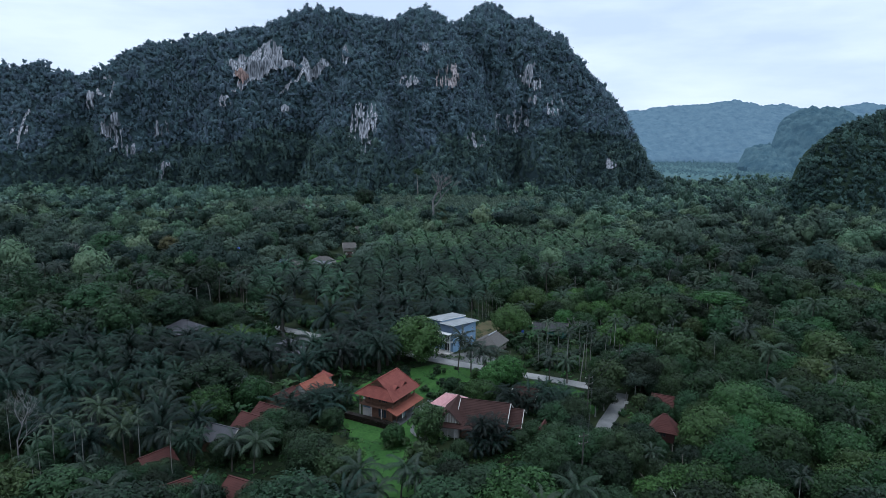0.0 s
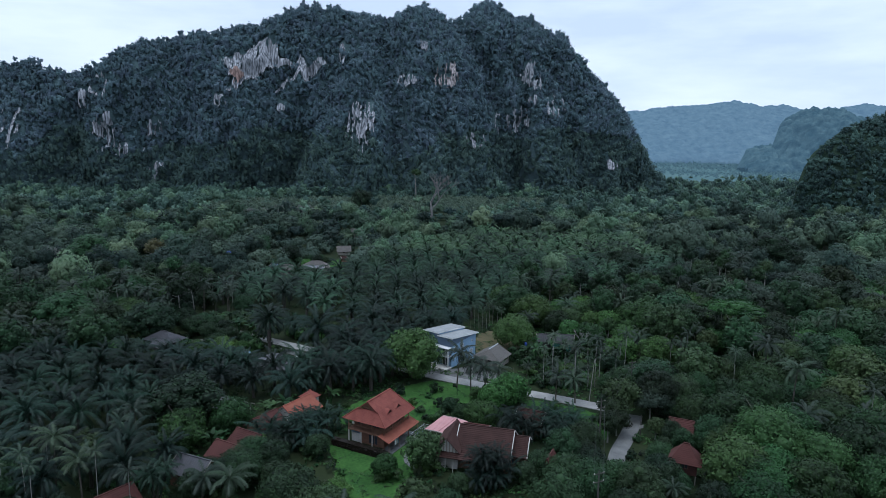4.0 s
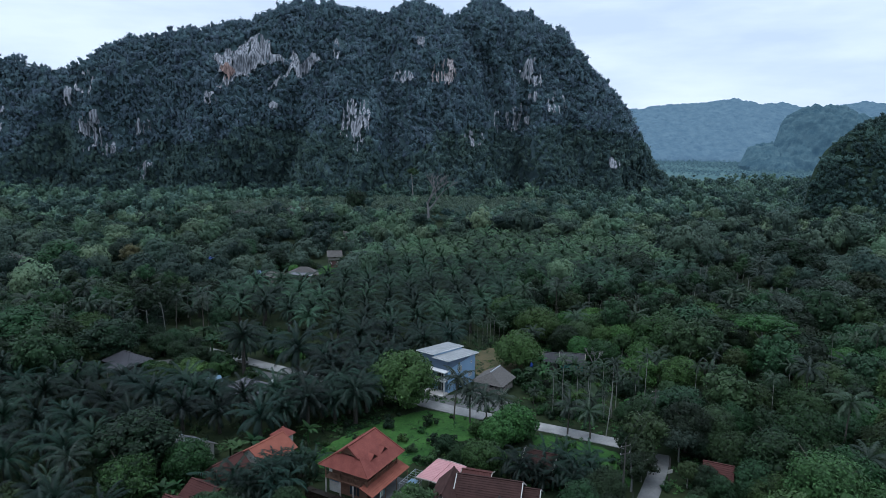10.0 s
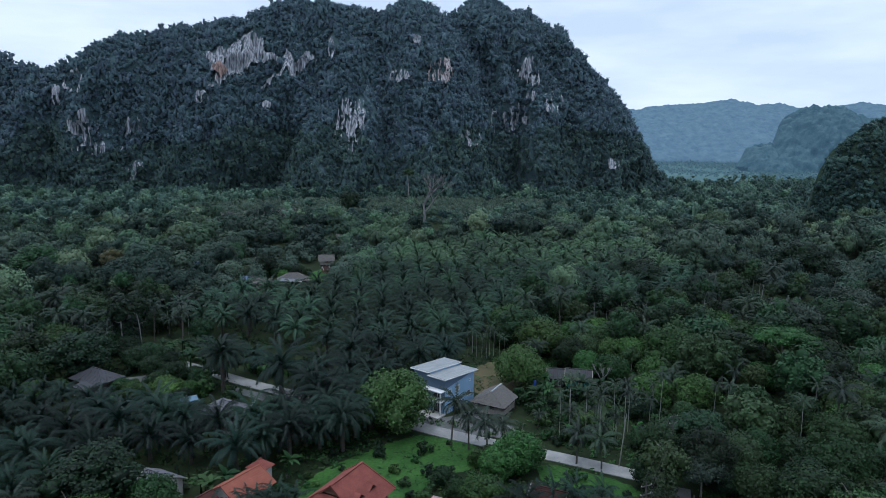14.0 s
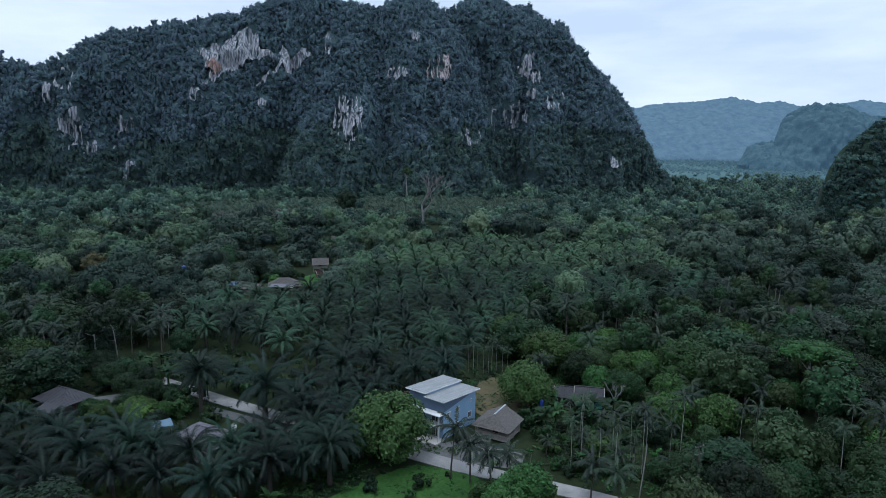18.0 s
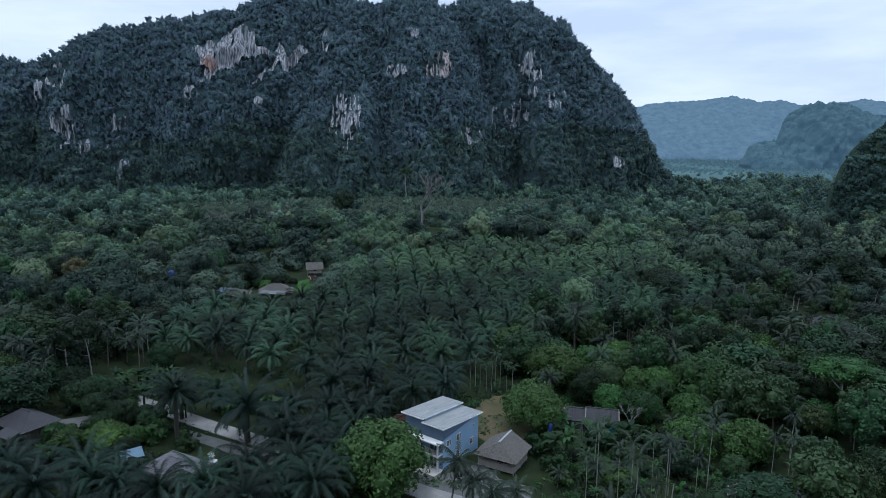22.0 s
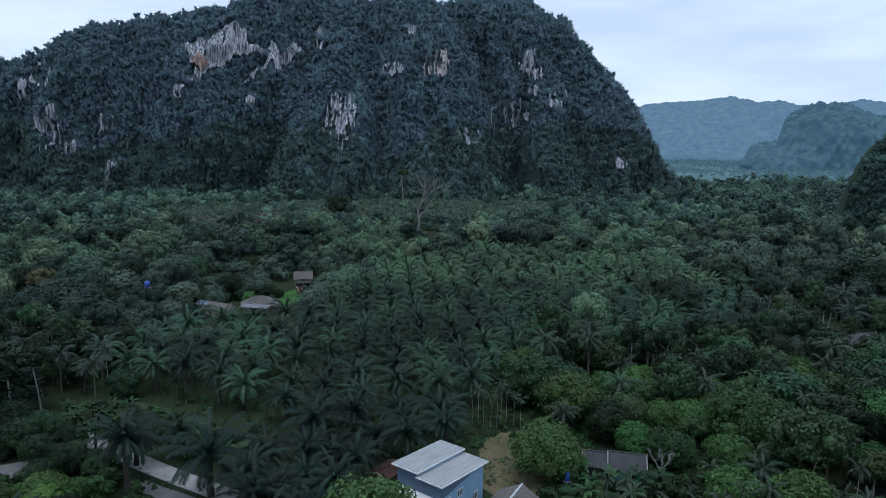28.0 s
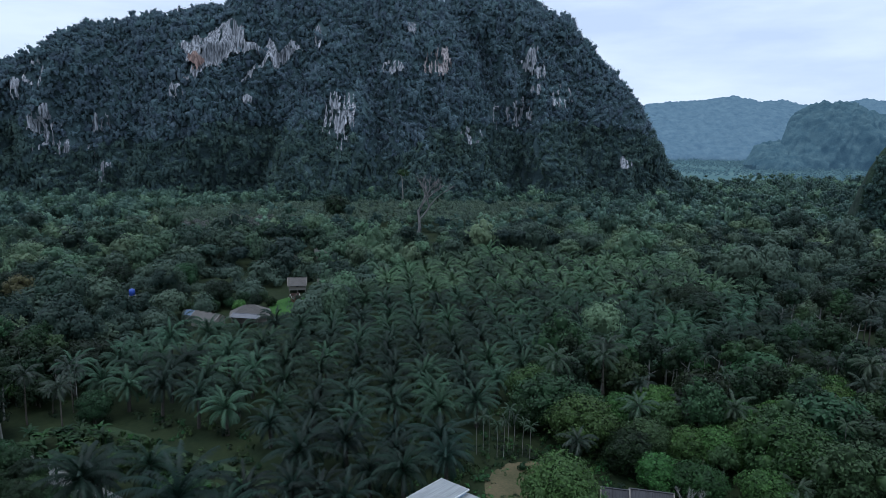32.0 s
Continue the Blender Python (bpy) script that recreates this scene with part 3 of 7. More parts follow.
def soup(name, pts, size, protos, rng, material, label, squash=(0.8, 1.25)):
    """Many tree crowns, too many to count, joined into one object."""
    n = len(pts)
    pick = rng.integers(0, len(protos), n)
    V, F, R, o = [], [], [], 0
    for k, (v, f) in enumerate(protos):
        q = np.where(pick == k)[0]
        if not len(q):
            continue
        a = rng.uniform(0, 2 * math.pi, len(q))
        ca, sa, s = np.cos(a)[:, None], np.sin(a)[:, None], np.asarray(size)[q][:, None]
        hz = s * rng.uniform(*squash, len(q))[:, None]
        w = np.stack([(v[:, 0] * ca - v[:, 1] * sa) * s, (v[:, 0] * sa + v[:, 1] * ca) * s, v[:, 2] * hz], -1) + np.asarray(pts)[q][:, None, :]
        V.append(w.reshape(-1, 3))
        F.append((f[None] + (o + np.arange(len(q)) * len(v))[:, None, None]).reshape(-1, 3))
        R.append(np.repeat(rng.uniform(0, 1, (len(q), 3)), len(v), axis=0))
        o += len(q) * len(v)
    me = np_mesh(name, np.concatenate(V), np.concatenate(F), True)
    me.attributes.new("tree", "FLOAT_VECTOR", "POINT").data.foreach_set("vector", np.concatenate(R).astype(np.float32).ravel())
    me.materials.append(material)
    return tagged(new(name, me), label, kind="stuff")


def unit_tree(seed, n, rz, per, leaf, rings=2, seg=6, low=-0.3, size=(0.36, 0.56), rough=0.16, jitter=0.24, core=0.64):
    """A tree crown of about unit radius for joined woods."""
    rng = np.random.default_rng(seed)
    return boughs_np(rng, n, 1.0, rng.uniform(0.85, 1.1), rz, 0.0, per, leaf, low, size, rings, seg, rough, jitter, core=core, face=0.55)


def sheet(name, poly, z, material, label, thick=0.0):
    bm = bmesh.new()
    f = bm.faces.new([bm.verts.new((x, y, z)) for x, y in poly])
    if thick:
        r = bmesh.ops.extrude_face_region(bm, geom=[f])
        bmesh.ops.translate(bm, verts=[v for v in r["geom"] if isinstance(v, bmesh.types.BMVert)], vec=(0, 0, -thick))
    bmesh.ops.recalc_face_normals(bm, faces=bm.faces)
    if bm.faces[:][0].normal.z < 0 and not thick:
        bmesh.ops.reverse_faces(bm, faces=bm.faces)
    me = bpy.data.meshes.new(name)
    bm.to_mesh(me)
    bm.free()
    me.materials.append(material)
    return tagged(new(name, me), label, kind="structure")


def rounded(poly, steps=3, wob=0.0, seed=1):
    """Soften a polygon's corners by cutting them again and again, and roughen its edge."""
    rng = np.random.default_rng(seed)
    for _ in range(steps):
        q = []
        for (x0, y0), (x1, y1) in zip(poly, poly[1:] + poly[:1]):
            q += [(x0 * 0.75 + x1 * 0.25, y0 * 0.75 + y1 * 0.25), (x0 * 0.25 + x1 * 0.75, y0 * 0.25 + y1 * 0.75)]
        poly = [(x + rng.normal(0, wob), y + rng.normal(0, wob)) for x, y in q]
    return poly


def strip(name, line, half, z, material, label, thick=0.12, steps=3):
    """A road along a line, as a slab with real edges."""
    pts = [Vector((x, y, 0)) for x, y in line]
    for _ in range(steps):
        q = [pts[0]]
        for a, b in zip(pts, pts[1:]):
            q += [a * 0.75 + b * 0.25, a * 0.25 + b * 0.75]
        pts = q + [pts[-1]]
    bm = bmesh.new()
    rows = []
    for i, p in enumerate(pts):
        d = (pts[min(i + 1, len(pts) - 1)] - pts[max(i - 1, 0)]).normalized()
        s = Vector((-d.y, d.x, 0)) * half
        rows.append([bm.verts.new((*(p + s).xy, z)), bm.verts.new((*(p - s).xy, z)), bm.verts.new((*(p - s).xy, z - thick)), bm.verts.new((*(p + s).xy, z - thick))])
    for a, b in zip(rows, rows[1:]):
        for i in range(4):
            j = (i + 1) % 4
            bm.faces.new((a[i], a[j], b[j], b[i]))
    bm.faces.new(rows[0])
    bm.faces.new(rows[-1][::-1])
    bmesh.ops.recalc_face_normals(bm, faces=bm.faces)
    me = bpy.data.meshes.new(name)
    bm.to_mesh(me)
    bm.free()
    me.materials.append(material)
    return tagged(new(name, me), label, kind="structure")


# zones of the plan, metres
ROAD = [(-75, 212), (-45, 192), (-29, 180.5), (-20, 175), (-8, 167.5), (3, 161), (11, 155), (20, 150), (32, 144), (43, 137.5), (46, 135.8)]
LANE = [(48.8, 133.2), (47.6, 130.5), (46, 127.5), (43, 122.5), (39.5, 117), (36.5, 109.5), (34, 103), (30, 96), (22, 92), (15, 86)]
PLANT_A = [(-68, 232), (-40, 208), (-26, 197), (-15, 187), (1, 175), (22, 182), (30, 209), (50, 243), (63, 236), (87, 228), (108, 234), (124, 277), (116, 332), (46, 362), (21, 334), (-3, 296), (-8, 258), (-38, 258)]
PLANT_B = [(-100, 150), (-82, 168), (-57, 163), (-36, 155), (-14, 160), (-4, 152), (-4, 144), (-12, 140), (-18, 141), (-24, 138), (-34, 137), (-42, 132), (-46, 124), (-60, 112), (-75, 112)]
LAWN = [(-12, 131), (-10, 139), (-5, 144), (2, 150), (8, 153.5), (11, 153), (20, 148), (22, 143), (14, 140), (9, 135), (4, 130), (-3, 131)]
LAWN_R = [(28, 143), (41, 136), (43, 128), (38, 121), (31, 128), (27, 137)]
LAWN_F = [(-13, 124), (-10, 118), (-8, 108), (-6, 100), (-3, 92), (6, 91), (5, 100), (3, 108), (4, 116), (8, 122), (5, 128), (-2, 118), (-6, 121)]
CLEARING = [(22, 188), (27, 193), (34, 192), (35, 182), (33, 175), (28, 170), (21, 170)]
GRASS_R = [(35, 180), (45, 173), (48, 163), (44, 155), (33, 158), (30, 166)]
GRASS_L = [(-49, 210), (-41, 209), (-24, 196), (-11, 190), (-12, 186.5), (-23, 191), (-30, 195), (-40, 204.5)]
FAR_LAWN = [(-34, 298), (-27, 312), (-19, 306), (-24, 286), (-28, 284)]

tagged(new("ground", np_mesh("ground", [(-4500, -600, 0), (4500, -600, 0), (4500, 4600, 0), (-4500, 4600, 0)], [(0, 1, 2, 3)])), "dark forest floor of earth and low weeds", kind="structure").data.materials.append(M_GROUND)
sheet("lawn_1", rounded(LAWN, 3, 0.15), 0.03, M_LAWN, "mown bright green lawn beside the village road")
sheet("lawn_2", rounded(LAWN_R, 3, 0.15), 0.03, M_LAWN, "green grass verge below the concrete road")
sheet("lawn_3", rounded(LAWN_F, 3, 0.15), 0.03, M_LAWN, "bright green garden lawn in front of the red house")
sheet("clearing", rounded(CLEARING, 3, 0.2), 0.03, M_DRY, "dry brown grass clearing behind the blue house")
sheet("lawn_4", rounded(GRASS_R, 3, 0.2), 0.034, M_STRIP, "rough green vegetable garden grass")
sheet("grass_track", rounded(GRASS_L, 3, 0.2), 0.03, M_STRIP, "rough grass track along the oil palms")
sheet("lawn_5", rounded(FAR_LAWN, 3, 0.2), 0.03, M_LAWN, "green lawn between the far huts")
sheet("yard", rounded([(16, 91), (18, 98), (25, 100), (32, 99), (31, 92), (23, 88)], 2, 0.2), 0.05, M_ASPH, "grey gravel yard beside the lane")
strip("road_1", ROAD, 1.75, 0.12, M_ROAD, "pale worn concrete village road")
strip("road_2", LANE, 1.45, 0.126, M_LANE, "pale concrete lane through the gardens")


# the karst mountain
CREST = [(-620, 119), (-495, 131), (-400, 127), (-387, 126), (-369, 130), (-356, 128), (-343, 123), (-332, 122), (-324, 119), (-318, 115), (-311, 120), (-302, 125), (-295, 131), (-287, 137), (-278, 143), (-266, 149), (-258, 154), (-241, 157), (-226, 161), (-214, 162), (-206, 167), (-195, 166), (-187, 168), (-170, 172), (-156, 175), (-147, 175), (-138, 183), (-127, 185), (-112, 192), (-101, 198), (-85, 197), (-70, 197), (-46, 193), (-28, 192), (-16, 190), (-2, 196), (16, 203), (28, 202), (41, 196), (56, 190), (68, 198), (82, 211), (97, 218), (111, 211), (120, 203), (129, 196), (139, 198), (150, 192), (160, 185), (166, 179), (174, 180), (183, 172), (189, 162), (196, 156), (205, 145), (212, 133), (223, 123), (233, 112), (243, 98), (252, 86), (261, 70), (271, 55), (279, 41), (288, 29), (299, 14), (307, 1)]
RAVINES = [([(128, 116), (115, 158), (119, 194)], 16, 9), ([(-2, 1), (-8, 89), (-16, 190)], 20, 12), ([(104, 41), (99, 88), (92, 125), (57, 188)], 26, 14), ([(-334, 1), (-313, 59), (-299, 112)], 24, 17), ([(-231, 1), (-202, 88), (-183, 169)], 12, 13), ([(192, 2), (182, 88), (156, 178)], 14, 11), ([(47, 1), (49, 60), (29, 108)], 10, 11), ([(-118, 1), (-91, 60), (-67, 117)], 8, 13)]
KARST = Hill([(x, z - 4.2) for x, z in CREST], [(-620, 630), (-300, 632), (-100, 645), (100, 660), (300, 692)], [(-620, 740), (-380, 672), (-300, 672), (-230, 702), (-120, 722), (0, 738), (50, 745), (95, 780), (130, 755), (160, 748), (220, 732), (290, 722), (352, 722)], gully=34.0, grain=60.0, ravines=RAVINES)
karst = new("mountain")
tagged(karst, "steep limestone mountain covered in dark jungle", kind="structure")
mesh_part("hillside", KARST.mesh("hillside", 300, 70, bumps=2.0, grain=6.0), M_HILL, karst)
CLIFFS = [(-184, 99, -68, 159), (-53, 50, -25, 96), (32, 109, 60, 135), (-6, 112, 14, 124), (18, 149, 28, 161), (61, 51, 87, 67), (98, 69, 106, 89), (-66, 135, -56, 153), (-125, 84, -115, 92), (129, 114, 155, 144), (135, 97, 149, 109), (150, 84, 176, 112), (112, 69, 138, 97), (216, 30, 230, 42), (-310, 83, -300, 101), (-301, 93, -279, 117), (-293, 51, -267, 77), (-288, 39, -262, 51), (-248, 54, -234, 76), (-260, 28, -246, 46), (-247, 15, -229, 35), (-208, 85, -198, 95), (-182, 86, -170, 100), (-375, 44, -359, 88)]
MAIN_CLIFF = [(-179, 135), (-149, 144), (-147, 150), (-136, 155), (-127, 154), (-124, 149), (-122, 139), (-108, 134), (-103, 139), (-94, 131), (-87, 141), (-83, 144), (-73, 136), (-80, 129), (-93, 116), (-99, 114), (-102, 122), (-118, 107), (-130, 104), (-109, 120), (-107, 128), (-129, 128), (-146, 115), (-154, 114), (-163, 103), (-174, 105), (-162, 115), (-170, 121)]


def cliff_mask(x, z):
    """Above zero where the rock lies bare: ragged patches drawn out downwards."""
    best = np.full(np.shape(x), -1.0)
    for x0, z0, x1, z1 in CLIFFS[1:]:
        e = 1 - np.hypot((x - (x0 + x1) / 2) / ((x1 - x0) / 2), (z - (z0 + z1) / 2) / ((z1 - z0) / 2))
        best = np.maximum(best, e)
    best = np.clip(best * 0.9 + np.where(x < -200, -0.01, 0.07), -1, np.where(x < -200, 0.09, 0.24))
    wx, wz = x + 5 * (vnoise(x / 7, z / 9, 24) - 0.5), z + 9 * (vnoise(x / 3, z / 25, 25) - 0.5)
    best = np.where(inside(MAIN_CLIFF, wx, wz), 0.56, best)
    n = vnoise(x / 8, z / 9, 21) * 0.32 + vnoise(x / 1.8, z / 13, 22) * 0.40 + vnoise(x / 1.3, z / 3, 23) * 0.28
    return best + n * 1.6 - 0.98


for i, (x0, z0, x1, z1) in enumerate(CLIFFS):
    xs, zs = np.arange(x0 - 4, x1 + 4, 0.5), np.arange(z0 - 5, z1 + 5, 1.1)
    X, Z = np.meshgrid(xs, zs, indexing="ij")
    Y = KARST.face_at(X, Z) - 4.2 - 2.8 * vnoise(X / 2.0, Z / 24, 31) - 2.0 * vnoise(X / 6, Z / 9, 32)
    keep = cliff_mask(X, Z) > 0
    q = len(zs)
    idx = np.arange(len(xs) * q).reshape(len(xs), q)
    a, b, c, d = idx[:-1, :-1], idx[1:, :-1], idx[1:, 1:], idx[:-1, 1:]
    ok = keep[:-1, :-1] & keep[1:, :-1] & keep[1:, 1:] & keep[:-1, 1:]
    if ok.sum() < 3:
        continue
    F = np.stack([a[ok], b[ok], c[ok], d[ok]], 1)
    mesh_part("cliff", np_mesh("cliff", np.stack([X, Y, Z], -1).reshape(-1, 3), F), M_ROCKR if i == 2 else M_ROCK, karst, "bare pale limestone cliff with dark streaks")

rust = lambda x, z: (np.hypot((x - -163) / 8.4, (z - 119) / 9.3) < 0.45 + 0.7 * vnoise(x / 2, z / 7, 27)) & inside(MAIN_CLIFF, x, z)
X, Z = np.meshgrid(np.arange(-178, -148, 0.6), np.arange(102, 134, 1.1), indexing="ij")
Y = KARST.face_at(X, Z) - 6.4 - 2.8 * vnoise(X / 2.0, Z / 24, 31) - 2.0 * vnoise(X / 6, Z / 9, 32)
keep = rust(X, Z)
idx = np.arange(X.size).reshape(X.shape)
ok = keep[:-1, :-1] & keep[1:, :-1] & keep[1:, 1:] & keep[:-1, 1:]
mesh_part("cliff", np_mesh("cliff", np.stack([X, Y, Z], -1).reshape(-1, 3), np.stack([idx[:-1, :-1][ok], idx[1:, :-1][ok], idx[1:, 1:][ok], idx[:-1, 1:][ok]], 1)), M_ROCKO, karst, "rust-red stained limestone cliff")

rng = np.random.default_rng(11)
HILL_CROWNS = [unit_tree(100 + i, 3, rz, 9, 0.22, 2, 5, core=0.66, jitter=0.4, low=-0.2, size=(0.45, 0.7)) for i, (n, rz) in enumerate(((3, 0.9), (4, 1.05), (3, 0.8), (4, 1.25), (3, 0.95), (4, 0.85)))]
FAR_CROWNS = [unit_tree(110 + i, n, rz, 11, 0.18, 2, 5, low=-0.2, size=(0.42, 0.62)) for i, (n, rz) in enumerate(((4, 0.7), (5, 0.85), (4, 0.6), (5, 0.95)))]
x, y, z, u = KARST.spots(rng, 4.5)
ok = (cliff_mask(x, z - 2) < -0.02) & (x > -500)
x, y, z = x[ok], y[ok], z[ok]
ex = rng.uniform(-480, 330, 300)
ey, ez = KARST.face(ex, np.ones(len(ex)))
x, y, z = np.concatenate([x, ex]), np.concatenate([y, ey]), np.concatenate([z, ez + rng.uniform(0.5, 5.0, len(ex)) * (rng.uniform(size=len(ex)) < 0.4)])
size = 2.2 + rng.gamma(2.0, 0.72, len(x))
# The mountain's lower trees take the greener colour, with less haze in it.
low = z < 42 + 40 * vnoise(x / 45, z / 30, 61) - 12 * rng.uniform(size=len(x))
for q, mat, lab in ((~low, M_KARST, "dense dark jungle trees on the mountainside"), (low, M_KARSTL, "jungle trees along the mountain's foot, greener and less hazed")):
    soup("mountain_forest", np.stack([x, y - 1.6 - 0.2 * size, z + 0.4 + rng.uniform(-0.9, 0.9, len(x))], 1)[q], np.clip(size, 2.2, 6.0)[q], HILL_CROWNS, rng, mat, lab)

# the nearer wooded hill
RHILL = Hill([(270, 2), (272, 25), (275, 38), (281, 49), (288, 56), (300, 66), (316, 72), (336, 80), (372, 90), (430, 84), (520, 50)], [(270, 432), (280, 412), (330, 392), (520, 388)], [(270, 436), (520, 446)], gully=8, seed=8)
rh = tagged(new("hill"), "small steep wooded limestone hill", kind="structure")
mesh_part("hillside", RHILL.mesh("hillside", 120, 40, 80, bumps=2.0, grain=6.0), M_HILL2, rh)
x, y, z, u = RHILL.spots(rng, 3.4)
ex = rng.uniform(270.3, 284, 130)
ez = rng.uniform(0, 1, 130) * RHILL.top(ex)
x, y, z = np.concatenate([x, ex]), np.concatenate([y, RHILL.face_at(ex, ez)]), np.concatenate([z, ez])
soup("hill_forest", np.stack([x, y - 1.2, z + 0.6], 1), rng.uniform(1.7, 4.0, len(x)), FAR_CROWNS, rng, M_RHILL, "dense dark trees on the small hill")

# distant hills and plain, whose materials emit the haze over them
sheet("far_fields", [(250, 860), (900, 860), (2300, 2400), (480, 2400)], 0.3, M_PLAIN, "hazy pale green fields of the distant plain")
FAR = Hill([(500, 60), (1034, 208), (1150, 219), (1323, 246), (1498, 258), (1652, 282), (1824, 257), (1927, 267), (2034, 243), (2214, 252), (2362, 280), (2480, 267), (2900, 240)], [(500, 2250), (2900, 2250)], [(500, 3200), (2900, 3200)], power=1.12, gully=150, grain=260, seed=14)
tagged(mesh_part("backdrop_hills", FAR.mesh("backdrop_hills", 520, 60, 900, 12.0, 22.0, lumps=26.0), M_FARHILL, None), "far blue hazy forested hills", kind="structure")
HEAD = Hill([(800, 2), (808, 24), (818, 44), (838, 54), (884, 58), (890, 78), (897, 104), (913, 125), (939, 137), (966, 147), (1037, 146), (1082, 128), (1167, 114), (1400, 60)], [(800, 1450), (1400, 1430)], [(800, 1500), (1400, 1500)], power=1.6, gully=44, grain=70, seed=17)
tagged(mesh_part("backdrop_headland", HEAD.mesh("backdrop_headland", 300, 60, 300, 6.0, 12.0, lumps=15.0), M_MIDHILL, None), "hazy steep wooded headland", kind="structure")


# ---- houses ----
def courses(bm, a, b, c, d, n, t=0.05):
    """Roof tiles in n overlapping courses from the eave a-b up to the ridge d-c."""
    a, b, c, d = (Vector(p) for p in (a, b, c, d))
    nrm = (b - a).cross(d - a).normalized()
    nrm = -nrm if nrm.z < 0 else nrm
    first = last = (bm.verts.new(a - nrm * t), bm.verts.new(b - nrm * t))
    for i in range(n):
        p, q = a.lerp(d, i / n), b.lerp(c, i / n)
        p1, q1 = a.lerp(d, (i + 1) / n), b.lerp(c, (i + 1) / n)
        v = [bm.verts.new(w) for w in (p + nrm * t, q + nrm * t, q1 + nrm * 0.004, p1 + nrm * 0.004)]
        bm.faces.new(v)
        bm.faces.new((last[0], last[1], v[1], v[0]))
        last = (v[3], v[2])
    bm.faces.new((first[1], first[0], last[0], last[1]))


def ribs(bm, a, b, c, d, gap=0.45, t=0.04):
    """Ribbed sheet metal: a folded upper side over a flat lower one."""
    a, b, c, d = (Vector(p) for p in (a, b, c, d))
    nrm = (b - a).cross(d - a).normalized()
    nrm = -nrm if nrm.z < 0 else nrm
    n = max(2, int((b - a).length / gap))
    w = min(0.2, 0.06 / gap)
    cols = []
    for i in range(n):
        for s, h in ((i, 0), (i + 1 - 3 * w, 0), (i + 1 - 2 * w, t), (i + 1 - w, t)):
            p, q = a.lerp(b, s / n) + nrm * h, d.lerp(c, s / n) + nrm * h
            cols.append((bm.verts.new(p), bm.verts.new(q)))
    cols.append((bm.verts.new(b), bm.verts.new(c)))
    for e, f in zip(cols, cols[1:]):
        bm.faces.new((e[0], f[0], f[1], e[1]))
    k = [bm.verts.new(x - nrm * 0.05) for x in (a, b, c, d)]
    bm.faces.new(k[::-1])
    bm.faces.new((cols[0][0], cols[0][1], k[3], k[0]))
    bm.faces.new((cols[-1][0], k[1], k[2], cols[-1][1]))
    for q in range(2):
        bm.faces.new([cc[q] for cc in cols] + ([k[1], k[0]] if q == 0 else [k[2], k[3]]))


def thatch(bm, a, b, c, d, n=7):
    """Leaf thatch: thick shaggy layers with ragged lower edges."""
    a, b, c, d = (Vector(p) for p in (a, b, c, d))
    nrm = (b - a).cross(d - a).normalized()
    nrm = -nrm if nrm.z < 0 else nrm
    r = random.Random(round(a.x * 10))
    slab(bm, [a, b, c, d] if (c - d).length > 0.01 else [a, b, c], 0.12)
    last = None
    for i in range(n):
        p, q, p1, q1 = a.lerp(d, i / n), b.lerp(c, i / n), a.lerp(d, (i + 1) / n), b.lerp(c, (i + 1) / n)
        m = max(2, int((q - p).length / 0.35))
        low, top = [], []
        for k in range(m + 1):
            dn = (p - p1).normalized() * r.uniform(0.02, 0.24)
            low.append(bm.verts.new(p.lerp(q, k / m) + dn + nrm * r.uniform(0.04, 0.11)))
            top.append(bm.verts.new(p1.lerp(q1, k / m) + nrm * 0.01))
        for k in range(m):
            bm.faces.new((low[k], low[k + 1], top[k + 1], top[k]))
        if last:
            bm.faces.new((last[0], last[1], low[1]))
        last = top


def roofing(kind, bm, a, b, c, d):
    run = (Vector(d) - Vector(a)).length
    if kind == "tile":
        courses(bm, a, b, c, d, max(4, int(run / 0.34)))
    elif kind == "metal":
        ribs(bm, a, b, c, d)
    else:
        thatch(bm, a, b, c, d, max(4, int(run / 0.45)))
    return bm


def window(parent, x, y, z, w, h, face, frame_mat=None, bars=2, name="window"):
    """A window with frame and glass, proud of the wall; face is its outward side."""
    e, fm = 0.09, frame_mat or M_WHITE
    fr = part(name, boxed(-w / 2, 0.012, 0.01, w / 2, 0.03, h - 0.01), M_BLACK, parent)
    fr.matrix_basis = pose(x, y, z, 0, 0, {"-y": 0, "+x": 90, "+y": 180, "-x": 270}[face])
    part("sill", boxed(-w / 2, -0.06, 0, w / 2, 0.03, e), fm, fr)
    part("head", boxed(-w / 2, -0.06, h - e, w / 2, 0.03, h), fm, fr)
    for i in range(bars + 1):
        c = -w / 2 + e / 2 + (w - e) * i / bars
        part("jamb" if i in (0, bars) else "mullion", boxed(c - e / 2, -0.056, e, c + e / 2, 0.01, h - e), fm, fr)
    for i in range(bars):
        c0 = -w / 2 + e + (w - e) * i / bars
        part("pane", boxed(c0 + 0.002, -0.02, e + 0.002, c0 + (w - e) / bars - e - 0.002, 0.008, h - e - 0.002), M_GLASS, fr)
    return fr


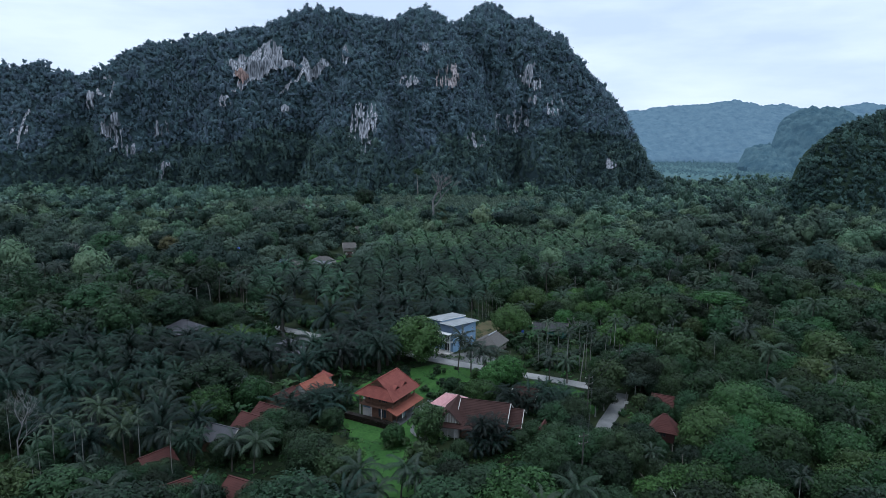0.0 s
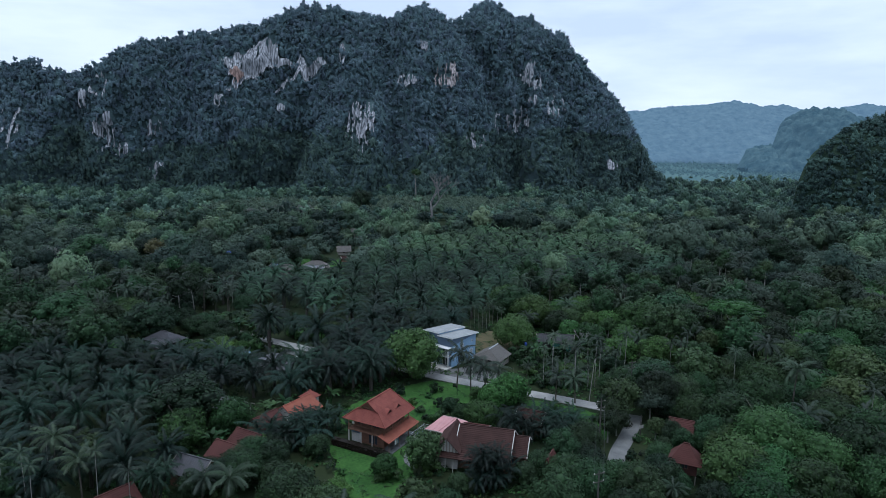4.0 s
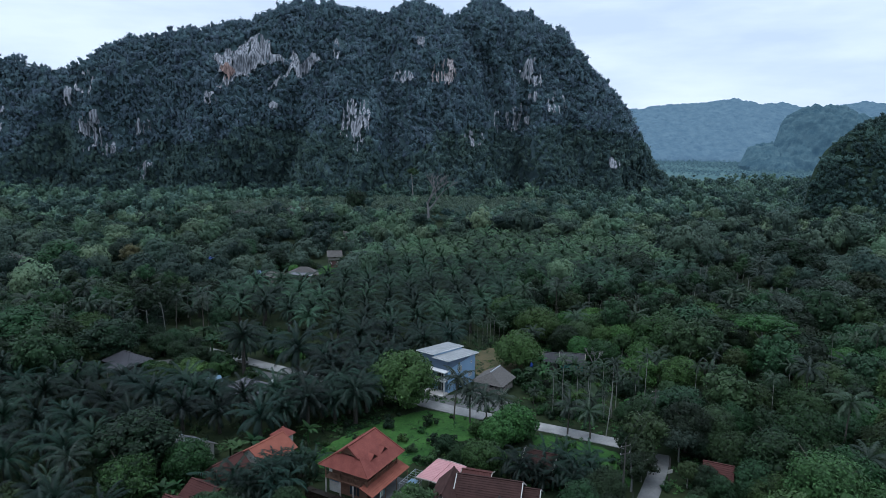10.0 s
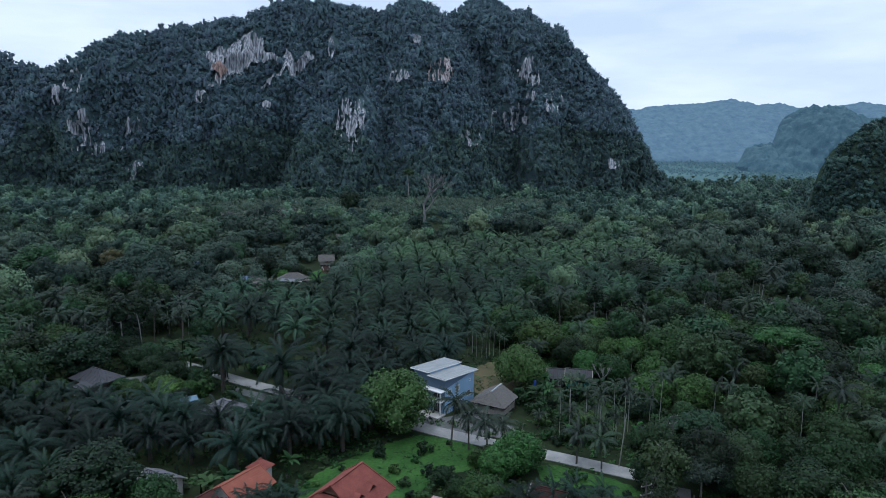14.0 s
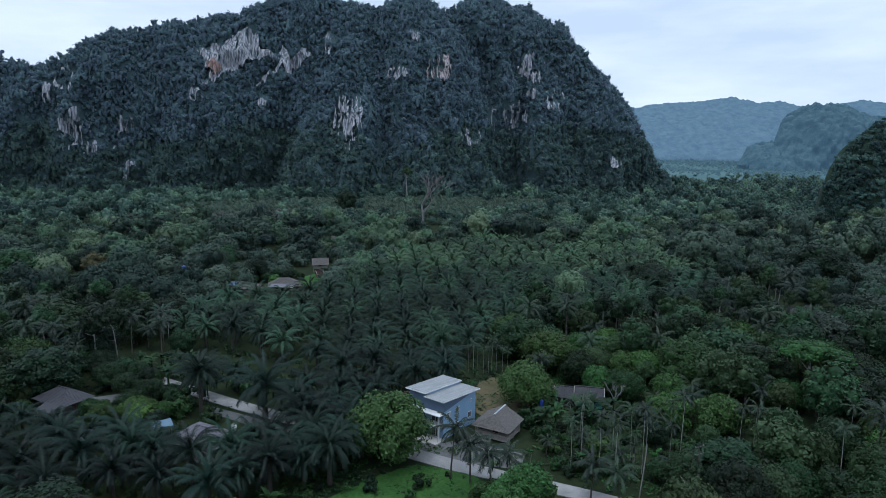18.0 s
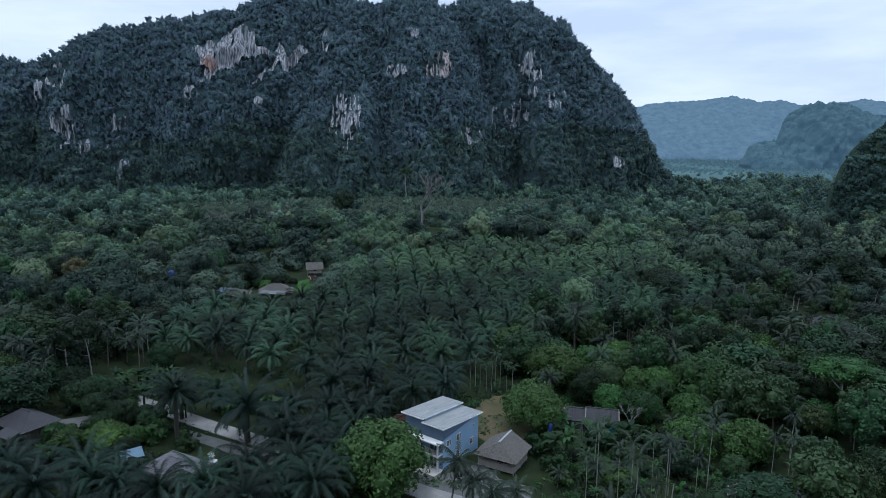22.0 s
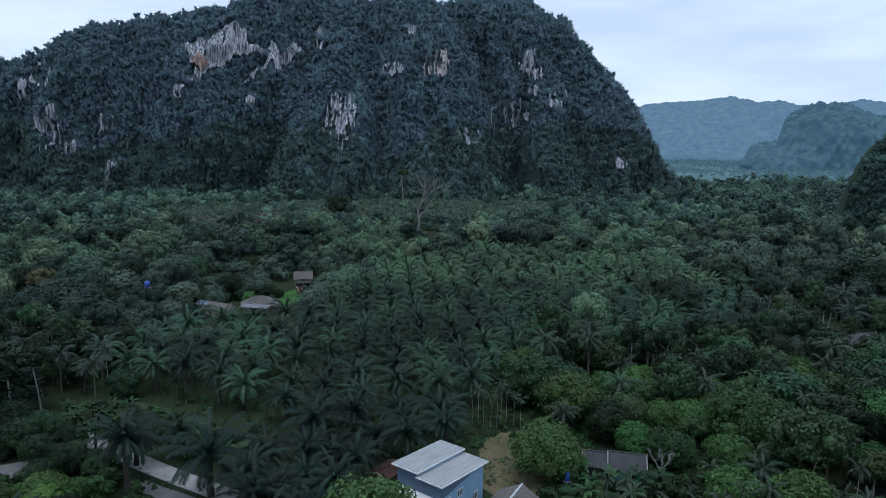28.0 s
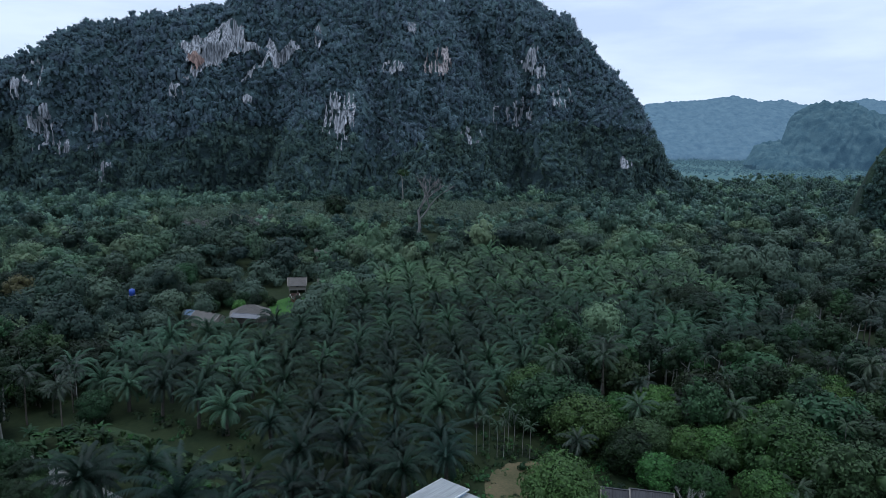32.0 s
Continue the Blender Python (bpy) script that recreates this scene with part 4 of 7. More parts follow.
def railing(parent, p, q, z, mat, h=0.9, gap=0.35, name="railing"):
    """A rail with balusters from p to q."""
    p, q = Vector((*p, z)), Vector((*q, z))
    d = (q - p).normalized()
    s = Vector((-d.y, d.x, 0)) * 0.03
    bm = bmesh.new()

    def bar(a, b, k):
        v = [bm.verts.new(w) for w in (a - s, a + s, b + s, b - s)]
        u = [bm.verts.new(x.co + k) for x in v]
        bm.faces.new(v)
        bm.faces.new(u)
        for i in range(4):
            bm.faces.new((v[i], v[(i + 1) % 4], u[(i + 1) % 4], u[i]))
    up = Vector((0, 0, 0.07))
    bar(p + Vector((0, 0, h)), q + Vector((0, 0, h)), up)
    bar(p + Vector((0, 0, 0.12)), q + Vector((0, 0, 0.12)), up)
    n = max(2, int((q - p).length / gap))
    for i in range(n + 1):
        c = p.lerp(q, i / n)
        bar(c - d * 0.025, c + d * 0.025, Vector((0, 0, h)))
    return part(name, bm, mat, parent)


def house(name, x, y, rot, w, d, h, rise, wall_mat, roof_mat, label, kind="tile", form="gable", over=0.55, category="house", ends=True, open_sides=False, gable_mat=None, legs=0.0, wins=True, group="village houses"):
    """A one-storey house with its ridge along its own x; legs raises it on posts, open_sides leaves only posts."""
    ho = thing(name, pose(x, y, 0, 0, 0, rot), label, category, group)
    if legs or open_sides:
        top = h if open_sides else legs
        for sx in (-1, 0, 1):
            for sy in (-1, 1):
                part("post", boxed(sx * (w / 2 - 0.12) - 0.08, sy * (d / 2 - 0.12) - 0.08, 0, sx * (w / 2 - 0.12) + 0.08, sy * (d / 2 - 0.12) + 0.08, top), M_TIMB, ho)
    if not open_sides:
        part("wall", boxed(-w / 2, -d / 2, legs, w / 2, d / 2, h), wall_mat, ho)
    X, Y, drop = w / 2 + (0.45 if form == "gable" else over), d / 2 + over, rise * over / (d / 2)
    z0, z1 = h + 0.06 - drop, h + 0.06 + rise
    if form == "gable":
        for s in (-1, 1):
            part("roof", roofing(kind, bmesh.new(), (-s * X, -s * Y, z0), (s * X, -s * Y, z0), (s * X, 0, z1), (-s * X, 0, z1)), roof_mat, ho)
        if ends:
            for s in (-1, 1):
                bm = bmesh.new()
                xa, xb = s * w / 2, s * (w / 2 - 0.12)
                v = [bm.verts.new(p) for k in (xa, xb) for p in ((k, -d / 2, h), (k, d / 2, h), (k, 0, h + rise - 0.06))]
                bm.faces.new(v[:3])
                bm.faces.new(v[3:][::-1])
                for i in range(3):
                    j = (i + 1) % 3
                    bm.faces.new((v[i], v[j], v[3 + j], v[3 + i]))
                part("gable", bm, gable_mat or wall_mat, ho)
        part("ridge_cap", boxed(-X, -0.13, z1 - 0.02, X, 0.13, z1 + 0.09), roof_mat, ho)
        for s in (-1, 1):
            for q in (-1, 1):
                bm = bmesh.new()
                slab(bm, [(s * (X + 0.02), q * (Y + 0.02), z0 + 0.03), (s * (X + 0.02), 0, z1 + 0.1), (s * (X - 0.12), 0, z1 + 0.1), (s * (X - 0.12), q * (Y + 0.02), z0 + 0.03)], 0.16)
                part("bargeboard", bm, M_TIMB if kind != "tile" else (M_CREAM if roof_mat is M_TILE_B else roof_mat), ho)
    else:
        r = max(0.15, (w - d) / 2)
        A, B, C, D = (-X, -Y, z0), (X, -Y, z0), (X, Y, z0), (-X, Y, z0)
        P, Q = (-r, 0, z1), (r, 0, z1)
        for a, b, c, e in ((A, B, Q, P), (C, D, P, Q), (B, C, Q, Q), (D, A, P, P)):
            part("roof", roofing(kind if kind != "metal" else "tile", bmesh.new(), a, b, c, e), roof_mat, ho)
        part("ridge_cap", boxed(-r - 0.1, -0.13, z1 - 0.02, r + 0.1, 0.13, z1 + 0.1), roof_mat, ho)
    if wins and not open_sides:
        n = max(1, int(w // 3.2))
        for i in range(n):
            window(ho, -w / 2 + w * (i + 0.5) / n, -d / 2, legs + 0.95, 1.1, 1.0, "-y", M_WOOD)
        window(ho, w / 2, 0, legs + 0.95, 1.0, 1.0, "+x", M_WOOD)
        window(ho, -w / 2, 0, legs + 0.95, 1.0, 1.0, "-x", M_WOOD)
    return ho


# the two-storey pale blue house
bh = thing("blue_house", pose(13.7, 160.9, 0, 0, 0, 49), "two-storey pale blue house with a stepped grey lean-to roof", "house", "village houses")


def side_prism(y0, y1, pts):
    bm = bmesh.new()
    a, b = [bm.verts.new((x, y0, z)) for x, z in pts], [bm.verts.new((x, y1, z)) for x, z in pts]
    bm.faces.new(a)
    bm.faces.new(b[::-1])
    for i in range(len(pts)):
        j = (i + 1) % len(pts)
        bm.faces.new((a[i], b[i], b[j], a[j]))
    return bm


part("wall", side_prism(0.6, 4.4, [(0.7, 0), (10.9, 0), (10.9, 6.42), (0.7, 7.3)]), M_BLUE, bh, "pale blue painted wall")
part("wall", side_prism(4.402, 8.3, [(0.7, 0), (10.9, 0), (10.9, 7.02), (0.7, 7.9)]), M_BLUE, bh, "pale blue painted wall")
part("upper_panel", boxed(0.62, 0.56, 5.2, 0.698, 4.38, 7.27), M_NAVY, bh, "slate blue upper front panel")
part("upper_panel", boxed(0.62, 4.384, 5.2, 0.698, 8.34, 7.87), M_NAVY, bh, "slate blue upper front panel")
part("side_panel", side_prism(0.55, 0.598, [(0.7, 5.3), (10.6, 6.42), (0.7, 7.27)]), M_NAVY, bh, "slate blue wedge under the eave")
for y0, y1, z in ((0, 4.6, 0), (4.25, 8.9, 0.62)):
    sh = [(0, y0, 7.62 + z), (11.5, y0, 6.62 + z), (11.5, y1, 6.62 + z), (0, y1, 7.62 + z)]
    part("fascia", slab(bmesh.new(), sh, 0.2), M_WHITE, bh, "white roof edge")
    bm = bmesh.new()
    ribs(bm, (0.1, y0 + 0.1, 7.66 + z), (0.1, y1 - 0.1, 7.66 + z), (11.4, y1 - 0.1, 6.68 + z), (11.4, y0 + 0.1, 6.68 + z), 0.28, 0.03)
    part("roof", bm, M_ROOFB, bh, "streaked grey metal roof sheet")
part("canopy", boxed(-0.95, 0.35, 4.98, 0.62, 8.1, 5.16), M_WHITE, bh, "flat white balcony canopy")
part("balcony_floor", boxed(-0.75, 0.6, 2.85, 0.69, 8.1, 3.08), M_WHITE, bh)
for yy in (0.75, 4.3, 7.9):
    part("column", boxed(-0.7, yy - 0.1, 0.2, -0.5, yy + 0.1, 2.85), M_WHITE, bh)
    part("column", boxed(-0.7, yy - 0.1, 3.08, -0.5, yy + 0.1, 4.98), M_WHITE, bh)
railing(bh, (-0.62, 0.85), (-0.62, 7.8), 3.08, M_METAL, 0.85, 0.3)
railing(bh, (-0.62, 0.75), (0.68, 0.75), 3.08, M_METAL, 0.85, 0.3)
for yy, w, z, h in ((2.4, 1.8, 3.1, 1.85), (5.2, 1.0, 3.8, 1.1), (6.9, 1.0, 3.8, 1.1), (2.4, 1.9, 0.27, 2.1), (6.2, 1.4, 1.1, 1.2)):
    window(bh, 0.7, yy, z, w, h, "-x", None, 2, "window" if z > 0.5 and z != 3.1 else "glass_door")
for xx, w, z, h in ((2.2, 1.3, 3.75, 1.15), (5.0, 1.3, 3.85, 1.15), (8.9, 1.3, 1.6, 1.2), (9.3, 0.5, 4.6, 0.55), (4.7, 1.2, 0.9, 1.2)):
    window(bh, xx, 0.6, z, w, h, "-y", None, 1 if w < 0.6 else 3)
window(bh, 10.9, 4.2, 3.8, 1.2, 1.1, "+x")
part("rain_gutter", boxed(11.42, 0.2, 6.30, 11.55, 4.4, 6.42), M_WHITE, bh)
part("porch", boxed(-1.9, 0.4, 0.0, 0.69, 8.2, 0.25), M_CREAM, bh, "tiled porch slab")
part("step", boxed(-2.4, 2.4, 0.0, -1.9, 5.0, 0.13), M_CREAM, bh)
part("water_pipe", boxed(3.5, 0.42, 0, 3.6, 0.52, 2.4), M_METAL, bh)
sheet("drive", [(7.5, 158.8), (12.5, 155.0), (25.5, 150.8), (27.5, 156), (22.5, 159.0), (20.5, 164.5), (15.5, 161.5), (12.5, 160.5), (9.5, 163)], 0.035, M_ASPH, "grey concrete yard in front of the blue house")
sheet("side_path", [(20.5, 164.8), (22.8, 161.5), (25.0, 170.5), (23.5, 173.0)], 0.05, M_ASPH, "grey concrete path beside the blue house")

# the bamboo hut with a leaf roof beside it
hut = thing("bamboo_hut", pose(25.0, 159.0, 0, 0, 0, 57), "bamboo hut with a weathered grey leaf thatch roof", "hut")
part("floor", boxed(0.5, 0.4, 0.35, 6.6, 6.9, 0.5), M_TIMB, hut)
for xx in (0.6, 3.5, 6.4):
    for yy in (0.5, 6.7):
        part("post", boxed(xx - 0.07, yy - 0.07, 0, xx + 0.07, yy + 0.07, 2.45), M_TIMB, hut)
part("wall", boxed(0.6, 0.45, 0.5, 6.5, 0.55, 1.35), M_TIMB, hut, "low woven bamboo wall")
part("wall", boxed(0.55, 0.5, 0.5, 0.65, 6.8, 1.35), M_TIMB, hut, "low woven bamboo wall")
part("wall", boxed(2.2, 1.6, 0.5, 6.4, 6.7, 2.5), M_TIMB, hut, "woven bamboo room")
# No opening: a near-black slab on the room's wall stands for the shade inside.
part("doorway", boxed(2.12, 3.0, 0.52, 2.2, 4.0, 2.2), M_BLACK, hut)
window(hut, 4.6, 1.6, 1.2, 1.0, 0.8, "-y", M_TIMB)
A, B, C, D = (0, 0, 2.4), (7.1, 0, 2.4), (7.1, 7.3, 2.4), (0, 7.3, 2.4)
P, Q = (2.0, 3.65, 4.3), (6.9, 3.65, 4.45)
for a, b, c, e in ((A, B, Q, P), (C, D, P, Q), (D, A, P, P), (B, C, Q, Q)):
    part("roof", roofing("thatch", bmesh.new(), a, b, c, e), M_THATCH, hut)
part("ridge_cap", boxed(1.9, 3.5, 4.34, 7.0, 3.8, 4.52), M_METAL, hut, "bent metal ridge sheet")
railing(hut, (0.55, 0.5), (0.55, 6.8), 1.3, M_TIMB, 0.35, 0.5)

# the two-storey wooden house with the red roof
rd = thing("red_house", pose(-1.1, 118.7, 0, 0, 0, 58), "two-storey wooden house with a red tiled hip-and-gable roof", "house", "village houses")
part("lower_wall", boxed(1.6, 1.3, 0, 9.0, 8.2, 2.55), M_WOOD, rd, "dark brown wooden lower wall")
part("upper_wall", boxed(1.9, 1.6, 2.75, 9.0, 8.2, 4.9), M_WOOD, rd, "reddish brown wooden upper wall")
part("floor_edge", boxed(0.55, 0.6, 2.55, 9.1, 8.4, 2.75), M_WOOD, rd)
part("white_wall", boxed(1.5, 6.4, 0, 1.6, 8.25, 2.5), M_CREAM, rd, "pale rendered corner wall")
part("white_wall", boxed(1.52, 8.2, 0, 4.5, 8.3, 2.5), M_CREAM, rd, "pale rendered corner wall")
part("blue_band", boxed(1.42, 6.4, 1.75, 1.5, 8.2, 2.2), M_TARP, rd, "pale blue sign band")
for yy in (0.7, 3.2, 5.6, 8.3):
    part("post", boxed(0.6, yy - 0.07, 2.75, 0.74, yy + 0.07, 4.85), M_WOOD, rd)
    part("lower_post", boxed(0.6, yy - 0.08, 0, 0.76, yy + 0.08, 2.55), M_CREAM if yy > 3 else M_WOOD, rd)
for xx in (3.2, 6.0, 8.9):
    part("post", boxed(xx - 0.08, 0.65, 2.75, xx + 0.08, 0.81, 4.85), M_WOOD, rd)
railing(rd, (0.65, 0.7), (0.65, 8.3), 2.75, M_WOOD, 0.85, 0.22)
railing(rd, (0.65, 0.72), (9.0, 0.72), 2.75, M_WOOD, 0.85, 0.22)
window(rd, 1.9, 3.6, 3.3, 2.2, 1.1, "-x", M_WOOD, 4)
window(rd, 1.9, 6.6, 3.3, 1.2, 1.1, "-x", M_WOOD, 2)
window(rd, 1.6, 3.6, 0.3, 2.0, 2.0, "-x", M_WOOD, 3)
for xx in (3.4, 6.6):
    window(rd, xx, 1.6, 3.2, 1.3, 1.2, "-y", M_WOOD, 2)
    window(rd, xx, 1.3, 0.5, 1.5, 1.6, "-y", M_WOOD, 2)
EZ, RZ, KZ = 4.72, 8.15, 6.65
SLP = (RZ - EZ) / 4.6
f = (KZ - EZ) / (RZ - EZ)
ky = 4.6 * f
bx = 10.1 - 1.6 * f
SL = [
    ((0, 0, EZ), (10.1, 0, EZ), (bx, ky, KZ), (1.5, ky, KZ)),
    ((1.35, ky, KZ), (bx, ky, KZ), (8.5, 4.6, RZ), (1.35, 4.6, RZ)),
    ((10.1, 9.2, EZ), (0, 9.2, EZ), (1.5, 9.2 - ky, KZ), (bx, 9.2 - ky, KZ)),
    ((bx, 9.2 - ky, KZ), (1.35, 9.2 - ky, KZ), (1.35, 4.6, RZ), (8.5, 4.6, RZ)),
    ((0, 9.2, EZ), (0, 0, EZ), (1.5, ky, KZ), (1.5, 9.2 - ky, KZ)),
    ((10.1, 0, EZ), (10.1, 9.2, EZ), (8.5, 4.6, RZ), (8.5, 4.6, RZ)),
]
for a, b, c, e in SL:
    part("roof", roofing("tile", bmesh.new(), a, b, c, e), M_TILE_R, rd, "red clay tile roof slope")
bm = bmesh.new()
bm.faces.new([bm.verts.new(p) for p in ((1.75, ky, KZ), (1.75, 9.2 - ky, KZ), (1.75, 4.6, RZ - 0.1))])
part("gable", bm, M_WOOD, rd, "dark open gable")
for s in (0, 1):
    bm = bmesh.new()
    y0 = ky if s == 0 else 9.2 - ky
    slab(bm, [(1.2, y0, KZ + 0.06), (1.2, 4.6, RZ + 0.12), (1.45, 4.6, RZ + 0.12), (1.45, y0, KZ + 0.06)], 0.2)
    part("bargeboard", bm, M_TILE_R, rd)
for xx in (3.7, 6.5):
    yf, zr = 1.55, EZ + SLP * 2.65
    yb = (zr - EZ) / SLP
    bm = bmesh.new()
    for s in (-1, 1):
        slab(bm, [(xx, yf - 0.15, zr), (xx, yb + 0.1, zr), (xx + s * 0.95, yf + 0.1, EZ + SLP * (yf + 0.1) + 0.08), (xx + s * 0.95, yf - 0.15, EZ + SLP * yf + 0.02)], 0.07)
    dm = part("dormer", bm, M_TILE_R, rd)
    bm = bmesh.new()
    bm.faces.new([bm.verts.new(p) for p in ((xx - 0.8, yf, EZ + SLP * yf), (xx + 0.8, yf, EZ + SLP * yf), (xx, yf, zr - 0.06))])
    part("dormer_face", bm, M_TILE_B, dm)
part("ridge_cap", boxed(1.2, 4.45, RZ, 8.6, 4.75, RZ + 0.13), M_TILE_R, rd)
for p, q in (((0, 0, EZ), (1.5, ky, KZ)), ((0, 9.2, EZ), (1.5, 9.2 - ky, KZ)), ((10.1, 0, EZ), (8.5, 4.6, RZ)), ((10.1, 9.2, EZ), (8.5, 4.6, RZ))):
    v, fa = tube_np([Vector(p) + Vector((0, 0, 0.05)), Vector(q) + Vector((0, 0, 0.07))], [0.11, 0.11], 5)
    mesh_part("hip_cap", np_mesh("hip_cap", v, fa), M_TILE_R, rd)
part("side_roof", roofing("tile", bmesh.new(), (-0.4, -1.05, 2.35), (9.9, -1.05, 2.35), (9.9, 1.3, 3.2), (-0.4, 1.3, 3.2)), M_TILE_O, rd, "orange tiled veranda roof")
for xx in (0.0, 3.3, 6.5, 9.6):
    part("post", boxed(xx - 0.05, -0.85, 0, xx + 0.05, -0.75, 2.35), M_WOOD, rd)
part("veranda_floor", boxed(-0.3, -1.1, 0, 9.8, 1.3, 0.14), M_ASPH, rd)
for i, (xx, c) in enumerate(((2.2, M_WHITE), (2.7, M_CREAM), (3.1, M_TARP))):
    part("hung_cloth", boxed(xx, -0.6, 0.9, xx + 0.38, -0.57, 1.9), c, rd, "washing hung under the veranda")
part("satellite_dish", boxed(0.4, 6.9, 3.9, 0.5, 7.4, 4.3), M_CREAM, rd)

# a clipped reddish hedge along the front of the red house
rng = np.random.default_rng(64)
hd = thing("hedge", pose(-1.1, 118.7, 0, 0, 0, 58), "clipped reddish brown garden hedge", "hedge")
M_HEDGE = foliage("hedge_leaf", (0.0078, 0.0068, 0.0045), (0.0415, 0.0235, 0.0158))
c = np.stack([rng.uniform(-1.9, -0.7, 260), rng.uniform(-1.2, 10.4, 260), rng.uniform(0.15, 1.2, 260)], 1)
mesh_part("foliage", np_mesh("foliage", *leaves_np(rng, c, 0.34, 14, 0.2)), M_HEDGE, hd)
part("hedge_core", boxed(-1.85, -1.1, 0, -0.75, 10.3, 1.2), M_HEDGE, hd)

# washing frame and garden path by the red house
rk = thing("drying_frame", pose(5.6, 121.0, 0, 0, 0, 58), "white metal garden frame with a pale blue sheet on it", "frame")
for xx in (0, 2.4, 4.8):
    for yy in (0, 2.6):
        part("post", boxed(xx - 0.04, yy - 0.04, 0, xx + 0.04, yy + 0.04, 2.0), M_METAL, rk)
for i in range(8):
    part("bar", boxed(0.0 + i * 0.68 - 0.02, -0.1, 2.0, 0.0 + i * 0.68 + 0.02, 2.7, 2.04), M_METAL, rk)
for yy in (0, 1.3, 2.6):
    part("bar", boxed(-0.1, yy - 0.03, 1.95, 4.9, yy + 0.03, 1.999), M_METAL, rk)
part("sheet", boxed(0.5, 0.3, 2.045, 2.0, 1.6, 2.07), M_TARP, rk, "pale blue cloth")
strip("garden_path", [(4.0, 113.5), (2.2, 116.2), (3.0, 119.5)], 0.35, 0.06, M_ASPH, "narrow concrete garden path", 0.05)

# the long brown-roofed house and its neighbours
lh = house("long_house", 16.4, 116.6, -18, 8.8, 8.6, 3.0, 2.75, M_WOOD, M_TILE_B, "long low house with brown tiled roof and striped pale gable", gable_mat=M_WOOD)
part("wall", boxed(-7.6, -5.0, 0, -4.0, 2.0, 3.0), M_CREAM, lh, "cream plastered wing wall")
part("roof", roofing("tile", bmesh.new(), (-8.1, 2.4, 3.15), (-8.1, -5.7, 3.15), (-5.8, -5.7, 5.45), (-5.8, 2.4, 5.45)), M_TILE_B, lh)
part("roof", roofing("tile", bmesh.new(), (-3.5, -5.7, 3.15), (-3.5, 2.4, 3.15), (-5.8, 2.4, 5.45), (-5.8, -5.7, 5.45)), M_TILE_B, lh)
part("ridge_cap", boxed(-5.93, -5.7, 5.43, -5.67, 2.4, 5.55), M_TILE_B, lh)
part("skirt_roof", roofing("tile", bmesh.new(), (-8.2, -6.5, 2.55), (3.6, -6.5, 2.55), (3.6, -5.05, 3.08), (-8.2, -5.05, 3.08)), M_TILE_B, lh)
for i in range(14):
    xx = -7.5 + i * 0.26
    zz = 3.1 + 2.2 * (1 - abs(xx + 5.8 + 0.11) / 2.0) - 0.12
    if zz > 3.2:
        part("gable_board", boxed(xx, -5.30 - 0.02 * (i % 2), 3.1, xx + 0.22, -5.2, zz), M_CREAM if i % 2 else M_TIMB, lh)
for xx in (-7.2, -5.9, -4.6):
    part("post", boxed(xx, -6.2, 0, xx + 0.14, -6.06, 2.6), M_CREAM, lh)
house("house_wing", 21.6, 115.7, -18, 3.3, 6.2, 2.7, 1.85, M_WOOD, M_TILE_B, "low wing with a brown tiled roof and pale bargeboards")
house("carport", 9.95, 123.9, 57, 6.0, 4.6, 2.8, 0.08, M_CREAM, M_PINK, "open carport with a faded pink sheet metal roof", kind="metal", open_sides=True, ends=False, over=0.3, category="carport")
house("lean_shelter", 15.4, 123.2, -20, 4.0, 3.2, 2.6, 0.6, M_CREAM, M_TILE_D, "small shelter with a dark red metal roof", kind="metal", open_sides=True, ends=False, over=0.3, category="shelter")
house("back_house", 26.3, 127.2, -30, 4.6, 4.6, 2.6, 1.5, M_WOOD, M_TILE_B, "small house with a red-brown tiled roof among trees")
house("orange_house", -18.4, 132.0, 55, 6.6, 5.6, 3.0, 1.6, M_CREAM, M_TILE_O, "house with an orange tiled gable roof behind palms")
house("garden_house", -23.2, 126.3, 55, 4.8, 4.4, 2.8, 1.6, M_WOOD, M_TILE_D, "small house with a dark red tiled roof")
house("bath_house", -16.6, 136.6, 55, 2.4, 2.4, 3.8, 0.9, M_CREAM, M_TILE_R, "small square tower house with a red roof", form="hip", over=0.4, category="outbuilding")
house("guest_house", -24.4, 119.4, -33, 5.0, 4.8, 2.8, 1.5, M_WOOD, M_TILE_D, "guest house with a worn red tiled roof", gable_mat=M_CREAM)
house("guest_house", -26.6, 115.1, -32, 5.2, 4.6, 2.8, 1.5, M_WOOD, M_TILE_D, "guest house with a worn red tiled roof", gable_mat=M_CREAM)
house("grey_house", -30.8, 110.6, -27, 6.0, 4.6, 2.7, 1.6, M_WOOD, M_DARKR, "house with a dark grey sheet metal roof", kind="metal", gable_mat=M_TILE_R)
house("purple_house", -31.0, 134.4, -30, 4.8, 4.4, 2.8, 1.2, M_CREAM, M_GREY, "small house with a purplish grey metal roof", kind="metal")
house("garden_hut", -39.2, 101.5, 50, 4.6, 4.2, 2.7, 1.4, M_WOOD, M_TILE_D, "small wooden hut with a rusty red roof", category="hut")
house("garden_hut", -23.0, 92.4, -30, 4.6, 4.2, 2.7, 1.4, M_WOOD, M_TILE_D, "small wooden hut with a dark red roof", category="hut")
house("garden_hut", -15.4, 90.2, -30, 4.6, 4.2, 2.7, 1.4, M_WOOD, M_TILE_D, "small wooden hut with a dark red roof", category="hut")
house("garden_hut", -32.8, 92.2, 40, 4.2, 3.8, 2.7, 1.4, M_WOOD, M_TILE_D, "small wooden hut with a dark red roof", category="hut")
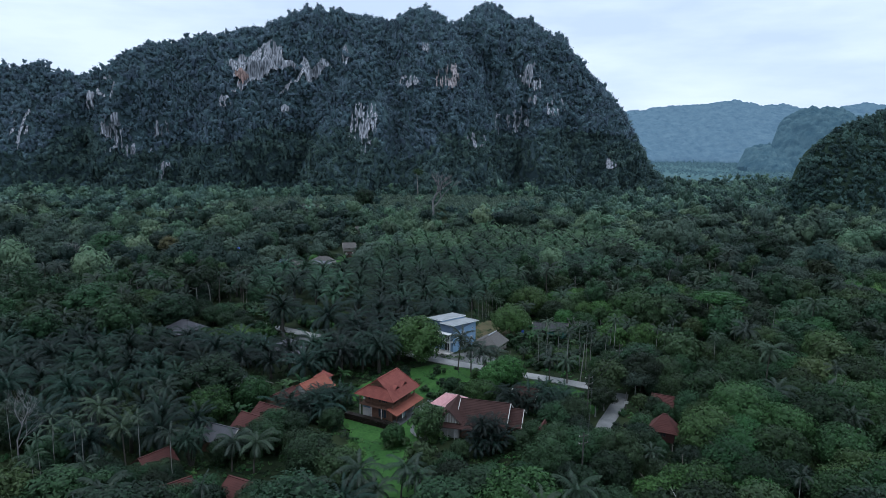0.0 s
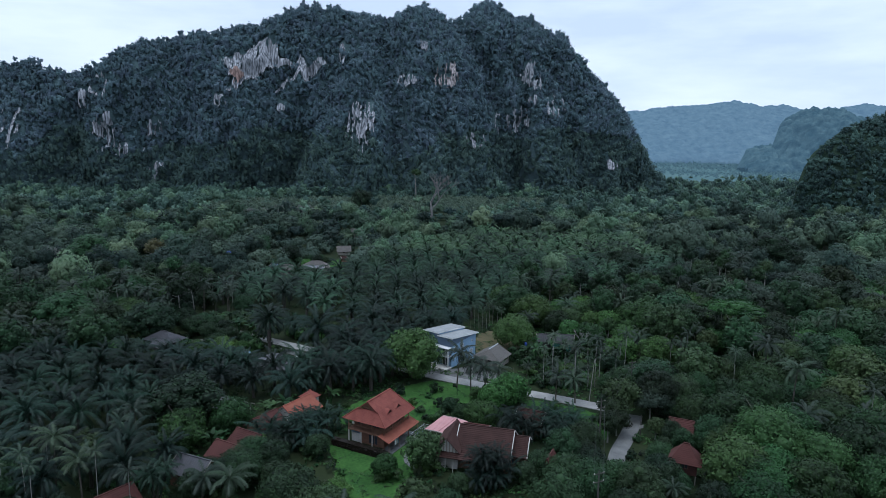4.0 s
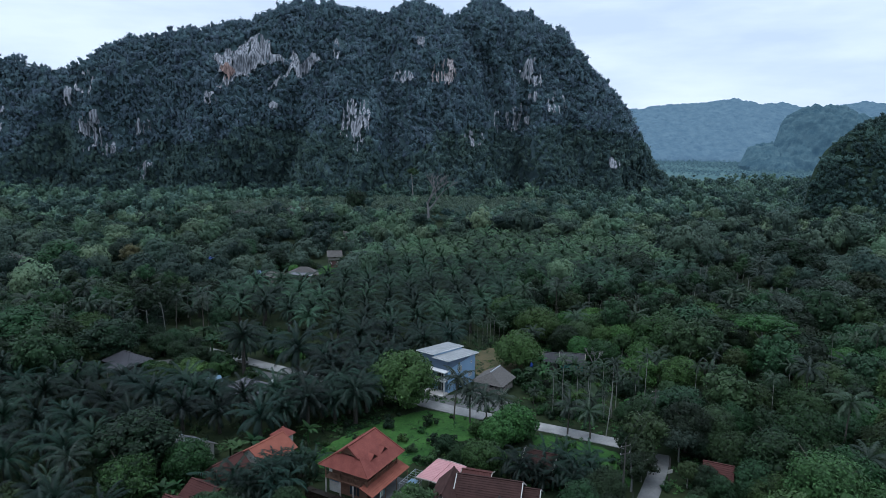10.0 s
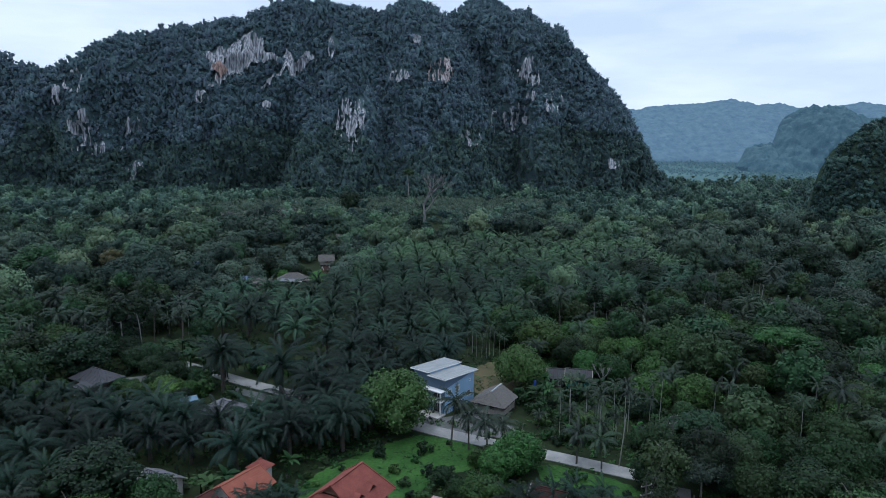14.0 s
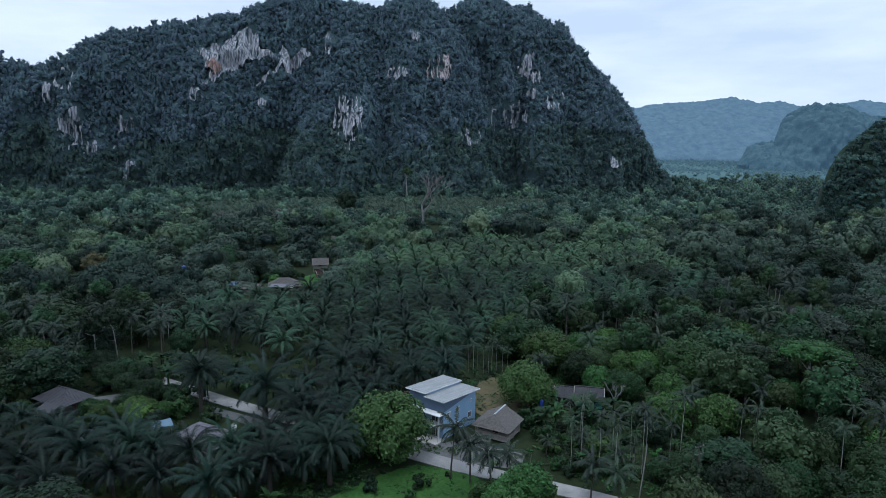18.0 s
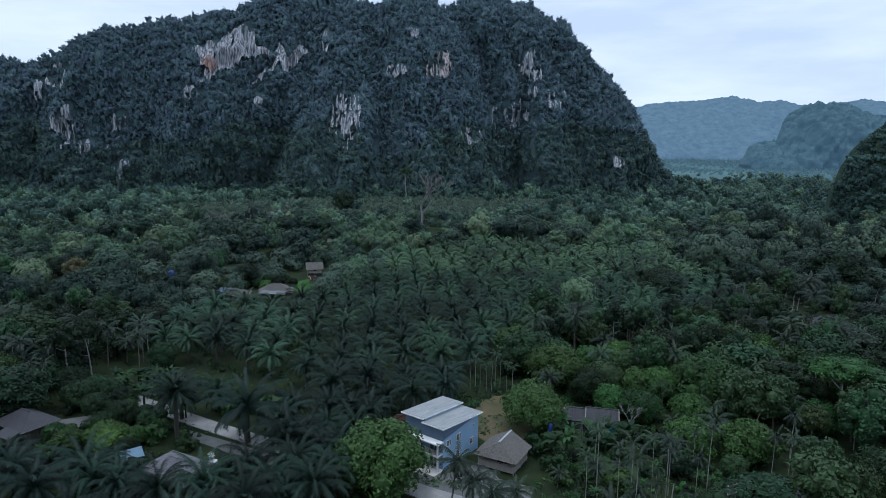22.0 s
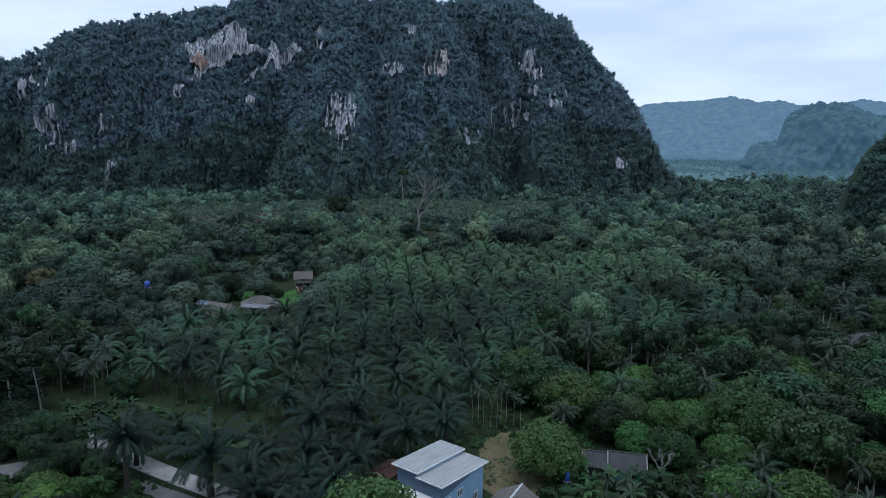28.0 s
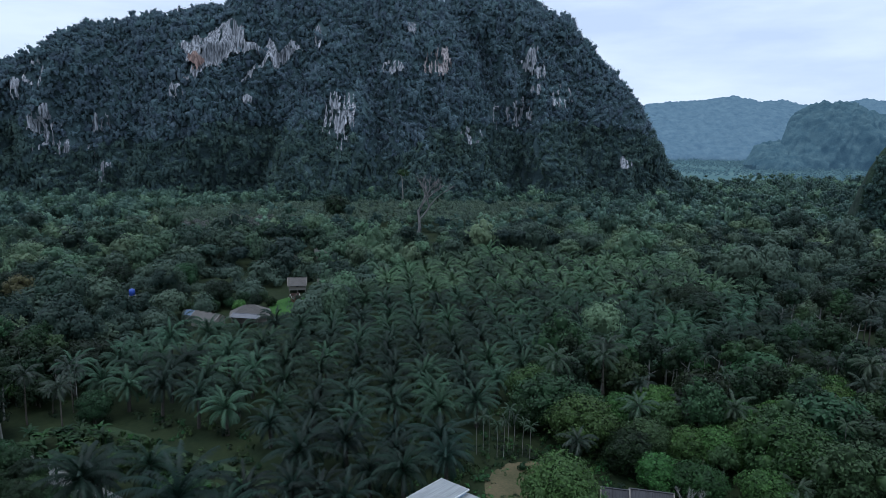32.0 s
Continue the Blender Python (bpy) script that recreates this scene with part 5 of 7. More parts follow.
house("stilt_house", 47.9, 108.6, -29, 3.7, 2.9, 4.4, 1.8, M_REDW, M_TILE_D, "tall red wooden stilt house with a ribbed dark red roof", form="hip", kind="metal", legs=1.6, over=0.7)
house("red_cabin", 53.2, 122.0, -29, 3.6, 3.6, 3.0, 1.2, M_REDW, M_TILE_D, "red-brown wooden cabin with a brown roof under trees")
house("lean_to", 6.2, 175.4, 49, 4.0, 3.0, 2.5, 0.5, M_WOOD, M_TILE_B, "low shed with a rusty brown roof behind the blue house", kind="metal", wins=False, category="shed")
dk = house("dark_house", -60.0, 178.6, -33, 8.0, 5.4, 2.9, 1.6, M_TIMBD, M_DARKR, "house with a dark grey hipped roof and a porch", form="hip", over=0.8)
part("porch_roof", slab(bmesh.new(), [(0.4, -3.6, 2.9), (4.6, -3.6, 2.9), (4.6, -5.6, 2.3), (0.4, -5.6, 2.3)], 0.1), M_DARKR, dk)
for xx in (0.6, 4.4):
    part("porch_post", boxed(xx - 0.07, -5.5, 0, xx + 0.07, -5.36, 2.3), M_TIMB, dk)
sheet("yard", [(-58, 184), (-50, 187), (-46, 182), (-52, 180)], 0.04, M_ASPH, "grey concrete yard beside the dark house")
house("shingle_house", -27.6, 159.6, -30, 9.0, 6.6, 3.0, 1.6, M_CREAM, M_SHINGLE, "low house with a patched grey shingle roof", form="hip", over=0.8)
tp = thing("tarpaulin_shelter", pose(-36.4, 165.2, 0, 0, 0, 30), "makeshift shelter roofed with a pale blue tarpaulin", "shelter")
for xx in (-1.3, 1.3):
    for yy in (-1.0, 1.0):
        part("post", boxed(xx - 0.05, yy - 0.05, 0, xx + 0.05, yy + 0.05, 2.3), M_TIMB, tp)
part("tarpaulin", slab(bmesh.new(), [(-1.7, -1.4, 2.3), (1.7, -1.4, 2.35), (1.7, 1.4, 2.85), (-1.7, 1.4, 2.75)], 0.05), M_TARP, tp)
sheet("apron", [(-31.5, 178.6), (-21.2, 172.6), (-12, 167.0), (-13.5, 164.6), (-20, 168), (-27.0, 172.8), (-33, 176.6)], 0.04, M_ASPH, "dark asphalt shoulder beside the road")
sp = thing("spirit_house", pose(-24.1, 166.0, 0, 0, 0, 20), "small white spirit house on a pedestal", "shrine")
part("base", boxed(-0.9, -0.9, 0, 0.9, 0.9, 0.3), M_WHITE, sp)
part("pedestal", boxed(-0.25, -0.25, 0.3, 0.25, 0.25, 1.1), M_WHITE, sp)
part("shrine", boxed(-0.4, -0.4, 1.1, 0.4, 0.4, 1.6), M_WHITE, sp)
part("roof", roofing("tile", bmesh.new(), (-0.55, -0.55, 1.55), (0.55, -0.55, 1.55), (0, 0, 2.3), (0, 0, 2.3)), M_WHITE, sp)
part("roof", roofing("tile", bmesh.new(), (0.55, 0.55, 1.55), (-0.55, 0.55, 1.55), (0, 0, 2.3), (0, 0, 2.3)), M_WHITE, sp)
sb = thing("solar_panel", pose(-17.0, 167.2, 0, 0, 0, 20), "blue solar panel on a steel post", "panel")
part("post", boxed(-0.05, -0.05, 0, 0.05, 0.05, 1.2), M_METAL, sb)
part("panel", slab(bmesh.new(), [(-0.8, -0.5, 1.0), (0.8, -0.5, 1.0), (0.8, 0.5, 1.5), (-0.8, 0.5, 1.5)], 0.06), M_NAVY, sb)

# farmstead in the valley
house("farm_hall", -34.8, 280.4, 10, 9.6, 6.4, 2.6, 2.0, M_TIMB, M_THATCH, "large low farm hall with a weathered grey-brown roof", form="hip", kind="thatch", over=0.9, wins=False)
house("farm_shelter", -34.3, 274.6, -14, 8.0, 3.4, 3.0, 0.5, M_TIMB, M_GREY, "open shelter with a pale metal roof", kind="metal", open_sides=True, ends=False, category="shelter")
house("farm_barn", -45.3, 274.8, -29, 8.6, 4.4, 2.6, 1.3, M_TIMB, M_THATCH, "barn with a brown weathered roof", kind="thatch", category="barn")
house("farm_shed", -51.5, 280.6, -29, 3.6, 3.2, 2.4, 0.7, M_TIMB, M_NAVY, "small shed with a dark blue sheet roof", kind="metal", wins=False, category="shed")
house("thatched_hut", -26.4, 316.2, 7, 5.8, 4.6, 3.2, 1.9, M_TIMB, M_THATCH, "stilted hut with a pale thatched roof", kind="thatch", legs=1.2, category="hut")
house("thatched_hut", -17.0, 315.6, 20, 3.6, 3.2, 2.4, 2.5, M_TIMB, M_THATCH, "small steep-roofed thatched hut", kind="thatch", category="hut", wins=False)
house("field_shack", -25.2, 302.4, 30, 2.2, 2.0, 1.8, 0.9, M_WOOD, M_TILE_B, "tiny wooden shack on the lawn", wins=False, category="hut")
house("hillfoot_hut", -24.9, 381.0, 0, 6.0, 4.6, 3.4, 1.8, M_TIMB, M_THATCH, "distant hut with a grey roof among trees", kind="thatch", category="hut", wins=False)
house("hillfoot_hut", -38.0, 377.0, 10, 5.0, 4.6, 4.6, 1.8, M_TIMB, M_DARKR, "distant hut with a dark roof among trees", kind="metal", category="hut", wins=False)
house("hillfoot_hut", 19.5, 384.0, 10, 5.0, 4.6, 4.0, 1.6, M_TIMB, M_GREY, "distant hut with a pale roof among trees", kind="metal", category="hut", wins=False)
house("lowland_house", 129.6, 232.6, -18, 8.5, 6.0, 3.6, 1.9, M_CREAM, M_DARKR, "house with a dark slate-blue roof among palms", form="hip", over=0.8)
house("garden_shed", 39.8, 177.4, -17, 3.2, 4.0, 2.4, 1.2, M_TIMBD, M_OLDR, "weathered garden shed with a grey sheet roof", kind="metal", category="shed", wins=False)
house("teal_shed", 44.6, 176.0, -17, 5.2, 4.4, 2.5, 1.4, M_TEAL, M_OLDR, "garden shed with teal sheet walls and a grey roof", kind="metal", category="shed", wins=False)


def tank_tower(x, y, h, r, th, label):
    tw = thing("water_tank", pose(x, y, 0, 0, 0, 15), label, "tank", "water tanks")
    for sx in (-1, 1):
        for sy in (-1, 1):
            part("leg", boxed(sx * r - 0.06, sy * r - 0.06, 0, sx * r + 0.06, sy * r + 0.06, h), M_METAL, tw)
    part("platform", boxed(-r - 0.1, -r - 0.1, h, r + 0.1, r + 0.1, h + 0.1), M_TIMB, tw)
    v, f = tube_np([(0, 0, h + 0.1), (0, 0, h + 0.16), (0, 0, h + th * 0.5), (0, 0, h + th * 0.9), (0, 0, h + th)], [r * 0.9, r, r, r * 0.95, r * 0.4], 14)
    tk = mesh_part("tank", np_mesh("tank", v, f), M_TANK, tw, "blue plastic tank")
    v, f = tube_np([(0, 0, h + th), (0, 0, h + th + 0.08), (0, 0, h + th + 0.1)], [r * 0.42, r * 0.4, 0.01], 12)
    mesh_part("lid", np_mesh("lid", v, f), M_TANK, tk)


tank_tower(33.9, 172.2, 1.5, 0.36, 1.5, "blue plastic water tank on a low stand")
tank_tower(-75.8, 299.0, 3.2, 0.95, 2.2, "large blue water tank on a tall stand")

# poles along the lane, with cables between them
def utility_pole(x, y, h):
    pl = thing("utility_pole", pose(x, y, 0, 0, 0, 20), "dark concrete utility pole with steel crossarms", "pole", "utility poles")
    mesh_part("pole", np_mesh("pole", *tube_np([(0, 0, 0), (0, 0, h)], [0.14, 0.09], 8)), M_TIMBD, pl)
    for z in (h - 0.6, h - 1.8):
        arm = part("crossarm", boxed(-0.9, -0.05, z, 0.9, 0.05, z + 0.1), M_TIMBD, pl)
        for k in (-0.8, 0.8):
            part("insulator", boxed(k - 0.04, -0.04, z + 0.1, k + 0.04, 0.04, z + 0.26), M_CREAM, arm)


POLES = ((50.5, 141.0, 9.0), (36.3, 117.2, 10.5), (28.4, 93.0, 10.5))
for q in POLES:
    utility_pole(*q)
for (x0, y0, h0), (x1, y1, h1) in zip(POLES, POLES[1:]):
    for k, dz in ((-0.8, -0.3), (0.8, -0.3), (0.8, -1.5)):
        ca, sa = math.cos(radians(20)) * k, math.sin(radians(20)) * k
        a, b = Vector((x0 + ca, y0 + sa, h0 + dz)), Vector((x1 + ca, y1 + sa, h1 + dz))
        pts = [a.lerp(b, f / 10) - Vector((0, 0, 0.7 * 4 * (f / 10) * (1 - f / 10))) for f in range(11)]
        tagged(mesh_part("cable", np_mesh("cable", *tube_np(pts, [0.018] * 11, 4)), M_BLACK, None), "thin black overhead cable hung between utility poles", "cable", "overhead cables")
pl = thing("gate_post", pose(46.6, 124.6, 0, 0, 0, 20), "dark weathered post beside the lane", "post")
mesh_part("post", np_mesh("post", *tube_np([(0, 0, 0), (0, 0, 4.0)], [0.13, 0.10], 8)), M_TIMBD, pl)
part("sign", boxed(-0.5, -0.16, 1.4, 0.5, -0.1, 2.0), M_CREAM, pl, "small pale board on the post")

# a pale car parked under the trees beside the yard
car = thing("car", pose(26.2, 95.6, 0, 0, 0, 25), "white hatchback parked on the gravel yard", "car")
def car_shell(pts, half):
    bm = bmesh.new()
    a, b = [bm.verts.new((x, -half, z)) for x, z in pts], [bm.verts.new((x, half, z)) for x, z in pts]
    bm.faces.new(a)
    bm.faces.new(b[::-1])
    for i in range(len(pts)):
        j = (i + 1) % len(pts)
        bm.faces.new((a[i], a[j], b[j], b[i]))
    bmesh.ops.bevel(bm, geom=bm.edges[:], offset=0.06, segments=2, affect="EDGES")
    return bm
part("body", car_shell([(-2.0, 0.3), (2.0, 0.3), (2.05, 0.62), (1.9, 0.82), (0.95, 0.95), (-1.95, 0.98), (-2.05, 0.6)], 0.84), M_WHITE, car)
part("cabin", car_shell([(0.95, 0.94), (0.3, 1.42), (-1.35, 1.46), (-1.9, 0.96)], 0.74), M_GLASS, car, "dark tinted windows")
part("car_roof", boxed(-1.3, -0.68, 1.44, 0.26, 0.68, 1.49), M_WHITE, car)
for xx in (-1.25, 1.25):
    for yy in (-0.8, 0.8):
        v, f = tube_np([(xx, yy - 0.1, 0.31), (xx, yy + 0.1, 0.31)], [0.31, 0.31], 14)
        wh = mesh_part("wheel", np_mesh("wheel", v, f), M_BLACK, car)
        v, f = tube_np([(xx, yy - 0.11, 0.31), (xx, yy + 0.11, 0.31)], [0.19, 0.19], 12)
        mesh_part("rim", np_mesh("rim", v, f), M_METAL, wh)
for yy in (-0.6, 0.6):
    part("headlight", boxed(1.93, yy - 0.16, 0.62, 2.04, yy + 0.16, 0.76), M_METAL, car)
# the small steep-gabled annex beside the long house
house("annex", 25.8, 109.6, 62, 3.0, 2.6, 2.3, 1.9, M_WOOD, M_TILE_D, "small annex with a steep dark red gabled roof", over=0.4, category="outbuilding", wins=False)

# stacked firewood beside the small house
wp = thing("wood_pile", pose(30.5, 128.6, 0, 0, 0, -25), "untidy pile of grey cut branches", "pile")
for i in range(26):
    r = random.Random(i)
    a = r.uniform(-0.5, 0.5)
    p = Vector((r.uniform(-1.6, 1.6), r.uniform(-0.8, 0.8), 0.1 + 0.22 * (i % 4)))
    v, f = tube_np([p - Vector((math.cos(a), math.sin(a), 0)) * 0.9, p + Vector((math.cos(a), math.sin(a), 0.1)) * 0.9], [0.09, 0.07], 6)
    mesh_part("branch", np_mesh("branch", v, f), M_DEAD, wp)
# the dark wet track below the orchard
strip("dark_track", [(92, 186), (84, 172), (77, 162), (70, 152.5), (64, 146)], 1.6, 0.05, M_TRACK, "dark wet track with puddles", 0.04)


# ---- vegetation ----
def plant(name, crown, trunk, leaf_mat, bark_mat, label, category, group):
    """A plant with a trunk and a crown; the first one stands as the model of its copies."""
    ob = thing(name, Matrix(), label, category, group)
    if trunk:
        mesh_part("trunk", np_mesh("trunk", *trunk), bark_mat, ob)
    mesh_part("crown", np_mesh("crown", *crown, name not in ("oil_palm", "coconut_palm", "areca_palm", "date_palm")), leaf_mat, ob)
    return {"ob": ob, "used": False}


def put(model, x, y, size=1.0, turn=0.0, z=0.0, tall=None, lean=0.0):
    m = pose(x, y, z, lean, 0, turn) @ Matrix.Diagonal((size, size, tall or size, 1))
    if model["used"]:
        return copy_thing(model["ob"], m)
    model["used"] = True
    model["ob"].matrix_basis = m
    return model["ob"]


def oil_palm(seed, h, fronds, leaflets, leaf=None, low=0.05, arch=1.25):
    r = np.random.default_rng(seed)
    v, f = palm_crown_np(seed, fronds, 5.7, leaflets, 0.85, high=1.5, lowest=low, arch=arch, hang=0.75)
    v = v + np.array([0, 0, h])
    t = tube_np([(0, 0, 0), (0.05, 0, h * 0.4), (0, 0.04, h * 0.85), (0, 0, h + 0.3)], [0.42, 0.36, 0.40, 0.3], 7)
    return plant("oil_palm", (v, f), t, leaf or M_PALM, M_PBARK, "oil palm with long arching feathery fronds", "palm", "oil palms")


def coconut(seed, h, fronds=24, leaflets=26, length=4.0, name="coconut_palm", bend=0.06, r0=0.15, bark=None, label="coconut palm with a slender grey trunk", group="coconut palms", lowest=-0.7):
    r = np.random.default_rng(seed)
    v, f = palm_crown_np(seed, fronds, length, leaflets, length * 0.20, high=1.35, lowest=lowest, arch=1.45, hang=0.8)
    b = r.normal(0, bend, 2) * h
    v = v + np.array([b[0], b[1], h])
    t = tube_np([(0, 0, 0), (b[0] * 0.15, b[1] * 0.15, h * 0.35), (b[0] * 0.5, b[1] * 0.5, h * 0.7), (b[0], b[1], h)], [r0 * 1.3, r0, r0 * 0.85, r0 * 0.75], 6)
    return plant(name, (v, f), t, M_PALM if name == "date_palm" else M_COCO, bark or M_BARK, label, "palm", group)


def clump_palm(seed, stems, h):
    """Several slender stems from one root, each with a small drooping crown."""
    r = np.random.default_rng(seed)
    crowns_, trunks = [], []
    for i in range(stems):
        a, q = i * 2.39996, 0.35 + 0.9 * (i / stems) ** 0.6
        e = np.array([math.cos(a) * q * 1.5, math.sin(a) * q * 1.5, h * r.uniform(0.7, 1.15)])
        v, f = palm_crown_np(seed * 10 + i, 17, 2.5, 18, 0.42, high=1.4, lowest=-0.75, arch=1.5, hang=0.75)
        crowns_.append((v + e, f))
        trunks.append(tube_np([(e[0] * 0.2, e[1] * 0.2, 0), (e[0] * 0.6, e[1] * 0.6, e[2] * 0.5), tuple(e)], [0.10, 0.08, 0.07], 6))
    return plant("date_palm", join_np(crowns_), join_np(trunks), M_PALM, M_PBARK, "dense dark green clump of feathery palms", "palm", "date palms")


def broadleaf(seed, h, rx, rz, n, per, leaf, mat, label, group, low=-0.4, trunk=0.22, bark=None, rough=0.14, name="broadleaf_tree", flat=0.85, size=(0.30, 0.48)):
    r = np.random.default_rng(seed)
    crown = boughs_np(r, n, rx, rx * r.uniform(0.85, 1.1), rz, h - rz, per, leaf, low, size, 2, 7, rough, 0.5, flat)
    return plant(name, crown, limbs_np(r, h - rz * 0.5, rx, rz, trunk, 5), mat, bark or M_BARK, label, "tree", group)


def bare(seed, h, spread=0.75, depth=4, trunk=0.28, mat=None, label="leafless grey tree with fine bare branches"):
    r = np.random.default_rng(seed)
    ob = thing("bare_tree", Matrix(), label, "tree", "bare trees")
    v, f = bare_np(r, h, spread, depth, trunk)
    mesh_part("trunk", np_mesh("trunk", v, f), mat or M_DEAD, ob)
    return {"ob": ob, "used": False}


def banana(seed):
    r = np.random.default_rng(seed)
    V, F = [], []
    for i in range(10):
        az, rise, L = i * 2.4 + r.normal(0, 0.2), r.uniform(0.5, 1.4), r.uniform(1.3, 2.0)
        o, s = np.array([math.cos(az), math.sin(az), 0]), np.array([-math.sin(az), math.cos(az), 0])
        p, row = np.array([0, 0, 1.9]), []
        for k in range(6):
            w = 0.25 * math.sin(math.pi * (0.12 + 0.8 * k / 5))
            row.append((p - s * w - np.array([0, 0, 0.05]), p, p + s * w - np.array([0, 0, 0.05])))
            a = rise - 1.5 * (k / 5) ** 1.4
            p = p + (o * math.cos(a) + np.array([0, 0, math.sin(a)])) * L / 5
        b = len(V)
        for q in row:
            V += list(q)
        for k in range(5):
            for j in range(2):
                F.append((b + 3 * k + j, b + 3 * k + j + 1, b + 3 * k + j + 4, b + 3 * k + j + 3))
    t = tube_np([(0, 0, 0), (0, 0, 1.0), (0, 0, 2.0)], [0.16, 0.13, 0.08], 6)
    return plant("banana_plant", (np.array(V), np.array(F)), t, M_BANANA, M_BANANA, "banana plant with broad drooping green leaves", "plant", "banana plants")


PALMS = [oil_palm(201 + i, h, 38, 46, None, -0.2, 1.6) for i, h in enumerate((4.6, 5.2, 5.8, 4.9, 5.5))]
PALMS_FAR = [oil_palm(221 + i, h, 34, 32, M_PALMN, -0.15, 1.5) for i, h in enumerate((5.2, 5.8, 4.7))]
BIGPALM = [oil_palm(231, 8.0, 42, 30, None, -0.3, 1.4)]
COCOS = [coconut(241, 6.0), coconut(242, 8.5), coconut(243, 11.0)]
ARECA = [coconut(251 + i, h, 14, 15, 2.2, "areca_palm", 0.03, 0.065, M_PALE, "tall thin areca palm with a pale ringed trunk", "areca palms", -0.7) for i, h in enumerate((9.0, 11.0, 7.5))]
MANGO = [broadleaf(261 + i, h, rx, rz, 34, 165, 0.29, M_MANGO, "dense round dark green fruit tree", "fruit trees", low=-0.75, name="fruit_tree") for i, (h, rx, rz) in enumerate(((7.5, 4.6, 3.6), (6.5, 4.2, 3.2), (7.0, 4.0, 3.5)))]
LYCHEE = [broadleaf(264 + i, h, 4.2, rz, 34, 165, 0.29, M_BRIGHT, "round bright green fruit tree with yellowish new leaves", "bright fruit trees", low=-0.7, name="lychee_tree") for i, (h, rz) in enumerate(((6.0, 3.0), (6.8, 3.6)))]
BROAD = [broadleaf(270 + i, h, rx, rz, 28, 135, 0.35, M_LEAF, "broad-crowned dark green garden tree", "garden trees", low=-0.85) for i, (h, rx, rz) in enumerate(((8, 4.2, 3.6), (9.5, 4.8, 4.4), (7, 3.6, 3.2), (11.5, 4.6, 5.2), (8.5, 5.2, 3.8)))]
BROADF = [broadleaf(320 + i, h, rx, rz, 18, 90, 0.44, M_LEAF, "broad-crowned dark green garden tree", "garden trees", low=-0.85) for i, (h, rx, rz) in enumerate(((9, 4.2, 3.8), (11.5, 4.6, 5.0), (8, 4.0, 3.2), (13, 4.2, 4.6)))]
VINE = [broadleaf(276 + i, h, rx, rz, 50, 115, 0.39, M_VINE, "large tree smothered in green climbing vines", "vine-covered trees", low=-0.8, name="vine_covered_tree", trunk=0.35) for i, (h, rx, rz) in enumerate(((11, 6.0, 5.0), (13, 6.6, 6.0), (9.5, 5.6, 4.4)))]
OLIVE = [broadleaf(280 + i, h, 3.6, 3.6, 20, 75, 0.38, M_OLIVE, "olive green tree with an airy crown", "olive trees", low=-0.7, bark=M_PALE, name="rubber_tree") for i, h in enumerate((8.5, 10))]
SILVER = [broadleaf(285, 9, 5.6, 2.4, 24, 80, 0.42, M_SILVER, "spreading tree with pale silvery foliage", "silvery trees", bark=M_PALE, name="silvery_tree")]
UMBRELLA = [broadleaf(288, 13, 7.5, 2.2, 26, 90, 0.36, M_BRIGHT, "tall flat-topped yellow-green umbrella tree with layered foliage", "umbrella trees", low=-0.1, bark=M_PALE, trunk=0.3, flat=0.45, name="umbrella_tree")]
TAN = [broadleaf(287, 13, 4.2, 4.6, 16, 50, 0.42, M_TAN, "airy tree with tan withering leaves and a pale trunk", "tan trees", low=-0.4, bark=M_PALE, name="tan_tree", trunk=0.28, rough=0.2)]
BARES = [bare(291, 9), bare(292, 11, 0.9), bare(293, 6, 0.7, 3, 0.16)]
SHADE = [broadleaf(301 + i, h, rx, rz, 36, 145, 0.32, M_LEAF, "large dense dark green shade tree", "shade trees", low=-0.85, name="shade_tree", trunk=0.3) for i, (h, rx, rz) in enumerate(((9.5, 5.2, 4.2), (11, 4.8, 5.0), (8.5, 4.6, 3.8)))]
DARKPALM = [clump_palm(311, 6, 4.6), clump_palm(312, 4, 2.6)]
BIGBARE = [bare(294, 13.5, 0.8, 5, 0.17)]
TALL = [broadleaf(331 + i, h, rx, rz, 12, 64, 0.40, M_LEAF, "tall slender forest tree with a pale bare trunk", "slender trees", low=-0.5, bark=M_PALE, name="slender_tree", trunk=0.2) for i, (h, rx, rz) in enumerate(((14.5, 2.8, 3.0), (16.5, 3.2, 3.2), (12.5, 2.4, 2.8)))]
BANANA = [banana(295), banana(296)]
BUSH = [broadleaf(297 + i, 2.2, 1.5, 1.3, 6, 70, 0.28, m, l, "garden bushes", low=-0.8, trunk=0.06, name="bush") for i, (m, l) in enumerate(((M_BRIGHT, "low yellow-green garden bush"), (M_LEAF, "low dark green garden bush"), (M_MANGO, "low rounded green garden bush")))]

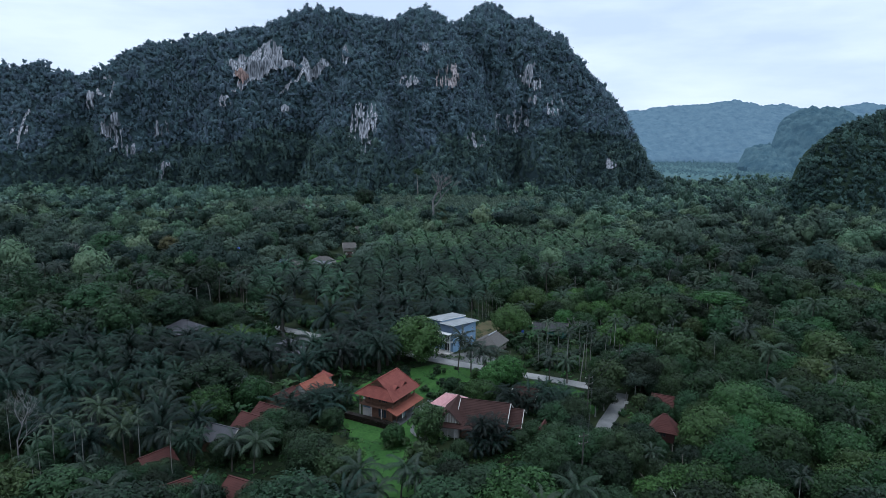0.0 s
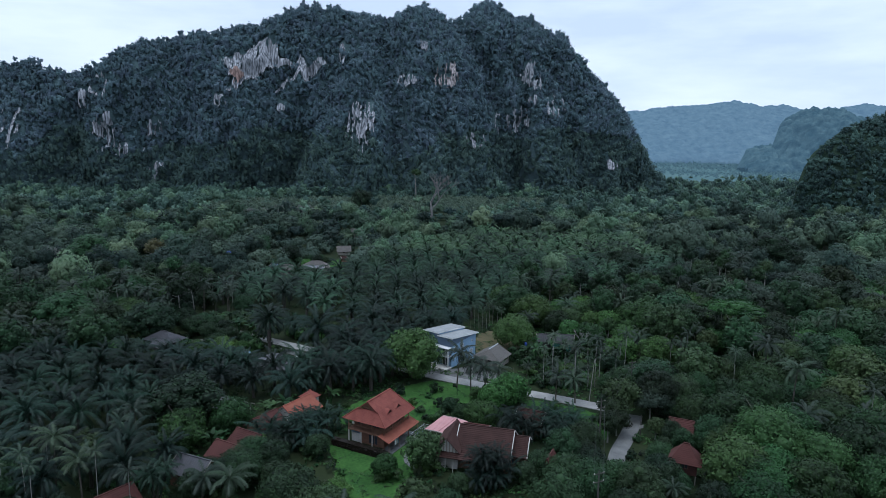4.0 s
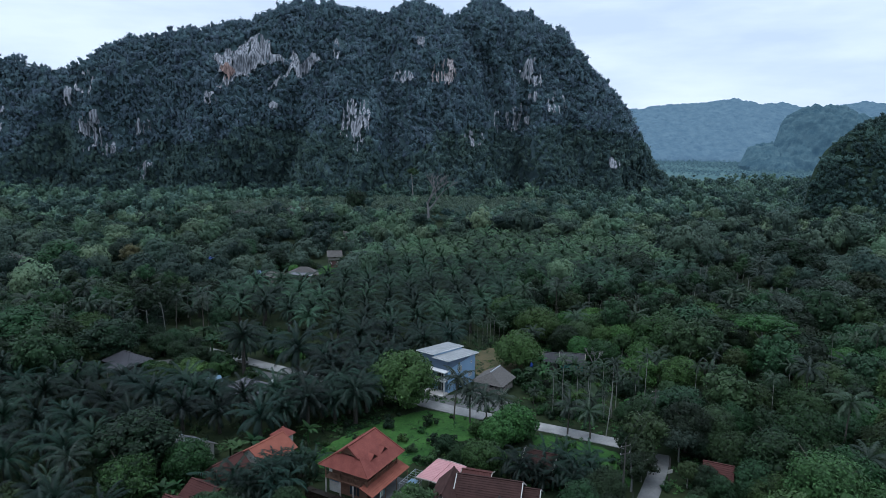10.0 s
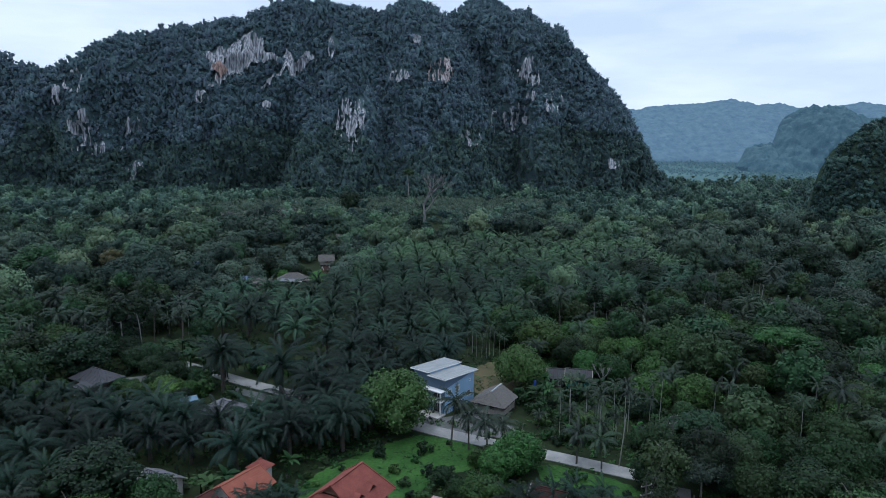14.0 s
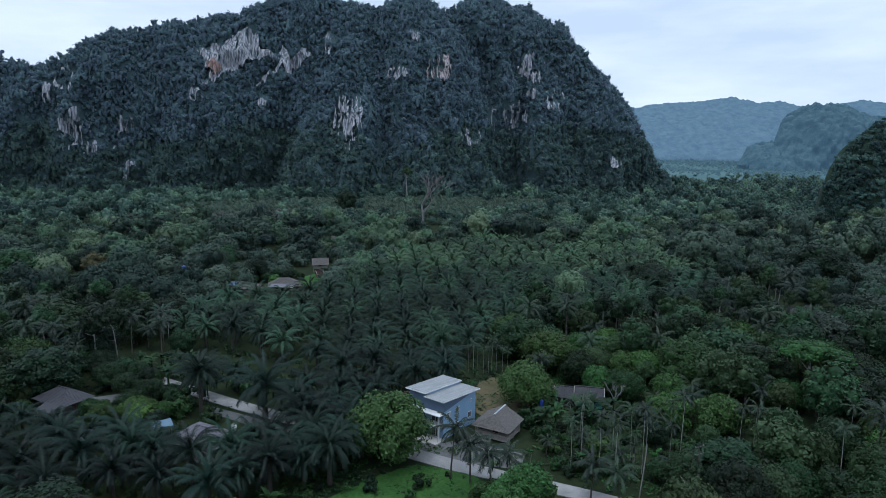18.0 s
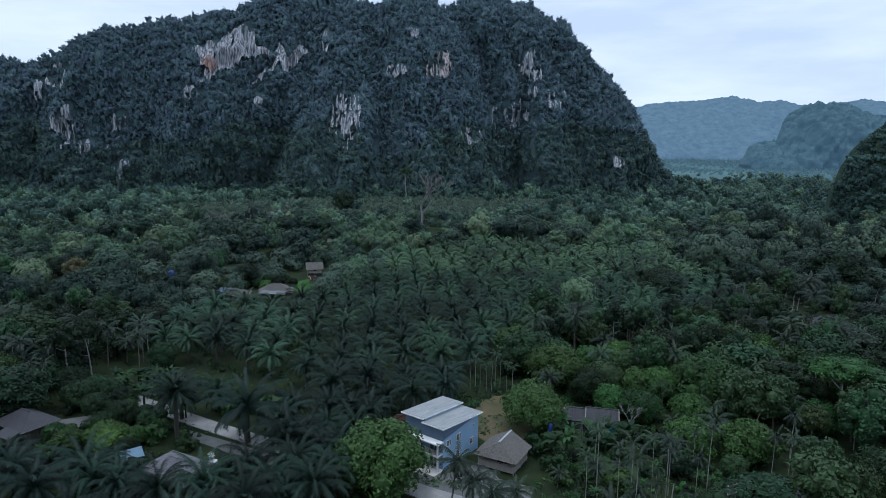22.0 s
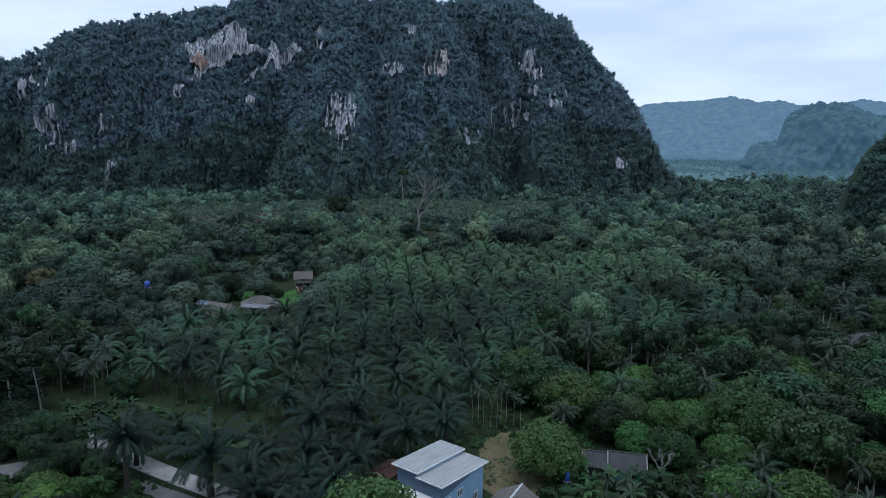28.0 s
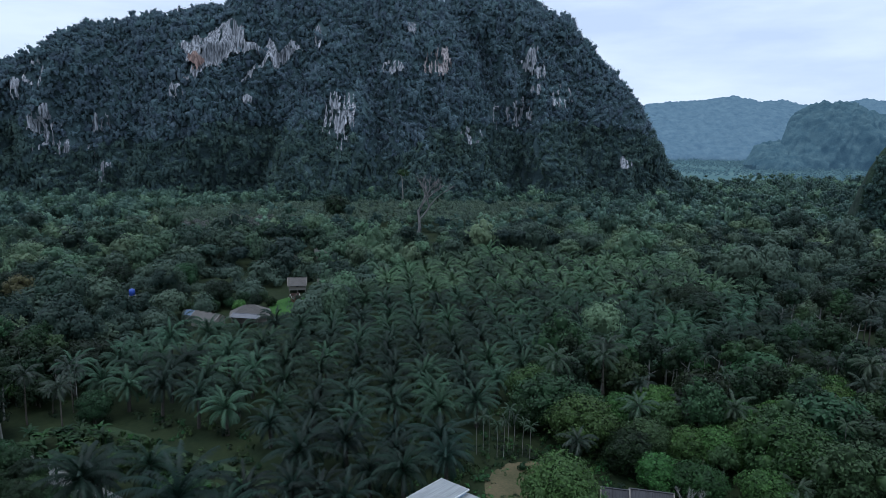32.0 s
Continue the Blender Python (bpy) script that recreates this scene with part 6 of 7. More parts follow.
# keep-clear areas: (x, y, radius)
CLEAR = [(-25.7, 171.8, 4), (-19, 168, 5), (-15, 164, 4), (-21.2, 190, 6), (-34, 266, 6), (-44, 265, 5), (-30, 187, 6), (-21, 183, 5), (-38, 193, 5), (-14, 181, 4), (-53, 166, 6), (-45, 165, 5), (-25.5, 152.5, 4), (-36, 271, 10), (-46, 271, 7), (-2, 124, 9), (14, 167, 9), (24.5, 162, 6.5), (15, 117, 8), (21.6, 115.7, 4), (10, 124, 4.5), (15.4, 123.2, 3.5), (26.3, 127.2, 3), (-18.4, 132, 4), (-23.2, 126.3, 3), (-16.6, 136.6, 2.5), (-24.4, 119.4, 3), (-26.6, 115.1, 3), (-31, 110.6, 4.5), (-31, 134.4, 3), (-10.6, 110.6, 2.5), (-39, 101.5, 2.5), (-23, 92.4, 2.5), (-15.4, 90.2, 2.5), (-32.8, 92.2, 2.5), (47.4, 107.2, 4), (55.5, 122.8, 4.5), (6.2, 175.4, 2.5), (-60.2, 178, 6), (-27.6, 159.6, 5.5), (-36.4, 165.2, 2.5), (-24.1, 166, 3), (129.6, 232.6, 6), (39.5, 176.2, 3), (44, 174.6, 4), (33.9, 172.2, 2), (-52, 183, 5), (77, 161, 4), (40, 121, 3)]
TAKEN = []


def free(x, y, r, tall=True):
    """Whether a tree of radius r may stand at x, y."""
    if near_line(ROAD, [x], [y])[0] < 2.2 + r * 0.6 or near_line(LANE, [x], [y])[0] < 2.2 + r * 0.6:
        return False
    for cx, cy, cr in CLEAR:
        dy = y - cy
        if math.hypot(x - cx, dy if dy > 0 or not tall else dy * 0.55) < cr + r * 0.7:
            return False
    for poly in (LAWN, LAWN_R, LAWN_F, CLEARING, GRASS_R, GRASS_L, FAR_LAWN):
        if inside(poly, [x], [y])[0]:
            return False
    for tx, ty, tr in TAKEN:
        if math.hypot(x - tx, y - ty) < (tr + r) * 0.72:
            return False
    return True


prng = random.Random(5)
CORE = [(-46, 88), (-44, 118), (-34, 142), (-12, 162), (22, 200), (46, 206), (62, 180), (58, 150), (58, 120), (46, 88), (10, 84)]


def stand(models, x, y, r, size=1.0, tall=None, lean=0.0):
    TAKEN.append((x, y, r))
    return put(prng.choice(models), x, y, size, prng.uniform(0, 360), 0.0, tall, lean)


# single trees that stand out
stand([MANGO[0]], 4.2, 155.6, 5, 1.52)
stand([LYCHEE[0]], -36.6, 122.6, 4, 1.1)
stand([MANGO[2]], -29.6, 128.0, 3.5, 0.98)
stand([MANGO[0]], 31.5, 176.5, 4, 0.8)
stand([LYCHEE[1]], 56.6, 165, 4, 1.0)
stand([LYCHEE[0]], 65.0, 162, 4.2, 1.1)
stand([BROAD[3]], 93.8, 263, 7, 1.6, 1.0)
stand([OLIVE[0]], 65.7, 204, 5, 1.4)
stand([BARES[0]], 48.8, 173, 2, 0.8)
stand([BARES[1]], -135, 263, 7, 1.3)
stand([BARES[1]], 20.5, 446, 9, 2.6)
stand([TAN[0]], -103.5, 287.5, 5, 1.0)
stand([BARES[0]], -68, 97, 5, 1.3)
stand([BARES[2]], -64, 100, 4, 1.5)
stand([BARES[0]], 112, 212, 4, 1.1)
stand([UMBRELLA[0]], 91.4, 176, 7)
stand([SILVER[0]], 141, 220, 6, 1.3)
for m, x, y, r, s in ((MANGO[2], 45.9, 188.4, 4, 1.05), (LYCHEE[1], 56.9, 190.7, 4, 0.95), (LYCHEE[0], 74.8, 196, 4, 1.05), (MANGO[0], 68.5, 182, 4.4, 1.0), (LYCHEE[1], 77.6, 179, 4, 1.0), (LYCHEE[0], 48.5, 183, 3.5, 0.85), (LYCHEE[0], 62, 176, 4, 0.95), (MANGO[1], 53, 179, 4, 0.95)):
    stand([m], x, y, r, s)
# big vine-covered trees beyond the lane
for x, y, k, s in ((62, 120, 0, 0.9), (63.1, 111.5, 1, 0.85), (69.5, 116, 0, 0.9), (54.5, 104.5, 2, 0.9), (63, 98, 0, 0.85), (53.0, 95.5, 2, 0.85), (55, 90.5, 2, 0.8), (69.3, 105.8, 1, 0.8), (76, 108, 1, 0.9), (74, 98, 0, 0.85), (82, 111, 1, 0.95), (90, 116, 0, 0.9), (86, 100, 2, 0.95), (58.6, 126.8, 2, 0.75), (66, 128, 2, 0.8), (73.3, 131, 0, 0.9), (77.6, 138.3, 1, 0.85), (72.5, 147, 0, 0.75), (98, 128, 0, 1.0), (104, 112, 1, 1.0), (64, 139, 2, 0.75), (84, 126, 2, 0.9), (80, 120, 0, 0.85), (91, 152, 0, 0.95), (88, 136, 2, 0.9), (116, 136, 0, 1.05), (76, 87, 1, 0.85), (92, 92, 2, 1.0), (80, 152, 2, 0.8), (103, 146, 1, 0.95), (64, 84, 0, 0.8), (113, 122, 2, 0.9), (58.2, 114.6, 2, 0.7), (56.4, 99.6, 0, 0.75), (60.5, 105, 2, 0.8)):
    stand([VINE[k]], x, y, 5.2 * s, s)
for x, y, k, s in ((42.5, 88.6, 0, 1.0), (47.3, 91.0, 1, 0.95), (52.9, 85.8, 0, 0.9), (38.0, 88.0, 1, 0.8), (46.5, 86.0, 0, 0.85)):
    stand([LYCHEE[k]], x, y, 3.5 * s, s)
FOOT = broadleaf(977, 31, 5.0, 4.0, 12, 64, 0.5, M_LEAF, "very tall slender tree with a pale trunk at the mountain's foot", "slender trees", low=-0.5, bark=M_PALE, name="slender_tree", trunk=0.5)
put(FOOT, 14.1, 622.0)
put(broadleaf(978, 20, 8.5, 8.0, 26, 110, 0.6, M_LEAF, "tall dark dome-crowned tree standing over the plantation", "garden trees", low=-0.8), -29.6, 500.0)
# garden trees about the village, one by one
for m, x, y, r, s in ((SHADE[1], 53.5, 134.0, 5, 0.85), (BROAD[0], 43.6, 133.2, 3, 0.7), (BROAD[0], 57.5, 132.0, 4, 0.9), (SHADE[1], 49.0, 142.4, 4, 0.75), (SHADE[2], 54.1, 138.6, 4, 0.8), (SHADE[0], 59.0, 135.8, 4, 0.8), (BROAD[3], 56.5, 144.0, 4, 0.7), (SHADE[1], 36.8, 98.6, 3.5, 0.85), (SHADE[2], 33.6, 96.0, 4, 0.75), (BROAD[2], 42.6, 104.4, 3, 0.8), (SHADE[1], 23.7, 96.6, 4.5, 0.85), (SHADE[0], 19.0, 90.6, 4, 0.85), (SHADE[0], 13.4, 92.0, 4.3, 0.8), (SHADE[2], 8.6, 92.0, 4.3, 0.95), (SHADE[0], -14.2, 99.4, 5, 1.08), (BROAD[1], -9.4, 96.0, 4, 0.75), (SHADE[2], 27.0, 104.0, 3.5, 1.0), (SHADE[1], 28.9, 113.4, 3.2, 0.72), (SHADE[2], 33.4, 118.2, 2.6, 0.75), (BROAD[0], 31.0, 109.0, 3, 0.8), (BROAD[2], 21.4, 107.6, 2.6, 0.7), (SHADE[2], 24.2, 109.6, 2.6, 0.7), (BROAD[2], 10.6, 105.4, 2.2, 0.62), (OLIVE[0], 5.4, 112.6, 2.0, 0.62), (BROAD[2], 8.6, 100.2, 2.4, 0.7), (MANGO[2], -0.9, 111.0, 2.4, 0.58), (OLIVE[1], 3.5, 97.0, 2, 0.75), (LYCHEE[0], -8.0, 104.6, 2, 0.5), (LYCHEE[1], -21.5, 118.2, 3, 0.62), (SHADE[2], -19.2, 113.2, 3, 0.8), (BROAD[0], -18.0, 107.5, 3.4, 0.85), (SHADE[0], -22.6, 108.6, 3.4, 0.8), (MANGO[1], 16.9, 129.0, 3.4, 0.85), (MANGO[2], 13.6, 130.2, 2.8, 0.62), (LYCHEE[0], 24.2, 139.6, 3.6, 0.98), (LYCHEE[1], 20.4, 138.0, 2.6, 0.75), (BROAD[2], 11.4, 136.0, 2, 0.55), (BROAD[3], 10.4, 86.5, 4, 0.7), (SHADE[2], -28.3, 91.4, 3.5, 0.75), (SHADE[0], -20.2, 89.2, 3.5, 0.72), (SHADE[2], -36.1, 93.4, 3.2, 0.72), (SHADE[0], -42.1, 93.4, 4, 0.8), (SHADE[0], -55.0, 96.0, 4, 0.8), (BROAD[3], -46.0, 89.0, 4, 0.75), (BROAD[0], -36.0, 99.2, 3.2, 0.7), (BROAD[1], 47.5, 97.5, 4, 0.8), (BROAD[0], 41.5, 95.5, 3.2, 0.8), (BROAD[0], 53.0, 147.5, 3.5, 0.75), (BROAD[2], 47.3, 146.5, 3, 0.7), (BROAD[2], 62.8, 150.2, 3, 0.8), (BROAD[0], 60.0, 157.0, 3.4, 0.75), (BROAD[2], 51.5, 158.0, 3, 0.75), (SHADE[1], 41.9, 222.0, 4, 0.95), (SHADE[1], 75.9, 232.0, 4, 0.95), (OLIVE[1], 66.4, 211.2, 4, 1.1), (BROAD[3], 57.7, 224.6, 4.5, 0.9), (BROAD[3], 83.2, 215.0, 4.5, 0.95), (SHADE[0], 50.2, 192.1, 4.5, 0.95), (BROAD[3], 84, 184, 4.5, 0.9), (LYCHEE[1], 78.3, 199.8, 4, 1.0), (LYCHEE[0], 69.9, 200.1, 4, 1.0), (MANGO[0], 40.5, 196.5, 4, 0.85), (BROAD[3], 37.5, 204.0, 4, 0.95), (SHADE[1], 44.0, 205.0, 3, 0.85), (LYCHEE[0], 61.0, 189.6, 3.5, 1.0), (LYCHEE[1], 66.7, 183.5, 3.5, 0.9), (SHADE[0], 97.4, 275.3, 7, 1.5), (SHADE[1], 134.6, 268, 6, 1.3), (SHADE[1], 93.3, 147.5, 4, 0.95), (BROAD[3], 165.2, 280.7, 7, 1.5), (SHADE[0], -86.7, 314.9, 7, 1.35), (SHADE[2], -66.5, 320, 7, 1.4), (SHADE[0], -47.9, 296, 6, 1.15), (OLIVE[1], -104.4, 292, 5, 1.35), (SHADE[1], -95, 300, 6, 1.2), (SHADE[0], -116, 306, 6, 1.3), (BROAD[3], -128, 284, 6, 1.3), (SHADE[1], -120, 270, 6, 1.15)):
    stand([m], x, y, r, s)
for x, y, k, s in ((15.9, 108.0, 0, 1.2), (17.4, 107.2, 1, 1.2), (14.6, 107.0, 1, 1.1), (21.8, 125.6, 1, 1.15), (27.4, 127.2, 1, 1.1), (31.7, 123.5, 1, 1.2), (30.4, 126.0, 1, 1.1), (24.6, 124.2, 1, 1.0), (29.0, 122.0, 1, 1.1), (-14.6, 126.1, 0, 0.8), (-12.4, 128.4, 1, 1.1), (-17.2, 124.0, 0, 0.8), (-14.8, 122.4, 1, 1.2), (-34.7, 104.9, 0, 0.95), (34.6, 126.4, 1, 1.0), (-19.2, 121.0, 1, 1.1), (-21.6, 122.2, 1, 1.3)):
    stand([DARKPALM[k]], x, y, 2.0, s)
for x, y, k, s in ((-35.6, 96.6, 0, 0.6), (-27.0, 88.2, 2, 0.8), (-32.0, 88.4, 0, 0.75), (-20.6, 86.4, 2, 0.75), (-38.8, 97.6, 2, 0.6), (-14.4, 86.0, 2, 0.7), (-29.8, 129.4, 2, 0.62), (-33.4, 130.6, 2, 0.5), (34.6, 118.6, 2, 0.8), (32.4, 109.4, 0, 0.68), (30.2, 102.0, 2, 0.95), (33.0, 113.0, 1, 0.5), (31.8, 105.6, 2, 0.8), (57.4, 117.4, 0, 0.9), (44.6, 103.4, 2, 0.6), (26.4, 93.0, 2, 0.8), (-22.9, 114.6, 2, 0.8), (-26.0, 108.6, 2, 0.7), (-29.4, 105.0, 0, 0.62), (-24.6, 112.0, 2, 0.72), (-28.6, 111.0, 0, 0.5), (-36.8, 97.8, 0, 0.62), (-40.6, 97.2, 2, 0.6), (-20.8, 117.8, 0, 0.6), (-12.8, 118.0, 2, 0.6), (124, 222, 1, 0.9), (131, 226, 0, 0.8)):
    stand([SHADE[k]], x, y, 3.5 * s, s)
stand([BIGBARE[0]], -61.7, 103.8, 5, 1.0)
for m, x, y, r, s in ((OLIVE[0], 45.6, 132.4, 2.5, 0.72), (SILVER[0], 50.8, 130.6, 3, 0.5), (SHADE[1], 50.8, 120.6, 2.5, 0.5), (BROAD[2], 54.6, 131.4, 3, 0.8), (OLIVE[1], 41.2, 126.4, 2, 0.5), (OLIVE[0], 43.4, 128.8, 2, 0.5), (OLIVE[1], 39.4, 121.8, 2, 0.8), (OLIVE[1], 48.6, 122.4, 2, 0.6), (OLIVE[0], 42.0, 124.6, 2, 0.45)):
    stand([m], x, y, r, s)
# trees that overhang the lane
for m, x, y, sz in ((SHADE[2], 42.2, 105.6, 0.85), (SHADE[2], 35.0, 103.2, 0.9), (SHADE[0], 45.4, 112.2, 0.6), (OLIVE[1], 47.4, 116.2, 0.5), (BROAD[2], 37.6, 106.2, 0.7), (BROAD[0], 36.6, 100.2, 1.0), (SHADE[0], 33.6, 94.2, 0.85), (BROAD[2], 28.2, 91.6, 1.0), (BROAD[0], 32.6, 106.6, 0.85), (LYCHEE[1], 44.4, 91.1, 0.8), (VINE[1], 55.4, 101.6, 0.7)):
    stand([m], x, y, 3.0, sz)
stand([SHADE[2]], 51.6, 118.0, 2.5, 0.62)
stand([BROAD[2]], 55.6, 117.6, 2.5, 0.72)
for x, y, k, s in ((-66, 112, 1, 0.8), (-57, 108, 2, 0.85), (-56, 101, 1, 0.75), (-63, 96, 0, 0.8), (-70, 104, 2, 0.9), (-50, 95, 2, 0.75), (-45, 97.5, 1, 0.62), (-58, 91, 2, 0.8), (-52, 86, 0, 0.75), (-45, 84, 2, 0.8), (-37, 86, 0, 0.7), (-68, 89, 1, 0.8), (-75, 98, 0, 0.85), (-72, 112, 1, 0.8)):
    stand([SHADE[k]], x, y, 3.8 * s, s)
# the dark thicket on the left, with tall palms in it
for m, x, y, r, s in ((BROAD[3], -65.6, 184.5, 4.5, 0.95), (BROAD[1], -83, 205, 5, 1.05), (BROAD[1], -55.5, 189.0, 4, 0.85), (BROAD[3], -82, 221, 5, 1.0), (BROAD[0], -46.5, 188.5, 3.4, 0.75), (BROAD[3], -73.4, 234, 5, 1.05), (BROAD[4], -58.5, 233.5, 5, 1.1), (BROAD[1], -71, 193, 4.5, 0.95), (BROAD[4], -66, 205, 5, 1.0), (BROAD[1], -62, 219, 4.5, 0.95), (BROAD[4], -76, 177, 5, 0.95), (BROAD[3], -92, 192, 5, 1.05), (LYCHEE[0], -69.0, 170.0, 3.5, 0.7), (LYCHEE[1], -42.5, 170.8, 3.2, 0.65), (LYCHEE[0], -39.0, 173.4, 2.6, 0.5), (BROAD[4], -96, 212, 5, 1.1), (BROAD[1], -100, 178, 5, 1.0), (BROAD[4], -90, 236, 5, 1.1)):
    stand([m], x, y, r, s)
for x, y, k, s in ((-78, 199, 2, 1.0), (-72, 200, 2, 0.95), (-60, 211, 2, 0.9), (-86, 213, 2, 1.05), (-68, 214, 2, 1.0), (-95, 202, 2, 1.0)):
    stand([COCOS[k]], x, y, 1.5, s)
for x, y in ((-60, 90), (-52, 91), (-44.5, 90.2), (-80, 190), (-84, 196), (-76, 188), (-89, 199), (-82.5, 192)):
    stand([prng.choice(ARECA)], x, y, 0.8, prng.uniform(0.95, 1.2))
# palms in front of the blue house and about the gardens
for x, y, k, s in ((14.0, 149.2, 1, 0.95), (16.9, 147.4, 0, 1.0), (20, 145.8, 0, 0.98), (38.2, 139.6, 0, 0.9), (23.4, 147.2, 0, 0.8), (34.5, 141.5, 0, 0.9), (-27.4, 102.7, 0, 0.9), (-23.6, 101.6, 0, 0.95), (0.5, 92.8, 0, 0.9), (-13.1, 87.9, 0, 0.9), (42.0, 100.3, 0, 0.6), (120, 228.1, 2, 1.1), (132.1, 246.5, 2, 1.15), (-66.5, 201.5, 2, 0.9), (99.6, 206, 2, 1.0), (130, 246, 2, 1.1), (49.6, 213, 2, 1.0), (98, 203, 1, 1.0), (38.4, 189.7, 0, 0.85), (-6.1, 91.4, 0, 1.05), (2.5, 90.6, 0, 0.85), (-2.5, 87, 0, 0.9), (-45, 104, 1, 0.9)):
    stand([COCOS[k]], x, y, 1.5, s)
stand([BIGPALM[0]], -32.4, 174.6, 4.5, 1.12)
for x, y in ((45.1, 148.6), (44.1, 151.2), (41.5, 152.5), (38.5, 150.0), (47.5, 153.0), (36.5, 153.5), (50.0, 149.5), (33.5, 149.2), (40.0, 147.0), (53.0, 152.0), (66, 152.5), (67.6, 153.8), (65, 155), (71.6, 207.6), (73.2, 208.4)):
    stand([prng.choice(ARECA)], x, y, 0.8, prng.uniform(0.85, 1.1))
for i in range(9):
    stand([prng.choice(ARECA)], 22 + i * 1.1, 194.5 + prng.uniform(-1.5, 2.5), 0.5, prng.uniform(0.55, 0.8))
pe = thing("palm_trunk", pose(41.4, 140.3, 0, 2, 3, 0), "bare pale trunk of a dead palm", "trunk")
mesh_part("trunk", np_mesh("trunk", *tube_np([(0, 0, 0), (0.1, 0, 5), (0.15, 0.1, 9.5)], [0.11, 0.09, 0.07], 7)), M_PALE, pe)
for x, y in ((37.5, 170.5), (40.5, 171.5), (43.5, 170.0), (46.5, 168.5), (35.5, 167.0), (42, 166), (36.4, 174.0), (48, 171), (-23, 132.5), (-25, 134.5), (-21.5, 135), (-12.8, 139.8), (-29.5, 121), (-31, 120), (33, 165), (38, 163), (45, 163), (-40, 187), (-44, 190), (-38, 190.5), (-47, 193), (-34, 184), (-50, 196), (-20, 181.5), (-16, 178.5), (-24, 183.5)):
    stand([prng.choice(BANANA)], x, y, 0.8, prng.uniform(0.9, 1.35))
for x, y, k, s in ((1.2, 148.5, 1, 0.7), (-0.5, 110.5, 2, 1.35), (9.5, 139.0, 1, 1.2), (12.0, 137.0, 1, 1.5), (7.5, 143.5, 0, 0.6), (19.0, 141.5, 2, 1.3), (-9.5, 139.0, 0, 0.8), (-8.5, 131.5, 0, 0.7), (-11.5, 134.5, 1, 1.0), (29.0, 190.0, 1, 0.9), (-6.5, 146.5, 1, 0.9), (6.5, 132.5, 1, 0.8), (8.8, 131.0, 2, 0.8), (7.0, 117.0, 1, 1.0), (6.0, 112.5, 2, 1.1), (-33, 168, 0, 1.0), (-39, 171.5, 0, 1.5), (-42, 168.5, 0, 1.4), (-45, 172, 0, 1.2), (-53, 176.5, 0, 1.7), (-66, 172, 0, 1.5), (-31, 192, 0, 0.8), (-23, 187, 0, 1.0), (-20.5, 185.5, 0, 0.9), (43.8, 133.5, 0, 0.9), (45, 122, 1, 0.9), (41.5, 115.5, 1, 1.0), (36.0, 98.0, 2, 1.1), (21, 106, 1, 1.2), (-4, 97, 1, 1.0), (-9.5, 104, 0, 1.1), (-8, 112, 0, 0.9)):
    TAKEN.append((x, y, 1.2 * s))
    put(BUSH[k], x, y, s, prng.uniform(0, 360))

# the vegetable garden beside the thatched hut and the grass verges
for i in range(90):
    x, y = prng.uniform(30, 58), prng.uniform(145, 173)
    if near_line(ROAD, [x], [y])[0] < 3.5 or math.hypot(x - 24.5, y - 162) < 7.5 or math.hypot(x - 39.5, (y - 175) * 0.6) < 3.5:
        continue
    TAKEN.append((x, y, 0.8))
    k = prng.random()
    if k < 0.16:
        stand([prng.choice(BANANA)], x, y, 0.7, prng.uniform(0.5, 0.85))
    elif k < 0.30:
        stand([prng.choice(ARECA)], x, y, 0.6, prng.uniform(0.5, 0.85))
    elif k < 0.42:
        stand([COCOS[0]], x, y, 1.0, prng.uniform(0.45, 0.7))
    else:
        put(BUSH[prng.choice((0, 1, 1, 2))], x, y, prng.uniform(0.6, 1.4), prng.uniform(0, 360))
for x, y, k, s in ((-3.5, 137.5, 1, 0.5), (1.3, 145.7, 1, 1.2), (4.0, 140.0, 0, 1.25), (12.2, 136.8, 1, 1.7), (10.2, 135.4, 1, 1.2), (-8.2, 136.6, 0, 0.8), (-7.5, 143.5, 1, 0.8), (13.5, 149.5, 1, 0.5), (-1.0, 150.5, 1, 0.7), (-9.6, 136.5, 0, 0.8), (5.5, 136.0, 1, 1.0), (9.0, 146.5, 2, 0.7), (-4.6, 141.2, 1, 0.6), (3.2, 150.8, 1, 0.55), (35.6, 132.2, 1, 0.9), (33.0, 136.4, 2, 0.7), (39.4, 131.0, 1, 0.8)):
    put(BUSH[k], x, y, s, prng.uniform(0, 360))
# palms that half hide the low houses and line the road
for x, y, s in ((-13.4, 170.4, 1.1), (-8.6, 166.7, 0.82), (-2.0, 176.7, 0.9), (-5.8, 172.5, 0.9), (4.4, 182.9, 0.9), (-52.7, 114.2, 1.0), (-46.4, 109.6, 1.0), (-55.2, 107.6, 0.95), (-42.0, 113.0, 1.0), (-50.2, 103.6, 0.9), (-40.4, 107.2, 0.95), (-36.0, 112.6, 0.9), (-60.4, 110.8, 1.0), (-20.3, 149.4, 1.05), (-26.0, 148.6, 1.0), (-32.7, 151.4, 1.0), (-29.6, 144.6, 1.0), (-39.5, 156.4, 0.95), (-43.4, 150.6, 1.0), (-48.9, 155.5, 0.95), (-36.4, 145.2, 1.0), (-53.0, 160.2, 0.85), (-35.0, 158.2, 0.7)):
    stand([prng.choice(PALMS)], x, y, 3.0, s)
# palms and shrubs on the grass beyond the road
for x, y, sz in ((-34.6, 183.5, 0.95), (-20.0, 173.4, 1.25), (-28.6, 186.8, 0.8)):
    stand([PALMS[0]], x, y, 3.0, sz)
